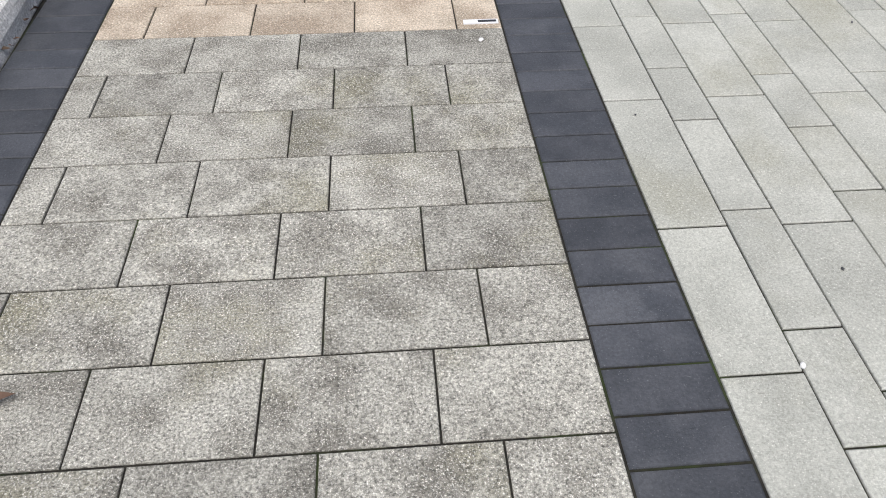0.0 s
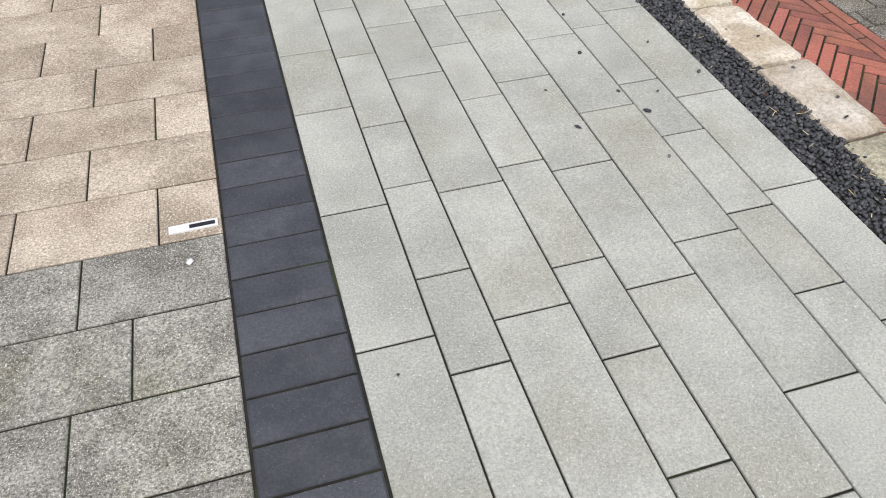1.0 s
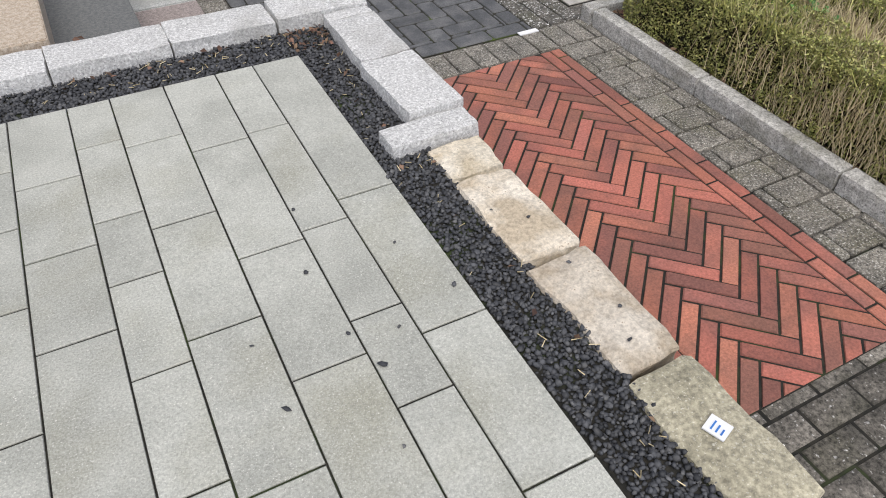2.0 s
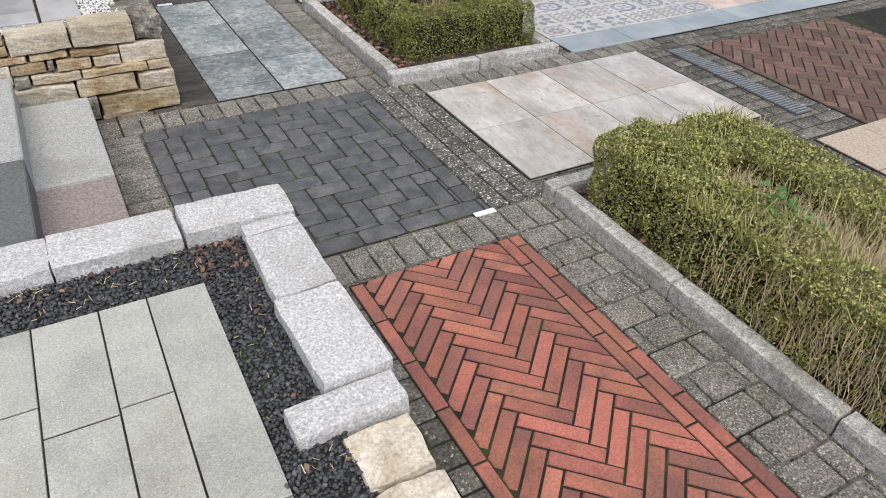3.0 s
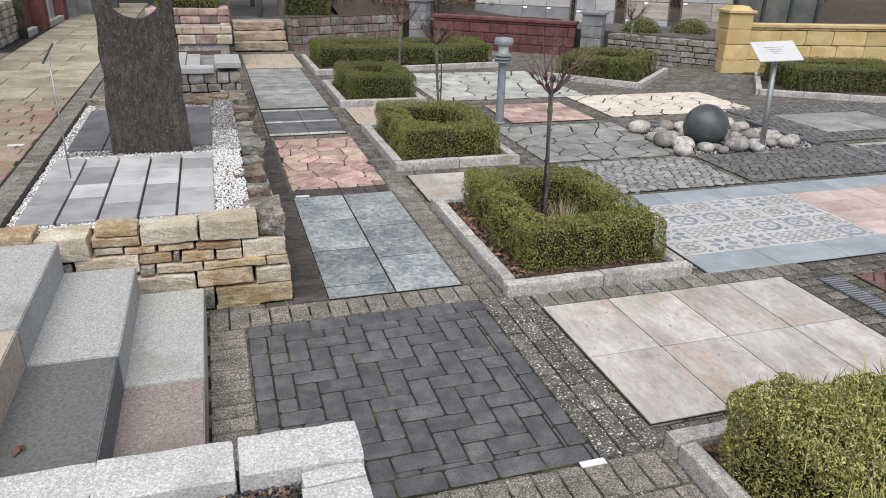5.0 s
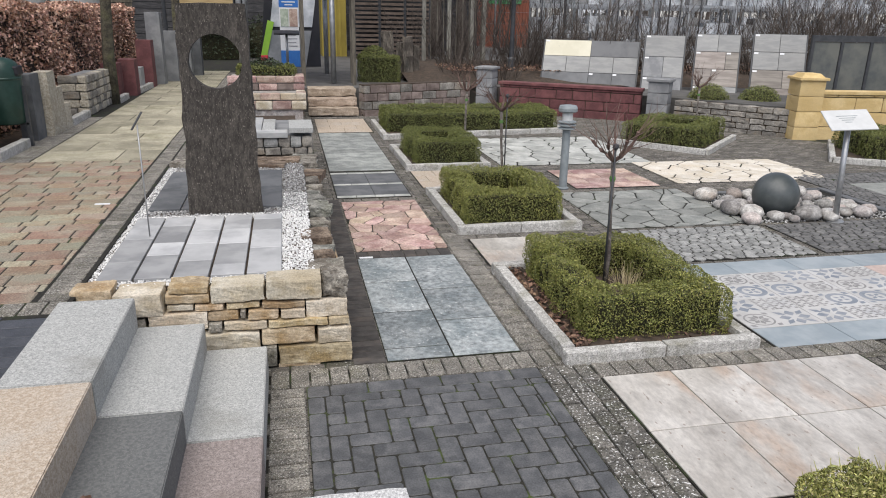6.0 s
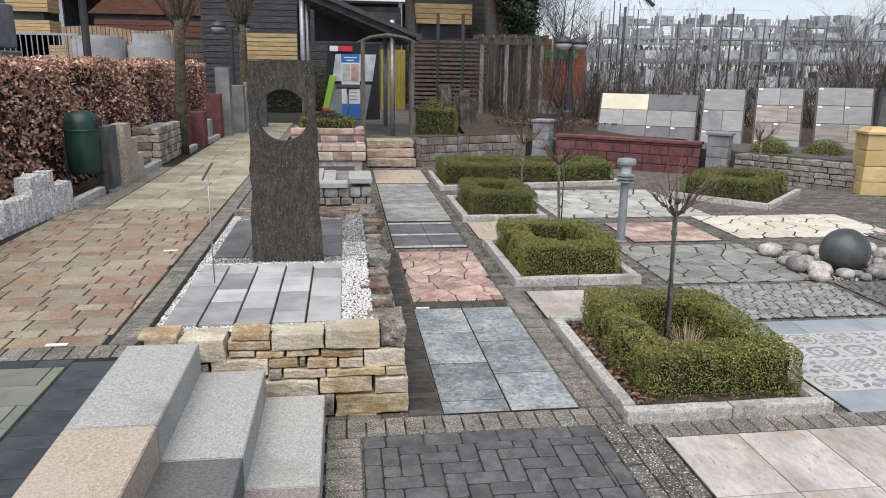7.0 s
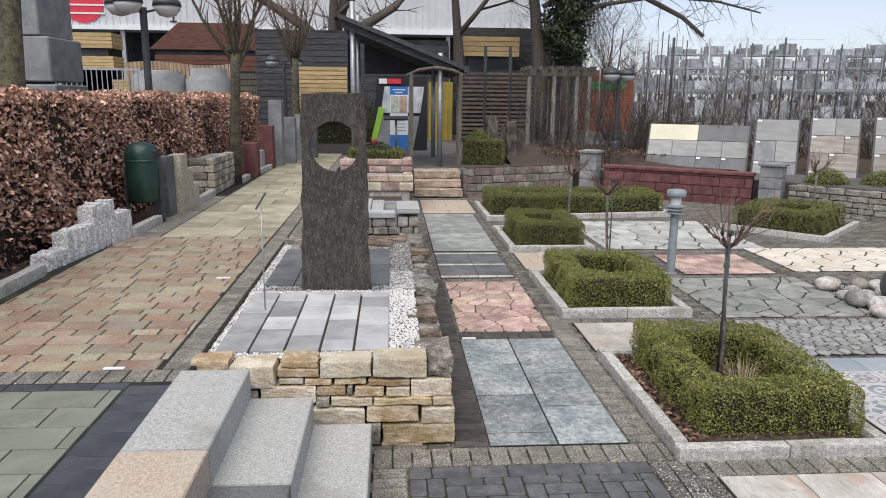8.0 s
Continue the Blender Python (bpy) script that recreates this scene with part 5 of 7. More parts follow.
spots = []
rb = random.Random(4)
while len(spots) < 38:
    x, y, r = rb.uniform(6.5, 8.2), rb.uniform(10.42, 11.5), rb.uniform(0.065, 0.145)
    if math.hypot(x - 7.10, y - 10.85) > 0.17 + r and all(math.hypot(x - a, y - b) > 0.82 * (r + c) for a, b, c in spots) and x + 0.3 * y < 11.75:
        spots.append((x, y, r))
    elif rb.random() < 0.002:
        break
for k, (x, y, r) in enumerate(spots):
    boulder(x, y, r, k * 3.1)

info = thing("info_stand", 7.53, 10.37, 0.0, "brushed steel lectern sign with a slanted plate", "sign")
info.matrix_world = pose(7.53, 10.37, 0.0, 0, -3.5, 0)
tube("post", [(0, 0, 0), (0, 0, 1.08)], 0.03, steel, info, 16)
pg3 = strew(6.55, 8.4, 10.45, 11.65, 0.0, 0.035)
tagged(stones("grey_gravel", pg3[pg3[:, 0] + 0.3 * pg3[:, 1] < 11.7], 0.018, mixg), "small grey pebbles between the boulders", "gravel")
mesh_of("base_plate", lathe([(0.09, 0.0), (0.09, 0.012), (0.085, 0.014)], 20), steel, info)
c = box(-0.24, 0.24, -0.17, 0.17, -0.008, 0.008)
bmesh.ops.bevel(c, geom=c.edges[:], offset=0.004, segments=1, affect="EDGES")
# the sky's reflection is put into the plate's pale colour
pl = part("plate", c, glass_pale, info, "steel plate coloured pale for the sky it mirrors")
pl.matrix_basis = pose(0, 0, 1.12, 28, 0, -14)
for k in range(4):
    ln = part("text_bar", box(-0.12 + 0.02 * k, 0.10 - 0.03 * k, -0.004, 0.004, 0.0, 0.002), lamp_grey, pl)
    ln.location = (0.0, 0.06 - 0.035 * k, 0.008)

# linear drain
drain = thing("channel_drain", 5.62, 6.80, 0.0, "narrow slotted steel channel drain in the paving", "drain")
part("channel", box(-0.075, 0.075, -0.62, 0.62, -0.02, -0.002), steel_dark, drain)
for k in range(42):
    part("slat", box(-0.07, 0.07, -0.61 + k * 0.029, -0.596 + k * 0.029, -0.004, 0.007), steel, drain)
drain2 = thing("channel_drain", 8.55, 9.75, 0.0, "narrow slotted steel channel drain in the paving", "drain")
part("channel", box(-0.06, 0.06, -0.6, 0.6, -0.01, 0.007), steel, drain2)
part("slot", box(-0.012, 0.012, -0.58, 0.58, 0.0, 0.009), steel_dark, drain2)

# bollard lamp
bol = thing("bollard_lamp", 5.085, 12.3, 0.0, "grey-green steel bollard lamp with a ribbed head", "lamp")
mesh_of("post", lathe([(0.075, 0.0), (0.075, 0.012), (0.052, 0.02), (0.05, 0.74), (0.062, 0.75), (0.062, 0.775)], 20), lamp_grey, bol, smooth=False)
for k in range(3):
    mesh_of("louvre", lathe([(0.07, 0.775 + k * 0.04), (0.112, 0.765 + k * 0.04), (0.112, 0.775 + k * 0.04), (0.07, 0.79 + k * 0.04)], 24), lamp_grey, bol)
mesh_of("glass", lathe([(0.066, 0.78), (0.066, 0.985)], 20), glass_pale, bol)
mesh_of("cap", lathe([(0.1, 0.97), (0.118, 0.985), (0.118, 1.02), (0.105, 1.05), (0.05, 1.06)], 24), lamp_grey, bol)

# ---- things along the path ----
litter_bin = thing("litter_bin", -1.53, 13.15, HF, "dark green plastic litter bin on a steel frame", "bin")
v, f = lathe([(0.175, 0.27), (0.195, 0.29), (0.203, 0.55), (0.207, 0.80), (0.204, 0.88), (0.185, 0.95), (0.13, 1.0), (0.06, 1.02), (0.0, 1.025)], 28)
mesh_of("body", (v, f), bin_green, litter_bin, smooth=True)
mesh_of("rim", lathe([(0.207, 0.775), (0.213, 0.783), (0.213, 0.797), (0.207, 0.805)], 28), bin_green, litter_bin)
# no real hole: the shade inside the opening is a black block
part("opening", bm_box(bmesh.new(), 0.06, 0.212, -0.10, 0.10, 0.82, 0.93, 0.02), paint_shade_black, litter_bin)
for sx in (-0.215, 0.215):
    part("frame_post", box(sx - 0.02, sx + 0.02, -0.02, 0.02, -0.02, 0.7), steel_dark, litter_bin)
part("frame_bar", box(-0.225, 0.225, -0.02, 0.02, 0.255, 0.28), steel_dark, litter_bin)

gab = thing("granite_palisade", -1.6, 11.1, HF, "stepped palisade of speckled granite posts beside the path", "palisade")
hts = [0.15, 0.16, 0.15, 0.29, 0.30, 0.29, 0.30, 0.47, 0.48, 0.46, 0.48, 0.32, 0.31, 0.32]
speckled = surf("speckled_granite", (0.56, 0.56, 0.55), (0.84, 0.84, 0.83), 40, 0.9, 1.0, 50, 0.08, speck=(0.10, 0.10, 0.10), speck_scale=70, speck_at=0.61, grain=0.5, gscale=45)
for k, h in enumerate(hts):
    rough_block("post", gab, -0.10 + 0.012 * k, 0.06 + 0.012 * k, -0.62 + 0.125 * k, -0.50 + 0.125 * k, -0.02, h, speckled, 0.012, 0.01, cuts=8)


def stele(x, y, w, d, h, mat, label, name="stone_stele", rz=0.0):
    ob = rough_block(name, None, -w / 2, w / 2, -d / 2, d / 2, -0.03, h, mat, 0.003, 0.008)
    ob.matrix_world = pose(x, y, HF + (h - 0.03) / 2, 0, 0, rz)
    return tagged(ob, label, "stele", "sample steles along the hedge")


beige_granite = surf("beige_split_granite", (0.36, 0.32, 0.25), (0.54, 0.50, 0.41), 40, 0.9, 1.0, 60, 0.08, (0.30, 0.26, 0.19), 3.0, grain=0.4, gscale=90)
stele(-1.44, 13.68, 0.19, 0.34, 0.80, dark_concrete, "dark grey concrete block stele")
stele(-1.345, 14.02, 0.18, 0.32, 0.80, beige_granite, "beige rough granite stele")
stele(-1.345, 14.31, 0.18, 0.25, 0.58, beige_granite, "shorter beige rough granite stele")
stele(-1.345, 14.57, 0.18, 0.25, 0.34, beige_granite, "low beige rough granite stele")
sw = tagged(part("wall_sample", box(-1.64, -1.31, 15.85, 17.2, HF, HF + 0.57), mid_concrete), "short sample wall of grey stones", "wall", kind="structure")
for k in range(5):
    stone_course(sw, -1.68, -1.28, 15.75, 15.9, HF + k * 0.12, HF + k * 0.12 + 0.118, (0.26,), [wall_stone, beige_granite], "x", 0.01)
    stone_course(sw, -1.42, -1.26, 15.8, 17.3, HF + k * 0.12, HF + k * 0.12 + 0.118, (0.24,), [wall_stone, beige_granite], "y", 0.01)
for x, y, h, m, lb in ((-1.45, 18.3, 0.62, red_block, "dull red concrete block stele"), (-1.25, 18.75, 0.66, red_block, "dull red concrete block stele"), (-1.3, 19.6, 0.45, concrete, "short pale concrete stele"),
                       (-1.18, 20.3, 0.95, red_block, "tall dull red concrete stele"), (-1.05, 20.9, 1.5, mid_concrete, "tall grey concrete stele"), (-0.85, 21.6, 1.1, mid_concrete, "plain grey concrete sample stele"), (-0.65, 22.4, 1.15, mid_concrete, "plain grey concrete sample stele"), (-0.5, 23.2, 1.6, dark_concrete, "tall dark concrete stele")):
    stele(x, y, 0.3, 0.36, h, m, lb)
pk = bedding("path_kerb", -1.53, -1.525, 8.0, 8.01, HF - 0.02, "kerb along the beech hedge")
for a, b, n in (((-1.52, 5.9), (-1.56, 10.4), 5), ((-1.38, 12.2), (-1.36, 13.1), 1), ((-1.3, 14.75), (-1.3, 15.7), 1), ((-1.2, 17.35), (-1.2, 18.1), 1), ((-1.15, 18.9), (-1.1, 20.2), 2)):
    kerb_line(pk, a, b, n, 0.10, 0.10, HF)
tagged(part("hedge_soil", box(-2.9, -1.55, 5.9, 24, HF - 0.1, HF - 0.004), soil), "soil strip under the beech hedge", "ground", kind="structure")
bare_tree(-2.32, 11.5, HF, 5.5, 0.15, "tree trunk with mossy bark in the hedge", 2, 0.5, 3, 4, first=0.6)


def fan_tree(x, y, z, trunk_h, r, limb, seed, label, lean=0.0):
    """A pollarded street tree: a straight mossy trunk and a fan of steep limbs full of twigs."""
    rnd = random.Random(seed)
    t = thing("bare_tree", x, y, z, label, "tree")
    top = Vector((lean, 0, trunk_h))
    tube("trunk", [(0, 0, -0.05), (lean * 0.2, 0.0, trunk_h * 0.35), (lean * 0.75, 0.02, trunk_h * 0.75), tuple(top)], [r * 1.25, r, r * 0.88, r * 0.95], bark, t, 10)
    thick, thin = [], []
    for k in range(9):
        a = k * 2.4 + rnd.uniform(-0.3, 0.3)
        d = Vector((math.cos(a) * rnd.uniform(0.25, 0.6), math.sin(a) * 0.4, 1.0)).normalized()
        p = top - Vector((0, 0, rnd.uniform(0, 0.35)))
        pts, ln = [p], limb * rnd.uniform(0.7, 1.15)
        for i in range(5):
            d = (d + Vector((rnd.uniform(-0.16, 0.16), rnd.uniform(-0.16, 0.16), 0.06))).normalized()
            pts.append(pts[-1] + d * ln / 5)
        thick.append(tube_data(pts, [r * q for q in (0.48, 0.4, 0.3, 0.22, 0.14, 0.07)], 5))
        for m in range(26):
            u = rnd.uniform(0.12, 1.0) * 5
            i = min(4, int(u))
            q = pts[i].lerp(pts[i + 1], u - i)
            e = (d * 0.5 + Vector((rnd.uniform(-1, 1), rnd.uniform(-1, 1), rnd.uniform(-0.1, 0.9)))).normalized()
            l2 = rnd.uniform(0.2, 0.65) * limb / 2
            e2 = (e + Vector((rnd.uniform(-0.5, 0.5), rnd.uniform(-0.5, 0.5), 0.35))).normalized()
            thin.append(tube_data([q, q + e * l2 * 0.5, q + e * l2 * 0.5 + e2 * l2 * 0.5], [0.011, 0.008, 0.003], 3))
    mesh_of("limb", gather(thick), bark, t, smooth=True)
    tagged(mesh_of("crown", gather(thin), twig_red, t), kind="stuff")
    return t


fan_tree(-1.27, 17.3, HF, 2.35, 0.095, 2.1, 31, "slender bare tree with yellow-green moss on its bark", 0.10)
fan_tree(-1.05, 24.5, UP, 2.6, 0.11, 2.2, 37, "bare tree with a fan of twigs behind the path", 0.0)


def street_lamp(x, y, z, h, arms, label):
    t = thing("street_lamp", x, y, z, label, "lamp")
    mesh_of("post", lathe([(0.09, 0.0), (0.09, 0.5), (0.06, 0.55), (0.055, h)], 16), steel_dark, t)
    for a in arms:
        dx, dy = 0.36 * math.cos(a), 0.36 * math.sin(a)
        tube("arm", [(0, 0, h - 0.08), (dx * 0.6, dy * 0.6, h - 0.02), (dx, dy, h + 0.03)], 0.018, steel_dark, t, 8)
        bowl = mesh_of("bowl", lathe([(0.02, -0.17), (0.13, -0.14), (0.195, -0.06), (0.21, 0.0)], 20), glass_pale, t, "opal glass bowl", smooth=True)
        bowl.location = (dx, dy, h + 0.03)
        hood = mesh_of("hood", lathe([(0.225, 0.0), (0.21, 0.07), (0.13, 0.15), (0.03, 0.18)], 20), steel_dark, t, smooth=True)
        hood.location = (dx, dy, h + 0.03)
    return t


street_lamp(-2.3, 16.0, HF, 2.95, (0.2, 3.1, 4.4), "dark steel street lamp with three opal globes")
street_lamp(-1.7, 27.0, UP, 2.6, (0.0, 3.14), "dark steel street lamp with opal globes")
street_lamp(7.35, 21.95, UP, 2.16, (0.71, 3.85), "dark steel street lamp with opal globes")

# ---- canopy, arch and yard ----
can = thing("canopy_shelter", 0, 0, UP, "lean-to canopy with a dark roof on steel posts", "shelter")
roof = bmesh.new()
prof = [(0.42, 3.42), (3.32, 2.30), (3.32, 2.20), (0.42, 3.32)]
vv = [roof.verts.new((x, y, z)) for y in (20.6, 24.0) for x, z in prof]
for q in ((0, 1, 2, 3), (7, 6, 5, 4), (0, 4, 5, 1), (1, 5, 6, 2), (2, 6, 7, 3), (3, 7, 4, 0)):
    roof.faces.new([vv[i] for i in q])
part("roof", roof, steel_dark, can, "dark sheet roof")
for k in range(4):
    y = 20.75 + k * 1.0
    rb_ = bmesh.new()
    q = [rb_.verts.new((x, yy, z)) for yy in (y, y + 0.1) for x, z in ((0.5, 3.27), (3.2, 2.23), (3.2, 2.09), (0.5, 3.13))]
    for s in ((0, 1, 2, 3), (7, 6, 5, 4), (0, 4, 5, 1), (1, 5, 6, 2), (2, 6, 7, 3), (3, 7, 4, 0)):
        rb_.faces.new([q[i] for i in s])
    part("rafter", rb_, wood_dark, can)
for x, h in ((0.74, 3.7), (2.76, 2.6)):
    for y in (20.9, 23.7):
        tube("post", [(x, y, -0.02), (x, y, h)], 0.06, steel, can, 14)
# added black sheet stands in for the dark void below the roof
upright_plate("back_boarding", ((0.9, 2.2), (3.25, 2.2), (0.9, 3.12)), 23.9, 0.05, paint_shade_black, can, "black sheet added for the shade under the roof")
part("gutter", box(3.28, 3.40, 20.55, 24.0, 2.16, 2.30), steel_dark, can)
arch = thing("garden_arch", 2.64, 20.55, UP - 0.02, "weathered wooden garden arch over the stair", "arch")
for x in (-0.56, 0.56):
    for y in (0.0, 0.5):
        part("post", box(x - 0.04, x + 0.04, y - 0.04, y + 0.04, 0, 2.15), wood_grey, arch)
for y in (0.0, 0.5):
    tube("arch_bar", [(-0.66, y, 2.1), (-0.4, y, 2.22), (0, y, 2.28), (0.4, y, 2.22), (0.66, y, 2.1)], 0.035, wood_grey, arch, 6)
for k in range(5):
    x = -0.5 + 0.25 * k
    part("slat", box(x - 0.02, x + 0.02, -0.1, 0.6, 2.24 - 0.3 * x * x, 2.28 - 0.3 * x * x), wood_grey, arch)

kiosk = thing("display_board", 0, 26.0, UP, "tall printed advertising board with black, white and blue fields", "sign")
upright_plate("back", ((1.0, 0.0), (2.72, 0.0), (2.72, 2.2), (1.2, 2.2)), 0.02, 0.1, paint_shade_black, kiosk)
upright_plate("grey_panel", ((1.12, 0.0), (1.6, 0.0), (1.6, 1.02), (1.28, 1.02)), -0.012, 0.03, goods_grey, kiosk)
upright_plate("grey_panel", ((1.3, 1.12), (1.6, 1.12), (1.6, 1.9), (1.42, 1.9)), -0.012, 0.03, goods_white, kiosk)
upright_plate("grey_panel", ((2.1, 0.0), (2.28, 0.0), (2.48, 1.02), (2.1, 1.02)), -0.012, 0.03, goods_grey, kiosk)
upright_plate("grey_panel", ((2.1, 1.12), (2.5, 1.12), (2.62, 1.9), (2.1, 1.9)), -0.012, 0.03, goods_white, kiosk)
part("blue_field", box(1.58, 2.12, -0.04, -0.02, 0.0, 0.46), paint_blue, kiosk)
part("blue_head", box(1.58, 2.12, -0.04, -0.02, 1.66, 1.9), paint_blue, kiosk)
for k, (x0, x1) in enumerate(((1.66, 2.04), (1.74, 1.96))):
    part("text_bar", box(x0, x1, -0.046, -0.042, 1.79 - 0.08 * k, 1.82 - 0.08 * k), white_panel, kiosk)
part("white_column", box(1.58, 2.12, -0.035, -0.015, 0.46, 1.66), white_panel, kiosk)
part("photo_field", box(1.61, 1.83, -0.05, -0.036, 1.13, 1.62), leaf_pale_print, kiosk, "pale green printed picture")
part("photo_field", box(1.86, 2.09, -0.05, -0.036, 1.13, 1.62), pink_stone, kiosk, "reddish printed picture")
for k in range(5):
    part("text_bar", box(1.80, 2.06 - 0.03 * (k % 2), -0.042, -0.037, 0.98 - 0.1 * k, 1.0 - 0.1 * k), goods_grey, kiosk)
part("letter_strip", box(1.25, 1.50, -0.05, -0.02, 1.98, 2.13), white_panel, kiosk, "white letter-like block")
part("letter_strip", box(1.52, 1.92, -0.05, -0.02, 1.98, 2.13), paint_red, kiosk, "red letter-like block")
upright_plate("green_field", ((1.0, 0.3), (1.18, 0.3), (1.42, 1.25), (1.24, 1.3)), -0.04, 0.02, paint_green, kiosk)
part("red_field", box(1.0, 1.2, -0.06, -0.035, 0.0, 0.32), paint_red, kiosk)
lect = thing("lectern", 1.75, 24.6, UP, "small dark lectern on a thin post", "lectern")
tube("post", [(0, 0, 0), (0, 0, 0.98)], 0.035, steel, lect)
lp_ = part("top", box(-0.34, 0.34, -0.15, 0.15, -0.02, 0.02), steel_dark, lect)
lp_.matrix_basis = pose(0, 0, 1.0, 15, 0, 0)

# upright stone pillars beside the stair
dark_slate = surf("dark_brown_split_slate", (0.07, 0.06, 0.05), (0.15, 0.13, 0.105), 9, 0.9, 1.0, 50, 0.2, (0.05, 0.048, 0.04), 4.0, grain=0.5, gscale=60, stretch=(1, 1, 0.3))
for k, (x, w, h) in enumerate(((4.16, 0.30, 1.12), (4.46, 0.20, 0.86), (4.66, 0.24, 1.0), (4.88, 0.15, 0.78))):
    s = rough_block("stone_pillar", None, -w / 2, w / 2, -0.06, 0.06, -0.03, h, dark_slate, 0.025, 0.012, cuts=8)
    s.matrix_world = pose(x, 21.9 + 0.12 * (k % 2), UP + h / 2, 0, random.uniform(-4, 4), random.uniform(-15, 15))
    tagged(s, "dark split slate pillar beside the stair", "pillar", "upright stone pillars")


# ---- sample boards behind the walls ----
def sample_board(x, y, z, w, h, rows, label, rz=0.0, lean=20):
    t = thing("sample_board", x, y, z, label, "display board", "leaning sample boards", rz)
    m = pose(0, 0, 0, -lean, 0, 0)
    fr = part("frame", box(-w / 2 - 0.03, w / 2 + 0.03, 0.02, 0.07, 0, h + 0.03), steel_dark, t)
    fr.matrix_basis = m
    zz = 0.02
    for hh, cells in rows:
        xx = -w / 2
        for ww, mat in cells:
            s = piece("sample_tile", t, ww * w - 0.01, hh * h - 0.01, 0.02, mat, 0, 0, 0, 0, 0.002)
            s.matrix_basis = m @ pose(xx + ww * w / 2, 0.02, zz + hh * h / 2, 90, 0, 0)
            if random.random() < 0.6:
                lb = part("label_card", box(-0.045, 0.045, -0.004, 0, -0.02, 0.02), white_panel, t)
                lb.matrix_basis = m @ pose(xx + 0.06, -0.001, zz + hh * h - 0.035)
            xx += ww * w
        zz += hh * h
    for sx in (-w * 0.35, w * 0.35):
        tube("leg", [(sx, 0.10, 0.0), (sx, 0.55 + 0.2, 0.0), (sx, 0.06 + h * math.sin(radians(lean)) * 0.8, h * 0.8)], 0.02, steel_dark, t, 6)
    return t


P_, D_, W_, C_, M_ = sample_pale, sample_dark, sample_wood, sample_cream, mid_concrete
sample_board(8.79, 20.37, 0.40, 2.26, 1.25, ((0.34, ((0.5, D_), (0.25, D_), (0.25, D_))), (0.33, ((0.25, P_), (0.25, P_), (0.25, P_), (0.25, P_))), (0.33, ((0.5, C_), (0.5, D_)))), "leaning board of grey and cream sample tiles", -28, 26)
sample_board(10.17, 19.31, 0.30, 0.88, 1.5, ((0.33, ((0.5, P_), (0.5, M_))), (0.33, ((0.5, M_), (0.5, P_))), (0.34, ((1.0, P_),))), "leaning board of pale grey sample tiles", -28, 22)
sample_board(11.15, 18.67, 0.24, 0.94, 1.62, ((0.25, ((0.6, W_), (0.4, P_))), (0.25, ((0.4, W_), (0.6, W_))), (0.25, ((0.7, W_), (0.3, W_))), (0.25, ((0.5, P_), (0.5, P_)))), "leaning board of wood-look sample tiles", -28, 22)
sample_board(12.3, 18.05, 0.24, 1.08, 1.66, ((0.25, ((1.0, W_),)), (0.25, ((0.6, W_), (0.4, W_))), (0.25, ((0.5, P_), (0.5, P_))), (0.25, ((0.5, P_), (0.5, P_)))), "leaning board of pale wood-look sample tiles", -28, 22)
wf = thing("window_display", 12.9, 16.6, UP, "dark metal window frame display with dim panes", "window display", rz=-10)
part("frame", box(-0.95, 0.95, 0.0, 0.06, 0.0, 0.12), steel_dark, wf)
part("frame", box(-0.95, 0.95, 0.0, 0.06, 1.18, 1.3), steel_dark, wf)
for k in range(4):
    x = -0.92 + 0.6 * k
    part("mullion", box(x - 0.03, x + 0.03, 0.0, 0.06, 0.12, 1.18), steel_dark, wf)
for k in range(3):
    part("pane", box(-0.88 + 0.6 * k, -0.36 + 0.6 * k, 0.02, 0.035, 0.13, 1.17), window_glass, wf)
bare = [(9.6, 21.5, 1), (11.0, 21.2, 2), (12.4, 21.3, 3), (13.8, 21.0, 4), (15.4, 21.5, 5), (7.9, 22.8, 6), (8.4, 22.6, 7), (6.2, 23.3, 9), (17.0, 22.0, 10), (10.2, 23.6, 12), (13.0, 24.0, 14), (16.0, 25.0, 15), (18.5, 24.0, 16), (8.0, 23.4, 19), (9.0, 23.3, 21)]


def thicket(x, y, h, n, seed, label):
    rnd = random.Random(seed)
    t = thing("bare_shrub", x, y, UP - 0.03, label, "shrub", "bare shrubs behind the boards")
    ch = []
    for k in range(n):
        a, r0 = rnd.uniform(0, 6.283), rnd.uniform(0, 0.45)
        p = Vector((r0 * math.cos(a), r0 * math.sin(a), 0))
        d = Vector((0.5 * math.cos(a), 0.5 * math.sin(a), 1.0)).normalized()
        pts = [p]
        hh = h * rnd.uniform(0.5, 1.0)
        for i in range(4):
            d = (d + Vector((rnd.uniform(-0.25, 0.25), rnd.uniform(-0.25, 0.25), 0.05))).normalized()
            pts.append(pts[-1] + d * hh / 4)
        ch.append(tube_data(pts, [0.014, 0.011, 0.009, 0.006, 0.003], 3))
        for m in range(6):
            q = pts[rnd.randint(1, 4)]
            e = (d + Vector((rnd.uniform(-1, 1), rnd.uniform(-1, 1), rnd.uniform(-0.3, 0.6)))).normalized()
            ch.append(tube_data([q, q + e * hh * 0.12, q + e * hh * 0.22 + Vector((0, 0, 0.03))], [0.005, 0.004, 0.002], 3))
    tagged(mesh_of("stem_mass", gather(ch), twig, t), kind="stuff")


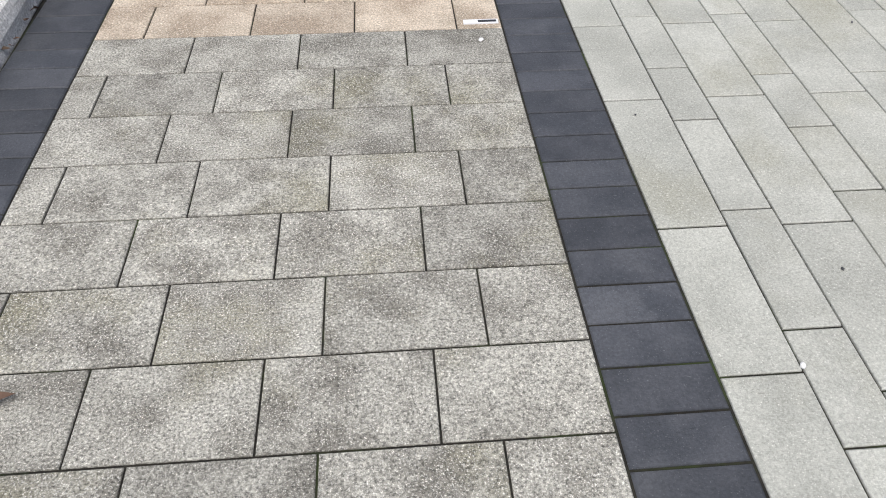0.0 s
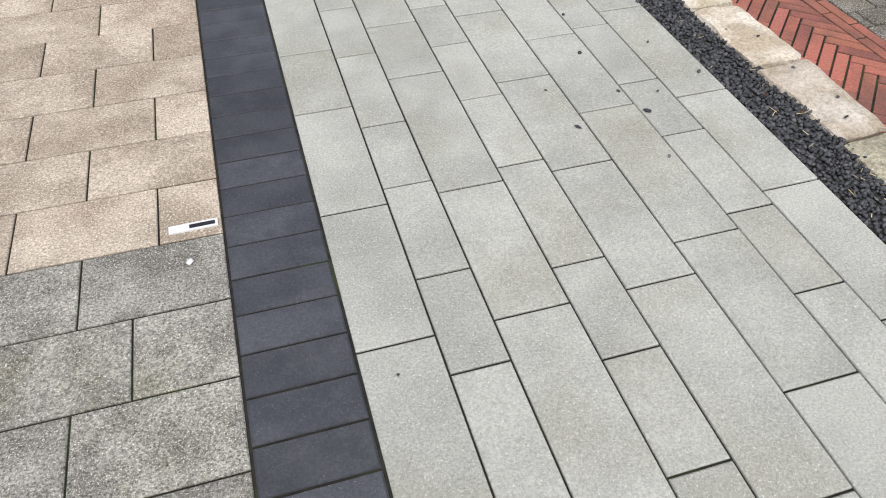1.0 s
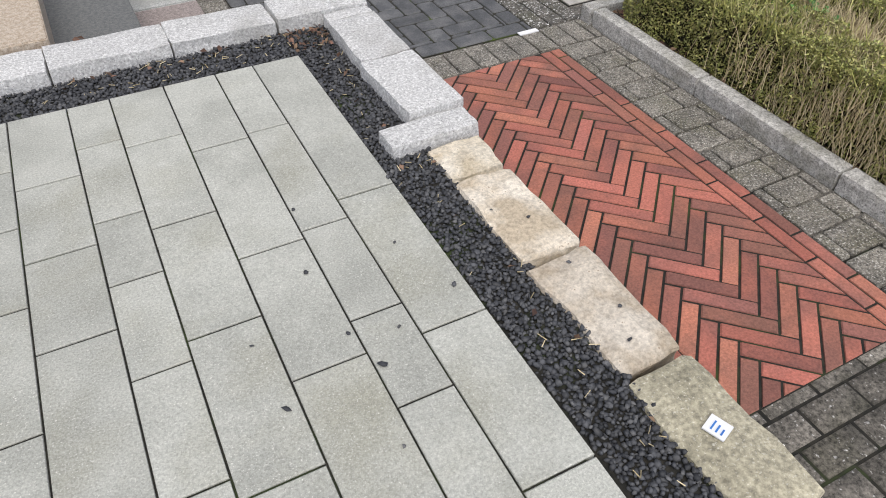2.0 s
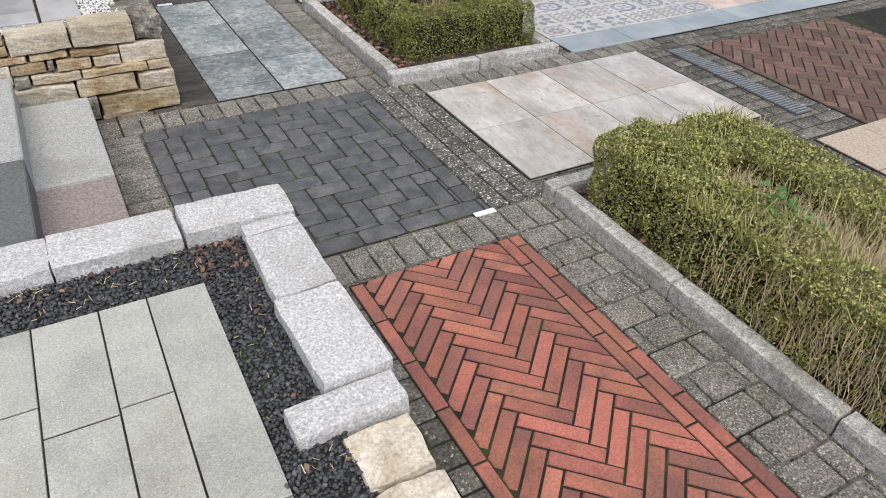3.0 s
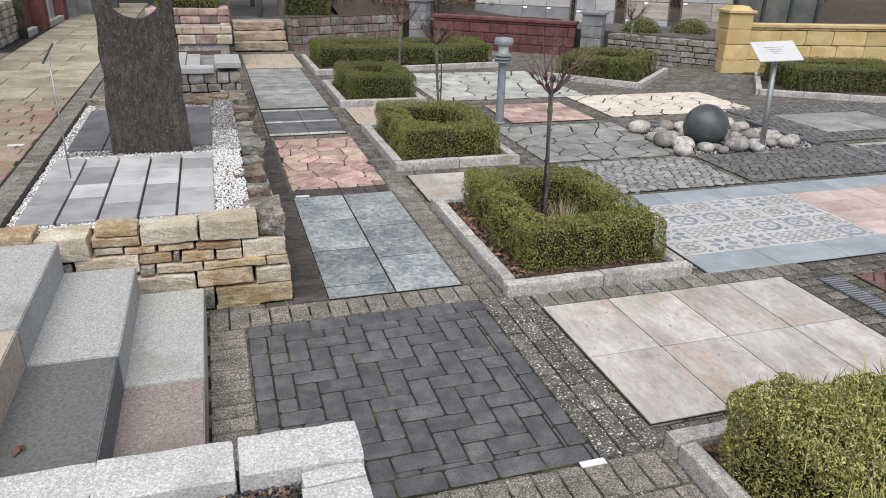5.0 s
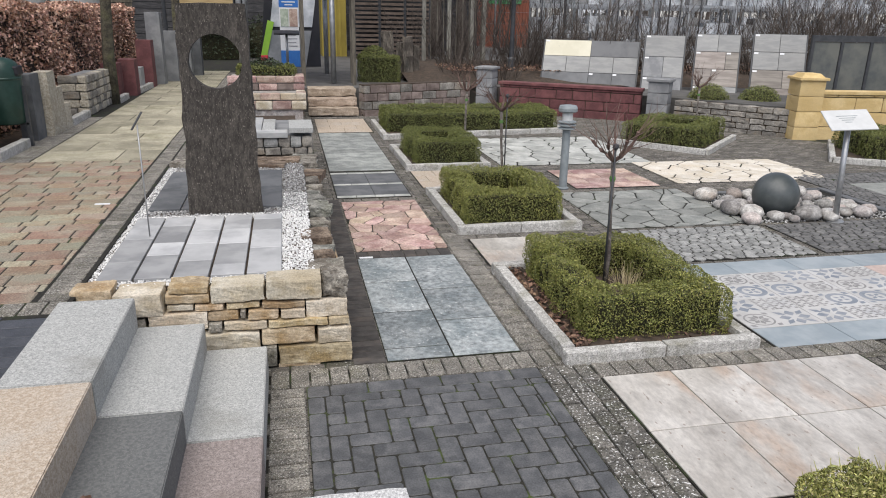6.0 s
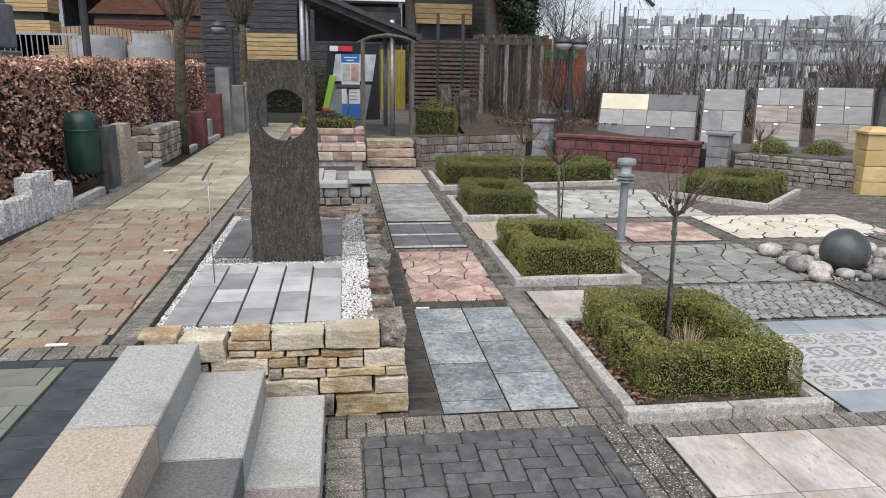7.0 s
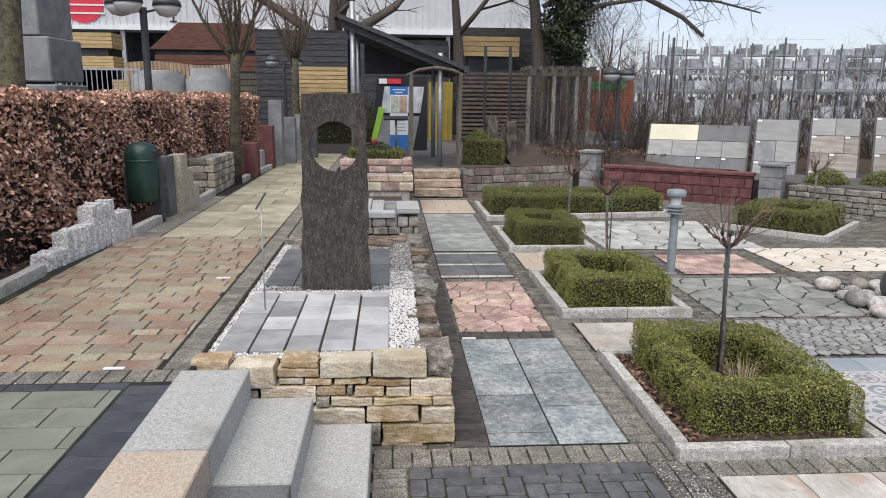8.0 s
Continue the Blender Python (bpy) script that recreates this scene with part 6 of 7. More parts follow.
for x, y, s in bare:
    thicket(x, y, random.uniform(1.5, 2.3), 46, s, "leafless brown shrub with dense thin stems")
for x, y, s in ((14.5, 20.2, 81), (15.3, 20.6, 82), (16.2, 20.4, 83), (15.0, 21.6, 84), (17.2, 20.8, 85)):
    thicket(x, y, 2.7, 60, s, "tall leafless brown shrub beside the boards")
for x, y, s in ((5.55, 25.2, 61), (6.2, 25.4, 62), (6.8, 25.2, 63), (7.4, 25.0, 64)):
    thicket(x, y, 2.3, 22, s, "tall leafless shrub behind the pergola")
for x, y, s in ((6.5, 21.6, 65), (6.75, 20.95, 66), (6.0, 21.9, 67)):
    thicket(x, y, 0.85, 26, s, "low leafless brown shrub on the bank")
bank = bmesh.new()
bmesh.ops.create_grid(bank, x_segments=40, y_segments=12, size=0.5)
for v in bank.verts:
    u, w = v.co.x + 0.5, v.co.y + 0.5
    v.co = Vector((4.5 + 20 * u, 20.6 + 8 * w - 2.5 * u, UP - 0.03 + 0.35 * math.sin(math.pi * min(1, w * 1.2)) + 0.08 * noise.noise(Vector((u * 14, w * 5, 0)))))
tagged(part("planted_bank", bank, soil, smooth=True), "bank of dark soil under bare shrubs", "ground", kind="structure")
litter("leaf_litter", 5.5, 18, 20.8, 24, UP + 0.28, 7000, 0.075, "brown fallen leaves on the planted bank")

# large bare trees behind the canopy
big_tree = bare_tree(-0.55, 31, UP, 7.0, 0.28, "large bare tree with dark bark behind the shelter", 41, 0.65, 3, 3, twig, first=0.55)
tr = random.Random(19)
ch, fine = [], []
for path in ([(0, 0, 3.2), (-0.9, 0, 4.0), (-2.3, 0.2, 4.9), (-3.6, 0.2, 5.5), (-5.2, 0.3, 6.6)], [(0.1, 0, 3.3), (1.2, 0, 4.1), (2.3, 0.2, 4.8), (3.4, 0.2, 5.9), (4.0, 0.2, 7.0)], [(0, 0, 3.4), (0.4, 0.2, 4.6), (0.6, 0.2, 6.0), (0.5, 0.2, 7.6)]):
    ch.append(tube_data(path, [0.22 - 0.035 * i for i in range(len(path))], 7))
    for a, b in zip(path, path[1:]):
        for m in range(12):
            q = Vector(a).lerp(Vector(b), tr.random())
            e = Vector((tr.uniform(-1, 1), tr.uniform(-0.5, 0.5), tr.uniform(-0.3, 1.0))).normalized()
            ln = tr.uniform(0.6, 1.7)
            mid = q + e * ln * 0.5
            fine.append(tube_data([q, mid, q + e * ln + Vector((0, 0, 0.15))], [0.028, 0.018, 0.006], 3))
            for k in range(2):
                e2 = (e + Vector((tr.uniform(-0.9, 0.9), 0, tr.uniform(-0.5, 0.8)))).normalized()
                fine.append(tube_data([mid, mid + e2 * tr.uniform(0.3, 0.8)], [0.012, 0.004], 3))
mesh_of("limb", gather(ch), twig, big_tree, smooth=True)
tagged(mesh_of("twig_mass", gather(fine), twig, big_tree), kind="stuff")
bare_tree(4.55, 33, UP, 8.0, 0.26, "tall bare tree with a dark leaning trunk", 43, 0.6, 4, 4, twig, first=0.4)
ivy_tree = bare_tree(7.4, 32, UP, 8.0, 0.34, "bare tree wrapped in dark ivy", 47, 0.65, 4, 4, twig, first=0.4)
n = 16000
zz = 2.9 + 5.6 * RNG.uniform(0, 1, n) ** 0.9
aa = RNG.uniform(0, 6.283, n)
lump = 0.95 + 0.35 * np.sin(zz * 2.1 + 1.0 + 1.5 * np.cos(aa)) + 0.28 * np.sin(zz * 5.3 + 3 * aa) + 0.25 * np.sin(2 * aa + zz)
rr2 = lump * np.clip(0.45 + (zz - 2.9) * 0.45, 0.3, 1.25) * RNG.uniform(0.3, 1.08, n)
leaves("ivy", np.stack([1.05 + rr2 * np.cos(aa), rr2 * np.sin(aa), zz], 1), np.stack([np.cos(aa), np.sin(aa), 0.4 + 0 * aa], 1), 0.12, leaf_dark, ivy_tree, 0.9, 0.8)
tube("ivy_stem", [(1.05, 0, -0.05), (1.0, 0, 1.8), (1.1, 0, 3.6), (0.9, 0, 7.0)], [0.24, 0.2, 0.18, 0.1], twig, ivy_tree, 8)
lr = random.Random(77)
ch = []
for path in ([(0, 0, 4.0), (2.0, -1, 5.0), (4.2, -1, 5.35), (6.4, -1, 5.2), (8.0, -1.2, 4.8)], [(3.6, -1, 5.3), (5.0, -1.2, 4.6), (5.8, -1.4, 3.9)], [(0, 0, 5.0), (1.6, -0.6, 6.0), (3.6, -0.8, 6.6)]):
    ch.append(tube_data(path, [0.10 - 0.018 * i for i in range(len(path))], 6))
    for a, b in zip(path, path[1:]):
        for m in range(9):
            q = Vector(a).lerp(Vector(b), lr.random())
            e = Vector((lr.uniform(-0.3, 1.0), lr.uniform(-0.6, 0.6), lr.uniform(-1.1, 0.7))).normalized()
            ln = lr.uniform(0.4, 1.1)
            ch.append(tube_data([q, q + e * ln * 0.5, q + e * ln + Vector((0.1, 0, -0.12))], [0.018, 0.012, 0.005], 3))
            q2 = q + e * ln * 0.5
            e2 = (e + Vector((lr.uniform(-0.8, 0.8), 0, lr.uniform(-0.8, 0.5)))).normalized()
            ch.append(tube_data([q2, q2 + e2 * 0.5], [0.009, 0.004], 3))
mesh_of("limb", gather(ch), twig, ivy_tree)
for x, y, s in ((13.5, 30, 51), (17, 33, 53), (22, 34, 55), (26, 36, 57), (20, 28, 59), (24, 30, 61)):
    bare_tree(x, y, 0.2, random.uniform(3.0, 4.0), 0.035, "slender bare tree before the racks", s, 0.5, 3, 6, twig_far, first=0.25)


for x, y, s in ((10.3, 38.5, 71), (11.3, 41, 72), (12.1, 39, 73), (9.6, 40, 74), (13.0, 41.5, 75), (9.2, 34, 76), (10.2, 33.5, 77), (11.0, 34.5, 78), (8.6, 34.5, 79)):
    # beyond 36 m the bark colour carries the haze
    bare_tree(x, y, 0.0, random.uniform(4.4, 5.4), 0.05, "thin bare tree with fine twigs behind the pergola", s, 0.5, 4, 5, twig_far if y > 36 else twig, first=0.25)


# ---- yard and warehouse in the distance ----
def boarded(name, x0, x1, y, z0, z1, mat, label, board=0.2, vertical=False, cat="shed", depth=2.0):
    t = thing(name, 0, y, 0, label, cat)
    part("body", box(x0 + 0.03, x1 - 0.03, 0.03, depth, z0, z1 - 0.02), shade_inside, t)
    n = int(((x1 - x0) if vertical else (z1 - z0)) / board)
    for k in range(n):
        if vertical:
            part("board", box(x0 + k * board, x0 + (k + 1) * board - 0.02, 0, 0.03, z0, z1 + 0.06 * math.sin(math.pi * (k + 0.5) / n * 2)), mat, t)
        else:
            part("board", box(x0, x1, -0.01, 0.03, z0 + k * board, z0 + (k + 1) * board - 0.02), mat, t)
    return t


shed = boarded("timber_shed", -8.4, -3.9, 36, 0.5, 4.0, wood_red, "red-brown boarded timber shed with a pitched roof", 0.22)
upright_plate("gable", ((-8.6, 4.0), (-3.7, 4.0), (-4.4, 5.1), (-7.3, 5.1)), -0.1, 2.2, wood_red, shed)
boarded("board_fence", -3.1, 0.1, 30, 0.5, 4.4, wood_dark, "dark horizontal board fence", 0.2, cat="fence", depth=0.2)
boarded("board_fence", -1.45, 0.15, 28.6, 2.3 - 0.6, 3.1, wood_yellow, "stack of yellow timber boards", 0.14, cat="timber", depth=0.5)
boarded("timber_store", 4.3, 10.0, 35.6, 0.3, 5.1, wood_dark, "dark open timber store behind the racks", 0.34, cat="shed", depth=0.4)
boarded("timber_store", 0.2, 4.2, 36.5, 0.3, 4.6, wood_dark, "dark boarded store behind the shelter", 0.34, cat="shed", depth=0.4)
boarded("board_fence", -4.6, -2.4, 31, 0.5, 3.0, wood_grey, "weathered grey board fence", 0.22, cat="fence", depth=0.2)
boarded("palisade_fence", -7.2, -3.6, 29.0, 1.6, 3.15, wood_tan, "tan picket fence with a curved top", 0.13, True, "fence", 0.08)
for x, y, r, h, z in ((-4.9, 25.0, 0.70, 0.58, 2.1), (-3.53, 25.0, 0.62, 0.45, 2.1)):
    cr = thing("concrete_ring", x, y, z, "stacked pale concrete shaft ring", "concrete ring", "concrete rings")
    mesh_of("ring", lathe([(r, 0.0), (r, h), (r - 0.1, h), (r - 0.1, h * 0.2)], 36), concrete, cr)
    mesh_of("cover", lathe([(r * 0.86, h), (r * 0.86, h + 0.08), (0.3, h + 0.1)], 36), concrete, cr)
    if h < 0.5:
        mesh_of("upper_ring", lathe([(r * 0.8, h + 0.05), (r * 0.8, h + 0.3), (r * 0.7, h + 0.3), (r * 0.7, h + 0.1)], 36), concrete, cr)
    part("pallet", box(-r, r, -r, r, -z + 0.5, 0), wood_pallet, cr)
for k, (z0, z1, dx) in enumerate(((0.5, 1.4, 0.0), (1.4, 2.28, 0.05), (2.3, 3.0, 0.0), (2.99, 4.2, -0.12))):
    b = box(-5.0 + dx, -3.62 + dx, 15.6, 16.8, z0, z1 - 0.02)
    bmesh.ops.bevel(b, geom=b.edges[:], offset=0.02, segments=1, affect="EDGES")
    tagged(part("concrete_block", b, mid_concrete), "large stacked grey concrete block", "block", "stacked concrete blocks")
rail = thing("steel_railing", -5.2, 22.0, UP, "pale steel railing behind the hedge", "railing")
for zz in (1.55, 2.15):
    part("rail", box(-1.2, 0.8, -0.02, 0.02, zz, zz + 0.05), steel, rail)
for k in range(17):
    part("bar", box(-1.2 + k * 0.12, -1.18 + k * 0.12, -0.01, 0.01, -0.03, 2.15), steel, rail)

wh = thing("warehouse", -8, 62, 0, "long white warehouse with dark open storage below", "building")
part("wall", box(-26, 20.5, 0, 14, 7.2, 16), facade_white, wh)
for k in range(92):
    part("rib", box(-26 + 0.5 * k, -25.9 + 0.5 * k, -0.06, 0, 7.2, 12), facade_white, wh)
# shade of the open storage, as a near-black box
part("interior", box(-26, 20.5, 6, 14, 0, 7.2), shade_inside, wh)
part("canopy_edge", box(-26, 20.5, -0.3, 0.05, 6.9, 7.2), white_panel, wh)
for k in range(10):
    part("column", box(-26 + 5 * k, -25.7 + 5 * k, 0.2, 0.5, 0, 6.9), steel, wh)
disc = bmesh.new()
bmesh.ops.create_circle(disc, cap_ends=True, segments=40, radius=1.55)
bmesh.ops.rotate(disc, verts=disc.verts, cent=(0, 0, 0), matrix=Matrix.Rotation(radians(90), 3, "X"))
bmesh.ops.translate(disc, verts=disc.verts, vec=(-13.5, -0.1, 8.9))
part("round_sign", disc, paint_red, wh, "red round sign with white stripes")
for k in range(3):
    part("stripe", box(-15.1, -11.9, -0.14, -0.11, 8.0 + 0.6 * k, 8.12 + 0.6 * k), white_panel, wh)
for x in (-6.9, -2.6):
    part("arrow_mark", box(x - 0.06, x + 0.06, -0.1, -0.07, 7.5, 8.4), paint_shade_black, wh)
    part("arrow_mark", box(x - 0.25, x + 0.25, -0.1, -0.07, 7.5, 7.62), paint_shade_black, wh)
for x0, x1, z0, z1 in ((-10.9, -9.4, 3.9, 4.5), (-10.9, -9.4, 3.1, 3.6), (4.6, 6.9, 3.8, 4.6), (-9.5, -8.0, 2.2, 2.7)):
    t = thing("timber_stack", 0, 34, 0, "bundled stack of yellow sawn timber", "timber", "timber stacks")
    part("support", box(x0 + 0.2, x1 - 0.2, 0.1, 1.0, 0, z0), shade_inside, t)
    for k in range(4):
        part("layer", box(x0, x1, 0, 1.2, z0 + k * (z1 - z0) / 4, z0 + (k + 0.9) * (z1 - z0) / 4), wood_yellow, t)

# pallets, frames and containers
pw_ = thing("pallet_rack", 5.5, 30, UP, "high rack of dark brown wooden pallets", "rack")
for k in range(17):
    for j in range(3):
        part("slat", box(-1.35 + 0.9 * j, -0.55 + 0.9 * j, -0.04, 0.06, 0.15 * k, 0.15 * k + 0.085), wood_pallet, pw_)
for x in (-1.4, -0.5, 0.4, 1.3):
    part("upright", box(x - 0.05, x + 0.05, 0.05, 0.15, 0, 3.4), steel_dark, pw_)
part("back", box(-1.4, 1.4, 0.5, 0.6, 0, 2.6), shade_inside, pw_)
pg = thing("pergola", 6.3, 24, UP, "weathered wooden pergola with crossbeams", "pergola")
for x in (-0.85, -0.15, 0.5, 0.85):
    part("post", box(x - 0.05, x + 0.05, -0.05, 0.05, 0, 2.2), wood_silver, pg, "silvered wooden post")
part("beam", box(-1.0, 1.05, -0.06, 0.06, 2.2, 2.36), wood_grey, pg)
for k in range(7):
    part("rafter", box(-0.95 + 0.3 * k, -0.9 + 0.3 * k, -0.5, 0.9, 2.36, 2.46), wood_grey, pg)
for k in range(10):
    part("trellis_slat", box(-0.85 + 0.18 * k, -0.825 + 0.18 * k, 0.0, 0.02, 0.3, 2.1), wood_grey, pg)
for x, y, w, h, m, lb in ((12.75, 40, 2.3, 3.15, orange_paint, "orange ribbed steel shipping container"), (3.5, 31.5, 0.9, 2.3, yellow_paint, "dull yellow ribbed steel container")):
    t = thing("shipping_container", x, y, 0.4, lb, "container")
    part("body", box(-w / 2, w / 2, 0, 3, 0, h), m, t)
    if w > 2:
        part("green_band", box(-w / 2 + 0.1, w / 2 - 0.5, -0.06, -0.035, h - 0.95, h - 0.55), paint_container, t, "faded green painted band")
    for k in range(int(w / 0.16)):
        part("rib", box(-w / 2 + 0.16 * k, -w / 2 + 0.16 * k + 0.07, -0.03, 0, 0.05, h - 0.05), m, t)


def rack(x, y, w, levels, seed, rz):
    rnd = random.Random(seed)
    t = thing("storage_rack", x, y, 0.0, "tall steel storage rack with wrapped goods", "rack", "storage racks in the yard", rz)
    n = int(w / 2.4)
    for i in range(n + 1):
        for dy in (0, 1.1):
            part("upright", box(i * 2.4 - 0.05, i * 2.4 + 0.05, dy - 0.05, dy + 0.05, 0, levels * 1.35 + 0.45 + rnd.uniform(0, 0.5)), steel, t)
    for k in range(1, levels + 1):
        part("beam", box(0, n * 2.4, -0.04, 0.04, k * 1.35 - 0.12, k * 1.35), steel, t)
        part("beam", box(0, n * 2.4, 1.06, 1.14, k * 1.35 - 0.12, k * 1.35), steel, t)
    for k in range(levels + 1):
        for i in range(n):
            xx = i * 2.4 + 0.12
            while xx < (i + 1) * 2.4 - 0.7:
                ww = rnd.uniform(0.35, 0.9)
                if rnd.random() < 0.85:
                    part("package", box(xx, xx + ww, 0.05, 1.0, k * 1.35 + 0.01, k * 1.35 + rnd.uniform(0.3, 0.85)), rnd.choice((goods_white, goods_grey, goods_white, goods_white, mid_concrete)), t)
                xx += ww + 0.08
    for i in range(n):
        if i % 2:
            tube("brace", [(i * 2.4, 1.1, 0.2), ((i + 1) * 2.4, 1.1, levels * 1.35)], 0.03, steel, t, 5)


rack(14.5, 42, 12, 2, 1, -6)
rack(17, 47, 17, 3, 2, -6)
rack(27, 44, 15, 3, 3, -10)
rack(12, 52, 12, 2, 4, 0)
rack(32, 50, 17, 3, 5, -10)
rack(19, 38, 14, 2, 6, -8)
rack(22, 56, 22, 4, 7, -6)
for k in range(7):
    fp = thing("fence_post", 9.6 + 1.5 * k, 37 - 0.4 * k, 0.2, "tall thin grey steel fence post", "fence", "fence posts in the yard")
    tube("post", [(0, 0, 0), (0, 0, 4.6)], 0.04, steel_dark if k % 3 == 0 else steel, fp, 6)
    for z in range(9):
        tube("wire", [(0, 0, 0.5 + 0.5 * z), (1.5, -0.4, 0.5 + 0.5 * z)], 0.006, steel, fp, 3)
for k in range(10):
    fp = thing("scaffold_pole", 13.1 + 0.19 * k + 0.1 * (k % 3), 36 + 0.5 * (k % 2), 0.0, "tall grey steel pole standing in a bundle", "pole", "scaffold poles in the yard")
    tube("pole", [(0, 0, -0.06), (0, 0, 4.6 + 0.6 * ((k * 7) % 5) / 5)], 0.025, lamp_grey if k % 2 else steel_dark, fp, 6)
for k in range(8):
    fp = thing("scaffold_pole", 17.5 + 1.1 * k, 37.5, 0.0, "tall dark steel pole before the racks", "pole", "scaffold poles in the yard")
    tube("pole", [(0, 0, -0.06), (0, 0, 4.4 + 0.5 * ((k * 3) % 4) / 4)], 0.035, steel_dark, fp, 6)
far = thing("apartment_block", 150, 340, 0, "pale apartment block on the far skyline", "building")
part("wall", box(-9, 9, 0, 12, 0, 17), white_panel, far)
for i in range(7):
    for j in range(5):
        part("window", box(-8 + 2.4 * i, -6.6 + 2.4 * i, -0.1, 0.0, 2 + 3 * j, 3.6 + 3 * j), window_glass, far)
woods = []
wr = random.Random(8)
for k in range(420):
    x, y = wr.uniform(-60, 150), wr.uniform(95, 130)
    h = wr.uniform(5, 9)
    woods.append(tube_data([(x, y, 0), (x + wr.uniform(-0.6, 0.6), y, h * 0.5), (x + wr.uniform(-1, 1), y, h)], [0.22, 0.12, 0.03], 4))
    for m in range(7):
        z = h * wr.uniform(0.35, 0.95)
        e = Vector((wr.uniform(-1, 1), wr.uniform(-0.4, 0.4), wr.uniform(0.3, 1.1))).normalized() * wr.uniform(1.2, 2.6)
        woods.append(tube_data([(x, y, z), (x + e.x, y + e.y, z + e.z)], [0.07, 0.02], 3))
tagged(mesh_of("far_woods", gather(woods), twig), "distant leafless tree line behind the yard", "trees", kind="stuff")

# ---- small things ----
tagc = thing("price_card", 1.865, 3.515, HN + 0.008, "small white card with blue print on a capstone", "card")
part("sheet", box(-0.024, 0.024, -0.026, 0.026, 0, 0.004), white_panel, tagc)
for k in range(3):
    part("text_bar", box(-0.015, 0.012 - 0.005 * k, 0.008 - 0.012 * k, 0.012 - 0.012 * k, 0.004, 0.0055), paint_blue, tagc)
tagc.rotation_euler.z = radians(20)
m1 = thing("sample_tag", -0.09, 3.90, HN, "white plastic tag with a black bar on the slab", "tag")
part("strip", box(-0.062, 0.062, -0.014, 0.014, 0, 0.004), white_panel, m1)
part("text_bar", box(-0.01, 0.055, -0.007, 0.006, 0.004, 0.0055), paint_shade_black, m1)
for x, y, z in ((3.08, 6.09, 0.004), (-0.05, 8.02, HF), (0.1, 10.2, HF), (2.3, 9.95, 0.004)):
    mk = thing("sample_tag", x, y, z, "blank white plastic tag on the paving", "tag")
    part("strip", box(-0.06, 0.06, -0.018, 0.018, 0, 0.005), white_panel, mk)
sh = stones("pale_chip", np.array([[-0.105, 3.77, HN + 0.004], [0.40, 2.38, HN + 0.004]]), 0.013, gravel_white)
tagged(sh, "pale stone chips lying on the slabs", "chips")
drop = []
dr = random.Random(12)
for k in range(15):
    drop.append((dr.gauss(1.35, 0.22), dr.gauss(4.15, 0.28), HN + 0.004))
drop += [(0.86, 2.77, HN + 0.004), (0.62, 2.64, HN + 0.004), (1.9, 3.9, HN + 0.012), (1.88, 4.3, HN + 0.012), (1.85, 3.8, HN + 0.012), (0.3, 3.3, HN + 0.004)]
drop = [q for q in drop if q[0] < 1.95]
tagged(stones("dark_pebbles", np.array(drop), 0.009, gravel_dark), "stray dark gravel stones on the pale slabs", "pebbles")
for x, y, z, s in ((-1.27, 2.42, HN + 0.003, 0.055), (0.86, 6.3, 0.376, 0.05)):
    lf = leaves("fallen_leaf", np.array([[x, y, z + 0.008], [x + 0.02, y + 0.012, z + 0.01]]), np.array([[0, 0, 1.0], [0.2, 0, 1.0]]), s, leaf_litter, None, 0.2, 0.6)
    tagged(lf, "curled brown fallen leaf on the stone", "leaf")
rough_edge = rough_block("kerbstone", None, -1.90, -1.685, 3.35, 4.6, HN - 0.05, HN + 0.10, granite, 0.02, 0.03)
tagged(rough_edge, "pale rough granite kerb beside the dark band", "kerb")
litter("leaf_litter", -1.70, -1.665, 3.2, 4.5, HN + 0.002, 60, 0.03, "dry leaves and moss along the kerb")


# ---- paving pieces ----
def running(parent, name, x0, x1, y0, y1, ztop, w, d, material, joints=(0.0, 0.5), gap=0.006, th=0.02, b=0.003, wob=0.0004, along="x", phase=0.0):
    """Rows of equal slabs, every other row shifted; cut at the ends. along: the way the rows run."""
    a0, a1, c0, c1 = (x0, x1, y0, y1) if along == "x" else (y0, y1, x0, x1)
    n = max(1, round((c1 - c0) / d))
    dd = (c1 - c0) / n
    for j in range(n):
        a = a0 + ((joints[j % len(joints)] * w + phase) % w) - w
        while a < a1 - 0.01:
            s, e = max(a, a0), min(a + w, a1)
            if e - s > 0.02:
                cx, cy = (s + e) / 2, c0 + (j + 0.5) * dd
                if along == "x":
                    piece(name, parent, e - s - gap, dd - gap, th, material, cx, cy, ztop - th, 0, b, wob)
                else:
                    piece(name, parent, dd - gap, e - s - gap, th, material, cy, cx, ztop - th, 0, b, wob)
            a += w


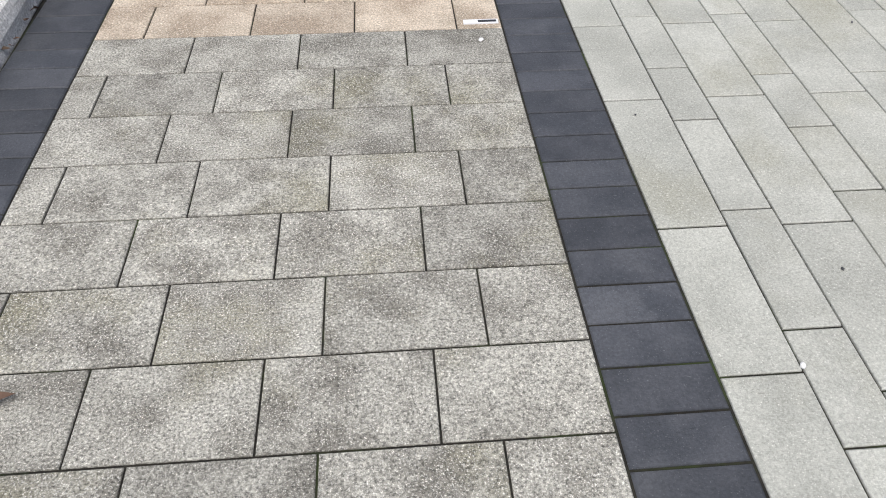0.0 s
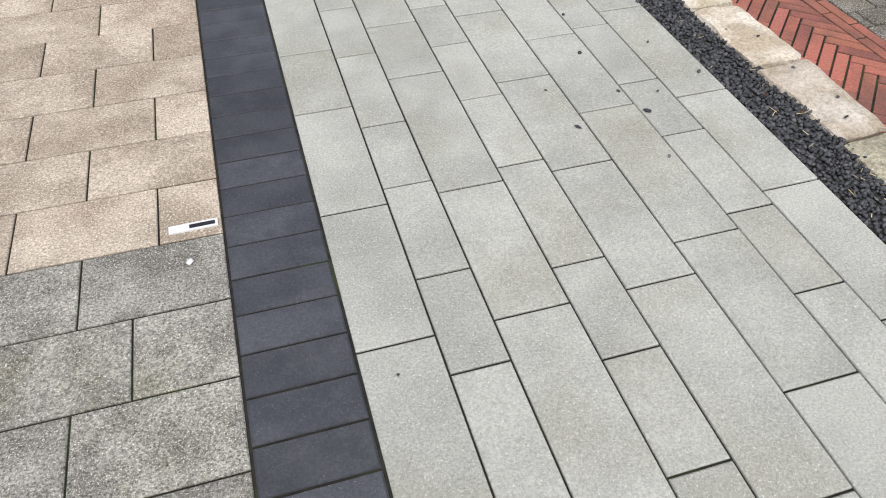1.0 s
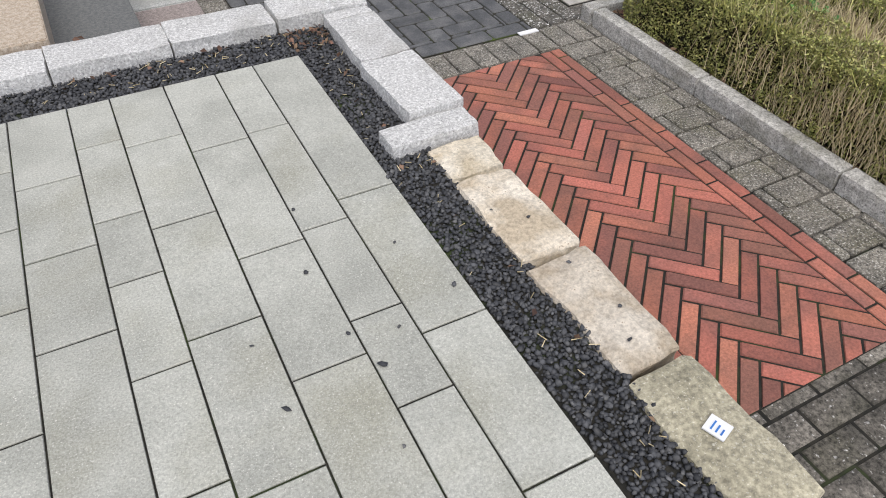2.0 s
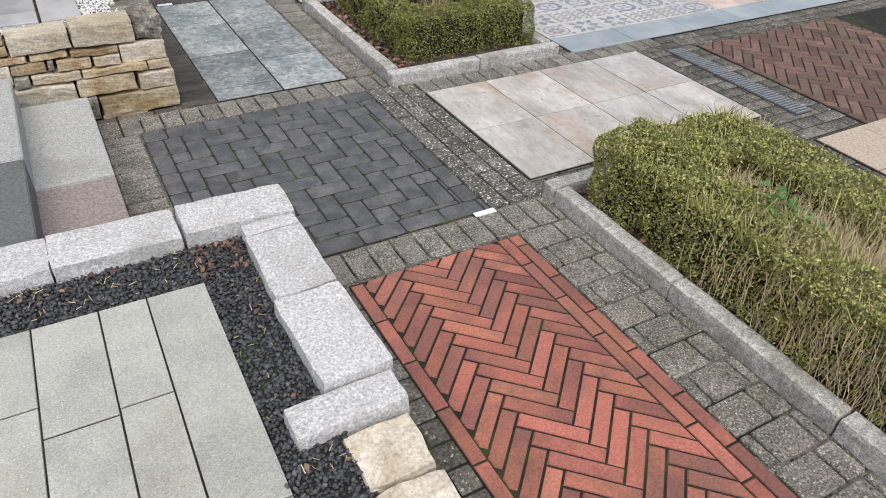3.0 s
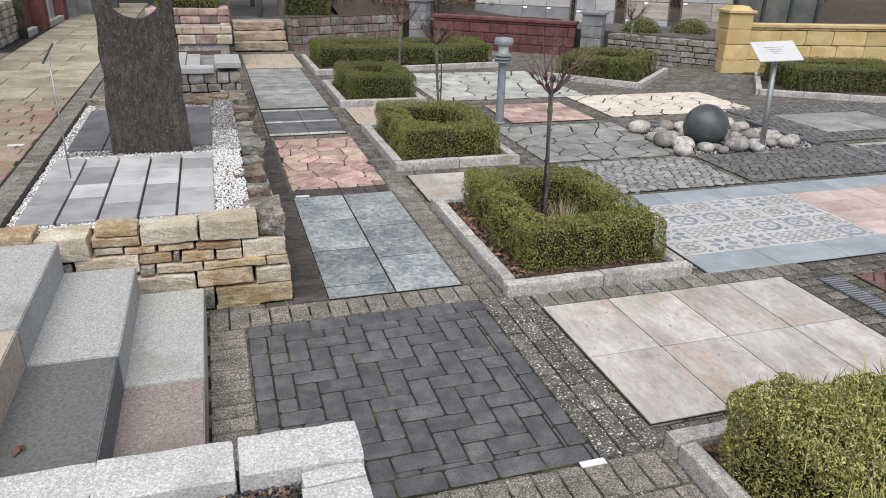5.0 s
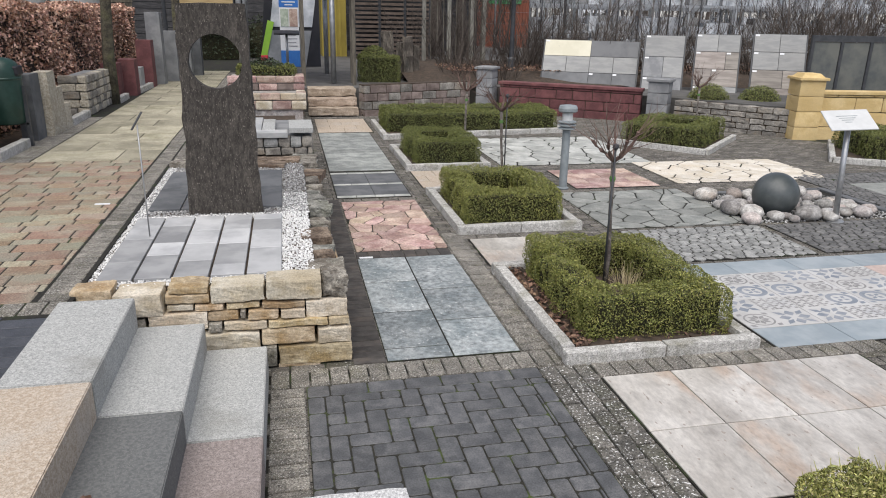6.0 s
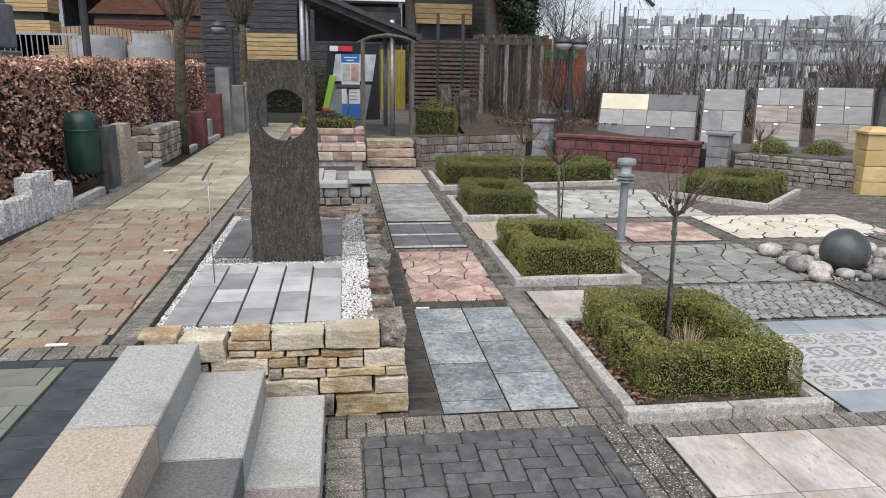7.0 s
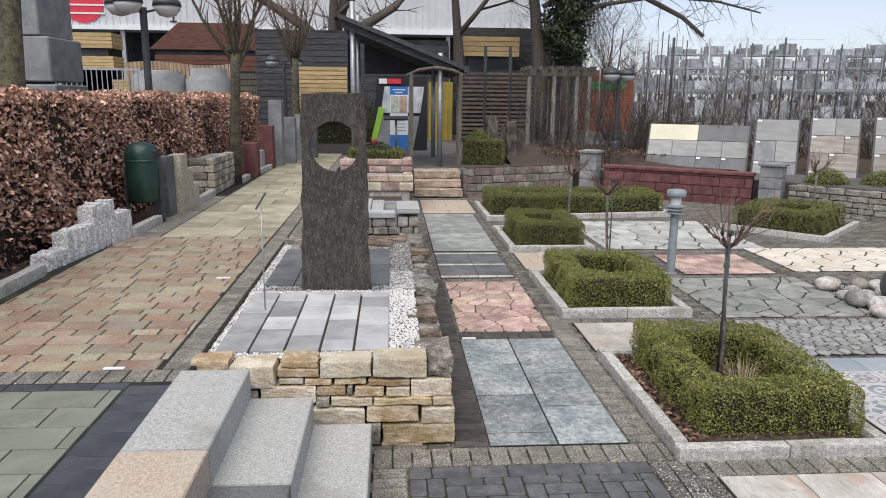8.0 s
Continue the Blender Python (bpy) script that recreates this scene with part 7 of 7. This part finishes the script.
def herringbone(parent, name, x0, x1, y0, y1, L, W, material, diag, ztop=0.005, gap=0.006, th=0.02, b=0.004, ox=0.0, oy=0.0, chip=0.0):
    n = round(L / W)
    cx, cy = (x0 + x1) / 2 + ox, (y0 + y1) / 2 + oy
    ca = math.sqrt(0.5) if diag else 1.0
    sa = -math.sqrt(0.5) if diag else 0.0
    g2 = gap / 2
    for i in range(-60, 61):
        for j in range(-14, 15):
            bx, by = i * W + j * L, -i * W + j * L
            for q in ([(0, 0), (L, 0), (L, W), (0, W)], [((n - 1) * W, W), (n * W, W), (n * W, W + L), ((n - 1) * W, W + L)]):
                (qx0, qy0), (qx1, qy1) = q[0], q[2]
                pl = [(bx + qx0 + g2, by + qy0 + g2), (bx + qx1 - g2, by + qy0 + g2), (bx + qx1 - g2, by + qy1 - g2), (bx + qx0 + g2, by + qy1 - g2)]
                pl = [(cx + ca * x - sa * y, cy + sa * x + ca * y) for x, y in pl]
                pl = clip_rect(pl, x0, x1, y0, y1)
                if len(pl) > 2 and area(pl) > 0.0004:
                    if chip:
                        cut = []
                        for a, p in enumerate(pl):
                            for o in (pl[a - 1], pl[(a + 1) % len(pl)]):
                                t = min(0.3, chip / max(0.01, math.hypot(o[0] - p[0], o[1] - p[1])))
                                cut.append((p[0] + t * (o[0] - p[0]), p[1] + t * (o[1] - p[1])))
                        pl = cut
                    zt = ztop + random.uniform(-0.001, 0.001)
                    poly_piece(name, parent, pl, zt - th, zt, material, b)


def crazy(parent, name, x0, x1, y0, y1, step, material, gap=0.02, ztop=0.006, skew=0.34, sx=1.0):
    """Irregular flagstones that fill a rectangle."""
    pts = []
    nx, ny = max(2, round((x1 - x0) / step / sx)), max(2, round((y1 - y0) / step))
    for i in range(-1, nx + 1):
        for j in range(-1, ny + 1):
            pts.append((x0 + (i + 0.5 + 0.5 * (j % 2) + random.uniform(-skew, skew)) * (x1 - x0) / nx, y0 + (j + 0.5 + random.uniform(-skew, skew)) * (y1 - y0) / ny))
    for p in pts:
        pl = [(x0, y0), (x1, y0), (x1, y1), (x0, y1)]
        for q in pts:
            if q is p or len(pl) < 3:
                continue
            a, b = q[0] - p[0], q[1] - p[1]
            r = math.hypot(a, b)
            if r < 3.5 * step * max(1, sx):
                c = (q[0] ** 2 + q[1] ** 2 - p[0] ** 2 - p[1] ** 2) / 2 - r * gap / 2
                pl = clip(pl, a, b, c)
        if len(pl) > 2 and area(pl) > 0.003:
            k = len(pl)
            out = []
            mx, my = sum(v[0] for v in pl) / k, sum(v[1] for v in pl) / k
            for i in range(k):      # corners chipped off
                p0, p1, p2 = pl[i - 1], pl[i], pl[(i + 1) % k]
                for o in (p0, p2):
                    t = random.uniform(0.05, 0.16)
                    out.append((p1[0] + (o[0] - p1[0]) * t, p1[1] + (o[1] - p1[1]) * t))
            zt = ztop + random.uniform(-0.002, 0.003)
            poly_piece(name, parent, out, zt - 0.02, zt, material, 0.005)


# near terrace: the slabs lie a little askew to the garden's grid
ASKEW = -0.654


def near_slab(name, u0, u1, v0, v1, material, gu=0.005, gv=0.0062, b=0.0025):
    c, s = math.cos(radians(ASKEW)), math.sin(radians(ASKEW))
    u, v = (u0 + u1) / 2 - 0.23, (v0 + v1) / 2 - 3.9
    piece(name, terrace_near, u1 - u0 - gu, v1 - v0 - gv, 0.03, material, 0.23 + c * u - s * v, 3.9 + s * u + c * v, HN - 0.03, ASKEW + random.uniform(-0.12, 0.12), b, 0.0007)


# left field: blasted concrete in running bond, grey then cream
band_x0, band_x1 = -0.015, 0.228
ROW, PITCH = 0.2279, 0.3585
y_first = 2.715 - 12 * ROW
for j in range(26):
    y0 = y_first + j * ROW
    y1 = min(y0 + ROW, 5.85)
    if y1 - y0 < 0.05:
        continue
    grey = j < 17
    start = (-0.362 if j % 2 == 0 else (-0.241 if grey else -0.178)) - PITCH * 4
    cuts = [-1.419] + [start + PITCH * k for k in range(12) if -1.39 < start + PITCH * k < band_x0 - 0.03] + [band_x0 - 0.002]
    for s, e in zip(cuts, cuts[1:]):
        near_slab("slab", s, e, y0, y1, slab_grey if grey else slab_cream)
# anthracite bands
for x0, x1 in ((band_x0, band_x1), (-1.665, -1.421)):
    for j in range(52):
        y0 = 2.640 - 24 * 0.1157 + j * 0.1157
        if y0 + 0.117 < 5.86:
            near_slab("band_paver", x0, x1, y0, y0 + 0.1157, anthracite, 0.005, 0.0065, 0.004)
# right field: long light grey slabs in columns of two widths
COLS = ((0.230, 0.415, (5.14, 4.67, 4.317, 3.845, 3.385, 2.817, 2.369), 0.46), (0.415, 0.556, (5.25, 4.95, 4.61, 4.197, 3.905, 3.559, 3.272, 2.873, 2.48, 2.19), 0.34), (0.556, 0.747, (5.134, 4.78, 4.433, 3.848, 3.387, 2.811), 0.5),
        (0.747, 0.891, (5.28, 4.87, 4.59, 4.251, 3.905, 3.501, 3.215, 2.927), 0.36), (0.891, 1.08, (5.22, 4.774, 4.314, 3.847, 3.386, 2.806), 0.46), (1.08, 1.27, (5.10, 4.54, 4.082, 3.495, 3.03), 0.46),
        (1.27, 1.414, (5.12, 4.57, 4.193, 3.905, 3.552, 3.26, 2.91), 0.35), (1.414, 1.599, (4.656, 4.076, 3.605, 3.134, 2.66), 0.5))
for x0, x1, known, pitch in COLS:
    ends = [5.56, *known]
    while ends[-1] > -2.6:
        ends.append(ends[-1] - pitch)
    for y1, y0 in zip(ends, ends[1:]):
        near_slab("slab", x0, x1, y0, y1, slab_light)

# far terrace: green-grey slabs, dark bands, brown mixed pavers, mossy yellow slabs
running(terrace_far, "slab", -1.5, 0.115, 5.9, 7.70, HF, 0.42, 0.225, slab_green, (0.0, 0.45), phase=0.1, gap=0.009)
for j in range(16):
    piece("band_paver", terrace_far, 0.242, 0.1095, 0.03, anthracite, 0.25, 5.95 + j * 0.1167, HF - 0.03, 0, 0.003, 0.0005)
running(terrace_far, "band_paver", -1.5, 0.125, 7.705, 7.80, HF, 0.24, 0.1, anthracite, (0.0,))
running(terrace_far, "paver", -1.5, 0.40, 7.81, 8.0, HF, 0.12, 0.2, paver, (0.0,), gap=0.011)
running(terrace_far, "paver", 0.23, 0.40, 8.0, 13.2, HF, 0.25, 0.11, paver, (0.0,), gap=0.012)
ywidth = 8.0
for j in range(26):
    d = (0.17, 0.12, 0.19)[j % 3]
    if ywidth + d > 12.15:
        break
    running(terrace_far, "path_paver", -1.42, 0.22, ywidth, ywidth + d, HF, (0.27, 0.19, 0.31)[j % 3], d, path_brown, (0.0,), phase=0.37 * j % 0.3, gap=0.009, b=0.006, wob=0.0012)
    ywidth += d
running(terrace_far, "slab", -1.05, 0.22, ywidth + 0.01, 24.5, HF, 0.85, 0.62, path_yellow, (0.0, 0.5), gap=0.011)
running(terrace_far, "paver", 0.225, 0.40, 13.2, 24.0, HF, 0.17, 0.11, paver, (0.0, 0.5), gap=0.007)
running(terrace_edge, "paver", 0.41, 0.74, 12.16, 19.2, HF, 0.165, 0.11, paver, (0.0, 0.5), gap=0.007)
running(terrace_far, "paver", -1.42, -1.06, ywidth + 0.01, 15.6, HF, 0.36, 0.16, paver, (0.0,))

# sunken garden
red_field = bedding("paving_red_brick", 2.24, 3.13, 3.68, 5.86, 0.0, "panel of red clinker bricks laid in herringbone")
running(red_field, "brick", 3.066, 3.13, 3.68, 5.86, 0.005, 0.262, 0.064, red_brick, (0.0,), along="y", th=0.03, b=0.004, gap=0.009)
running(red_field, "brick", 3.002, 3.066, 3.68, 5.86, 0.005, 0.262, 0.064, red_brick, (0.5,), along="y", th=0.03, b=0.004, gap=0.009)
running(red_field, "brick", 2.24, 2.304, 3.68, 5.86, 0.005, 0.262, 0.064, red_brick, (0.3,), along="y", th=0.03, b=0.004, gap=0.009)
herringbone(red_field, "brick", 2.306, 3.0, 3.682, 5.858, 0.262, 0.0655, red_brick, True, ox=0.182, oy=0.02, gap=0.009, th=0.03)

dark_field = bedding("paving_charcoal_brick", 1.70, 3.13, 6.11, 7.69, 0.0, "panel of charcoal clinker bricks laid in herringbone", joint_moss)
running(dark_field, "brick", 1.70, 3.13, 6.11, 6.226, 0.005, 0.222, 0.116, dark_brick, (0.3,), b=0.004, gap=0.009, th=0.03)
running(dark_field, "brick", 1.70, 3.13, 7.562, 7.69, 0.005, 0.222, 0.128, dark_brick, (0.6,), b=0.004, gap=0.009, th=0.03)
running(dark_field, "brick", 1.70, 1.80, 6.228, 7.56, 0.005, 0.222, 0.1, dark_brick, (0.2,), along="y", b=0.004, gap=0.009, th=0.03)
running(dark_field, "brick", 3.03, 3.13, 6.228, 7.56, 0.005, 0.222, 0.1, dark_brick, (0.7,), along="y", b=0.004, gap=0.009, th=0.03)
herringbone(dark_field, "brick", 1.8045, 3.0255, 6.228, 7.56, 0.222, 0.111, dark_brick, False, ox=0.04, oy=0.03, gap=0.009, th=0.03, b=0.004, chip=0.011)

beige = bedding("paving_beige_tile", 3.475, 5.33, 6.265, 7.495, 0.0, "panel of large beige stone-look tiles")
for i in range(4):
    for j in range(2):
        piece("tile", beige, 0.449, 0.606, 0.02, beige_tile, 3.711 + 0.4565 * i, 6.573 + 0.614 * j, -0.013, 0, 0.002, 0.0004)

slate = bedding("paving_slate", 2.215, 3.10, 7.93, 9.93, 0.0, "panel of grey-green slate tiles")
for x0, x1, ends in ((2.215, 2.648, (7.93, 8.10, 8.70, 9.32, 9.93)), (2.652, 3.10, (7.93, 8.50, 9.11, 9.93))):
    for y0, y1 in zip(ends, ends[1:]):
        piece("slate_tile", slate, x1 - x0 - 0.008, y1 - y0 - 0.015, 0.02, slate_tile, (x0 + x1) / 2, (y0 + y1) / 2, -0.014, 0, 0.003, 0.0005)

pink = bedding("paving_pink_stone", 2.23, 3.10, 10.14, 11.96, 0.0, "panel of pink crazy paving with dark joints")
crazy(pink, "flagstone", 2.23, 3.10, 10.14, 11.96, 0.19, pink_stone, 0.010, skew=0.72, sx=1.8)

strips = bedding("paving_strips", 2.19, 3.10, 12.15, 16.98, 0.0, "path of grey slate strips with pale lines")
for y0, y1, m, w in ((12.17, 12.26, white_flag, 0.23), (12.27, 12.80, dark_concrete, 0.46), (12.81, 12.88, white_flag, 0.23), (12.89, 13.46, dark_concrete, 0.46), (13.47, 13.56, white_flag, 0.23)):
    running(strips, "strip_slab", 2.2, 3.09, y0, y1, 0.006, w, y1 - y0, m, (0.0,))
running(strips, "strip_slab", 2.2, 3.12, 13.68, 16.95, 0.006, 0.92, 0.33, strip_slate, (0.0,))
sand = bedding("paving_sandstone", 2.2, 3.22, 17.02, 18.75, 0.0, "panel of yellow sandstone slabs")
running(sand, "slab", 2.2, 3.2, 17.03, 18.74, 0.006, 0.5, 0.42, step_tan, (0.0, 0.5))

pale = bedding("paving_pale_slab", 3.35, 3.95, 9.58, 10.36, 0.0, "pair of pale stone slabs")
running(pale, "slab", 3.36, 3.94, 9.59, 10.35, 0.006, 0.58, 0.38, beige_tile, (0.0,))
pale2 = bedding("paving_tan_slab", 3.3, 3.9, 12.55, 13.55, 0.0, "small panel of tan stone slabs")
running(pale2, "slab", 3.31, 3.89, 12.56, 13.54, 0.006, 0.3, 0.33, step_tan, (0.0, 0.5))

# strips of weathered pavers between the panels
edge = bedding("paving_edge", 1.47, 1.475, 2.0, 2.01, -0.012, "bedding of the weathered paver borders")
running(edge, "paver", 3.135, 3.44, 2.62, 5.87, 0.003, 0.2, 0.155, paver, (0.0, 0.28), gap=0.011, th=0.03, b=0.004, wob=0.0012)
running(edge, "paver", 2.05, 3.44, 5.875, 6.10, 0.003, 0.122, 0.225, paver, (0.0,), gap=0.011, th=0.03, b=0.004, wob=0.0012)
running(edge, "paver", 3.135, 3.47, 6.11, 7.69, 0.003, 0.225, 0.111, lichen_paver, (0.0, 0.5), along="y", gap=0.011, th=0.03, b=0.004, wob=0.0012)
running(edge, "paver", 1.49, 3.31, 7.70, 7.92, 0.003, 0.118, 0.215, paver, (0.0,), gap=0.011, th=0.03, b=0.004, wob=0.0012)
running(edge, "paver", 1.49, 1.695, 5.98, 7.69, 0.003, 0.21, 0.105, paver, (0.0,), gap=0.011, th=0.03, b=0.004, wob=0.0012)
running(edge, "paver", 3.48, 5.6, 7.505, 7.69, 0.003, 0.125, 0.19, paver, (0.0,), gap=0.011, th=0.03, b=0.004, wob=0.0012)
running(edge, "dark_paver", 2.0, 2.21, 7.93, 12.1, 0.003, 0.21, 0.08, dark_paver, (0.0,), gap=0.005, th=0.03, b=0.004)
running(edge, "dark_paver", 2.215, 3.10, 9.94, 10.13, 0.003, 0.11, 0.19, dark_paver, (0.0,), gap=0.006, th=0.03, b=0.005)
running(edge, "paver", 3.11, 3.31, 7.93, 10.6, 0.003, 0.2, 0.11, paver, (0.0,), gap=0.011, th=0.03, b=0.004, wob=0.0012)

# patterned tiles with blue-grey borders
ornate = bedding("paving_ornate_tile", 4.83, 9.2, 7.66, 9.32, 0.0, "panel of printed ornamental tiles with blue-grey border")
for i in range(7):
    x = 4.84 + 0.62 * i
    for y0, y1 in ((7.665, 7.965), (9.02, 9.315)):
        piece("border_tile", ornate, 0.614, y1 - y0 - 0.005, 0.02, blue_strip, x + 0.31, (y0 + y1) / 2, -0.014, 0, 0.002, 0.0003)
    for j in range(2):
        y = 7.97 + 0.525 * j
        m = print_tile if i < 3 else blush_tile
        if i >= 3:      # blush tiles of half the size
            for a in range(2):
                for c in range(2):
                    piece("tile", ornate, 0.305, 0.258, 0.02, m, x + 0.157 + 0.307 * a, y + 0.132 + 0.262 * c, -0.014, 0, 0.002)
            continue
        t = piece("tile", ornate, 0.614, 0.52, 0.02, m, x + 0.31, y + 0.2625, -0.014, 0, 0.002)
        if i < 3:      # printed ornaments, inlaid in the glaze
            for a in range(2):
                for c in range(2):
                    cx, cy = -0.15 + 0.3 * a, -0.13 + 0.26 * c
                    kind = (a + c + i + 2 * j) % 4
                    shape = []
                    def petal(th, r0, r1, w, px=cx, py=cy):
                        ux, uy, rm = math.cos(th), math.sin(th), (r0 + r1) / 2
                        return [(px + r0 * ux, py + r0 * uy), (px + rm * ux - w * uy, py + rm * uy + w * ux), (px + r1 * ux, py + r1 * uy), (px + rm * ux + w * uy, py + rm * uy - w * ux)]

                    def arcs(r0, r1, n, share=1.0):
                        return [[(cx + r * math.cos(t), cy + r * math.sin(t)) for r, t in ((r0, u), (r1, u), (r1, v), (r0, v))] for u, v in ((2 * math.pi * k / n, 2 * math.pi * (k + share) / n) for k in range(n))]
                    if kind == 0:      # eight petals in a ring
                        shape += [petal(math.pi * k / 4, 0.015, 0.088, 0.02) for k in range(8)] + arcs(0.098, 0.113, 24)
                        shape += [petal(math.pi * (k + 0.5) / 2, 0.122, 0.168, 0.03) for k in range(4)]
                    elif kind == 1:    # linked lenses round a small flower
                        shape += [petal(math.pi * k / 2, 0.025, 0.128, 0.042) for k in range(4)]
                        shape += [petal(math.pi * (k + 0.5) / 2, 0.055, 0.165, 0.026) for k in range(4)]
                    elif kind == 2:    # fine diaper of little squares
                        for u in range(9):
                            for w in range(8):
                                if (u + w) % 2 == 0 or u % 3 == 0:
                                    px, py = cx - 0.128 + 0.032 * u, cy - 0.105 + 0.03 * w
                                    shape.append([(px - 0.013, py - 0.011), (px + 0.013, py - 0.011), (px + 0.013, py + 0.011), (px - 0.013, py + 0.011)])
                    else:              # a broad ring, a cross and corner leaves
                        shape += arcs(0.078, 0.118, 24) + [petal(math.pi * (k + 0.5) / 2, 0.008, 0.068, 0.019) for k in range(4)]
                        shape += [petal(math.pi * (k + 0.5) / 2, 0.125, 0.175, 0.035) for k in range(4)]
                    vs, fs = [], []
                    for s in shape:
                        o = len(vs)
                        vs += [(cx + 1.05 * (p[0] - cx), cy + 0.93 * (p[1] - cy), 0.0206) for p in s]
                        fs.append(tuple(range(o, o + len(s))))
                    mesh_of("ornament", (vs, fs), print_blue if kind % 2 else print_dark, t)

# flagstones and setts round the fountain
flag = bedding("paving_grey_flag", 4.9, 6.55, 10.48, 12.05, 0.0, "panel of grey-green crazy paving")
crazy(flag, "flagstone", 4.9, 6.55, 10.48, 12.05, 0.27, grey_flag, 0.016, skew=0.66, sx=1.3)
rose = bedding("paving_rose", 5.25, 6.45, 12.25, 13.36, 0.0, "panel of rose stone slabs")
running(rose, "slab", 5.26, 6.44, 12.26, 13.35, 0.006, 0.6, 0.27, pink_stone, (0.0, 0.5))
creamf = bedding("paving_cream_flag", 6.75, 9.1, 12.35, 13.75, 0.0, "panel of cream crazy paving")
crazy(creamf, "flagstone", 6.75, 9.1, 12.35, 13.75, 0.30, cream_flag, 0.02, skew=0.66, sx=1.3)
whitef = bedding("paving_white_flag", 4.7, 7.1, 13.75, 16.1, 0.0, "panel of pale crazy paving")
crazy(whitef, "flagstone", 4.7, 7.1, 13.75, 16.1, 0.32, white_flag, 0.022, skew=0.66, sx=1.3)
for nm, x0, x1, y0, y1, m, lab in (("paving_sett_light", 4.95, 6.55, 9.40, 10.38, cobble, "panel of pale granite setts in arcs"), ("paving_sett_dark", 6.65, 9.2, 9.42, 10.36, cobble_dark, "panel of dark granite setts in arcs"),
                                   ("paving_sett_far", 8.6, 11.3, 10.6, 12.6, cobble_dark, "panel of dark granite setts")):
    sb = bedding(nm, x0, x1, y0, y1, 0.001, lab)
    holes = ((8.6, 9.09, 10.6, 12.6), (9.11, 10.59, 10.6, 10.99), (9.11, 10.59, 12.01, 12.6), (10.61, 11.3, 10.6, 12.6)) if nm == "paving_sett_far" else ((x0, x1, y0, y1),)
    for a, b, c, d in holes:
        crazy(sb, "sett", a, b, c, d, 0.108, m, 0.013, 0.008, 0.22)
slabs = bedding("paving_grey_slab", 9.1, 10.6, 11.0, 12.0, 0.0, "grey stone slabs let into the setts")
running(slabs, "slab", 9.1, 10.6, 11.0, 12.0, 0.006, 0.75, 1.0, grey_flag, (0.0,))
sq = bedding("paving_blue_square", 8.8, 10.3, 9.5, 10.45, 0.0, "square of blue-grey slabs with a pale frame")
for x0, x1, y0, y1, m in ((8.82, 10.28, 9.52, 9.62, white_flag), (8.82, 10.28, 10.33, 10.43, white_flag), (8.82, 8.92, 9.63, 10.32, white_flag), (10.18, 10.28, 9.63, 10.32, white_flag), (8.93, 10.17, 9.63, 10.32, anthracite)):
    piece("slab", sq, x1 - x0, y1 - y0, 0.02, m, (x0 + x1) / 2, (y0 + y1) / 2, -0.013, 0, 0.002)
rr = bedding("paving_worn_red", 5.85, 8.6, 5.0, 7.40, 0.0, "worn red and brown clinker paving")
worn = surf("worn_red_clinker", (0.12, 0.072, 0.058), (0.18, 0.105, 0.082), 5, 0.85, 0.6, 90, 0.3, (0.12, 0.11, 0.075), 1.4, hue=0.015, grain=0.4, gscale=75)
herringbone(rr, "brick", 5.86, 7.5, 5.6, 7.39, 0.22, 0.073, worn, True, gap=0.009)
tan3 = bedding("paving_tan", 5.35, 6.2, 4.6, 5.9, 0.0, "panel of tan stone slabs")
running(tan3, "slab", 5.36, 6.19, 4.61, 5.89, 0.006, 0.42, 0.42, step_tan, (0.0,))
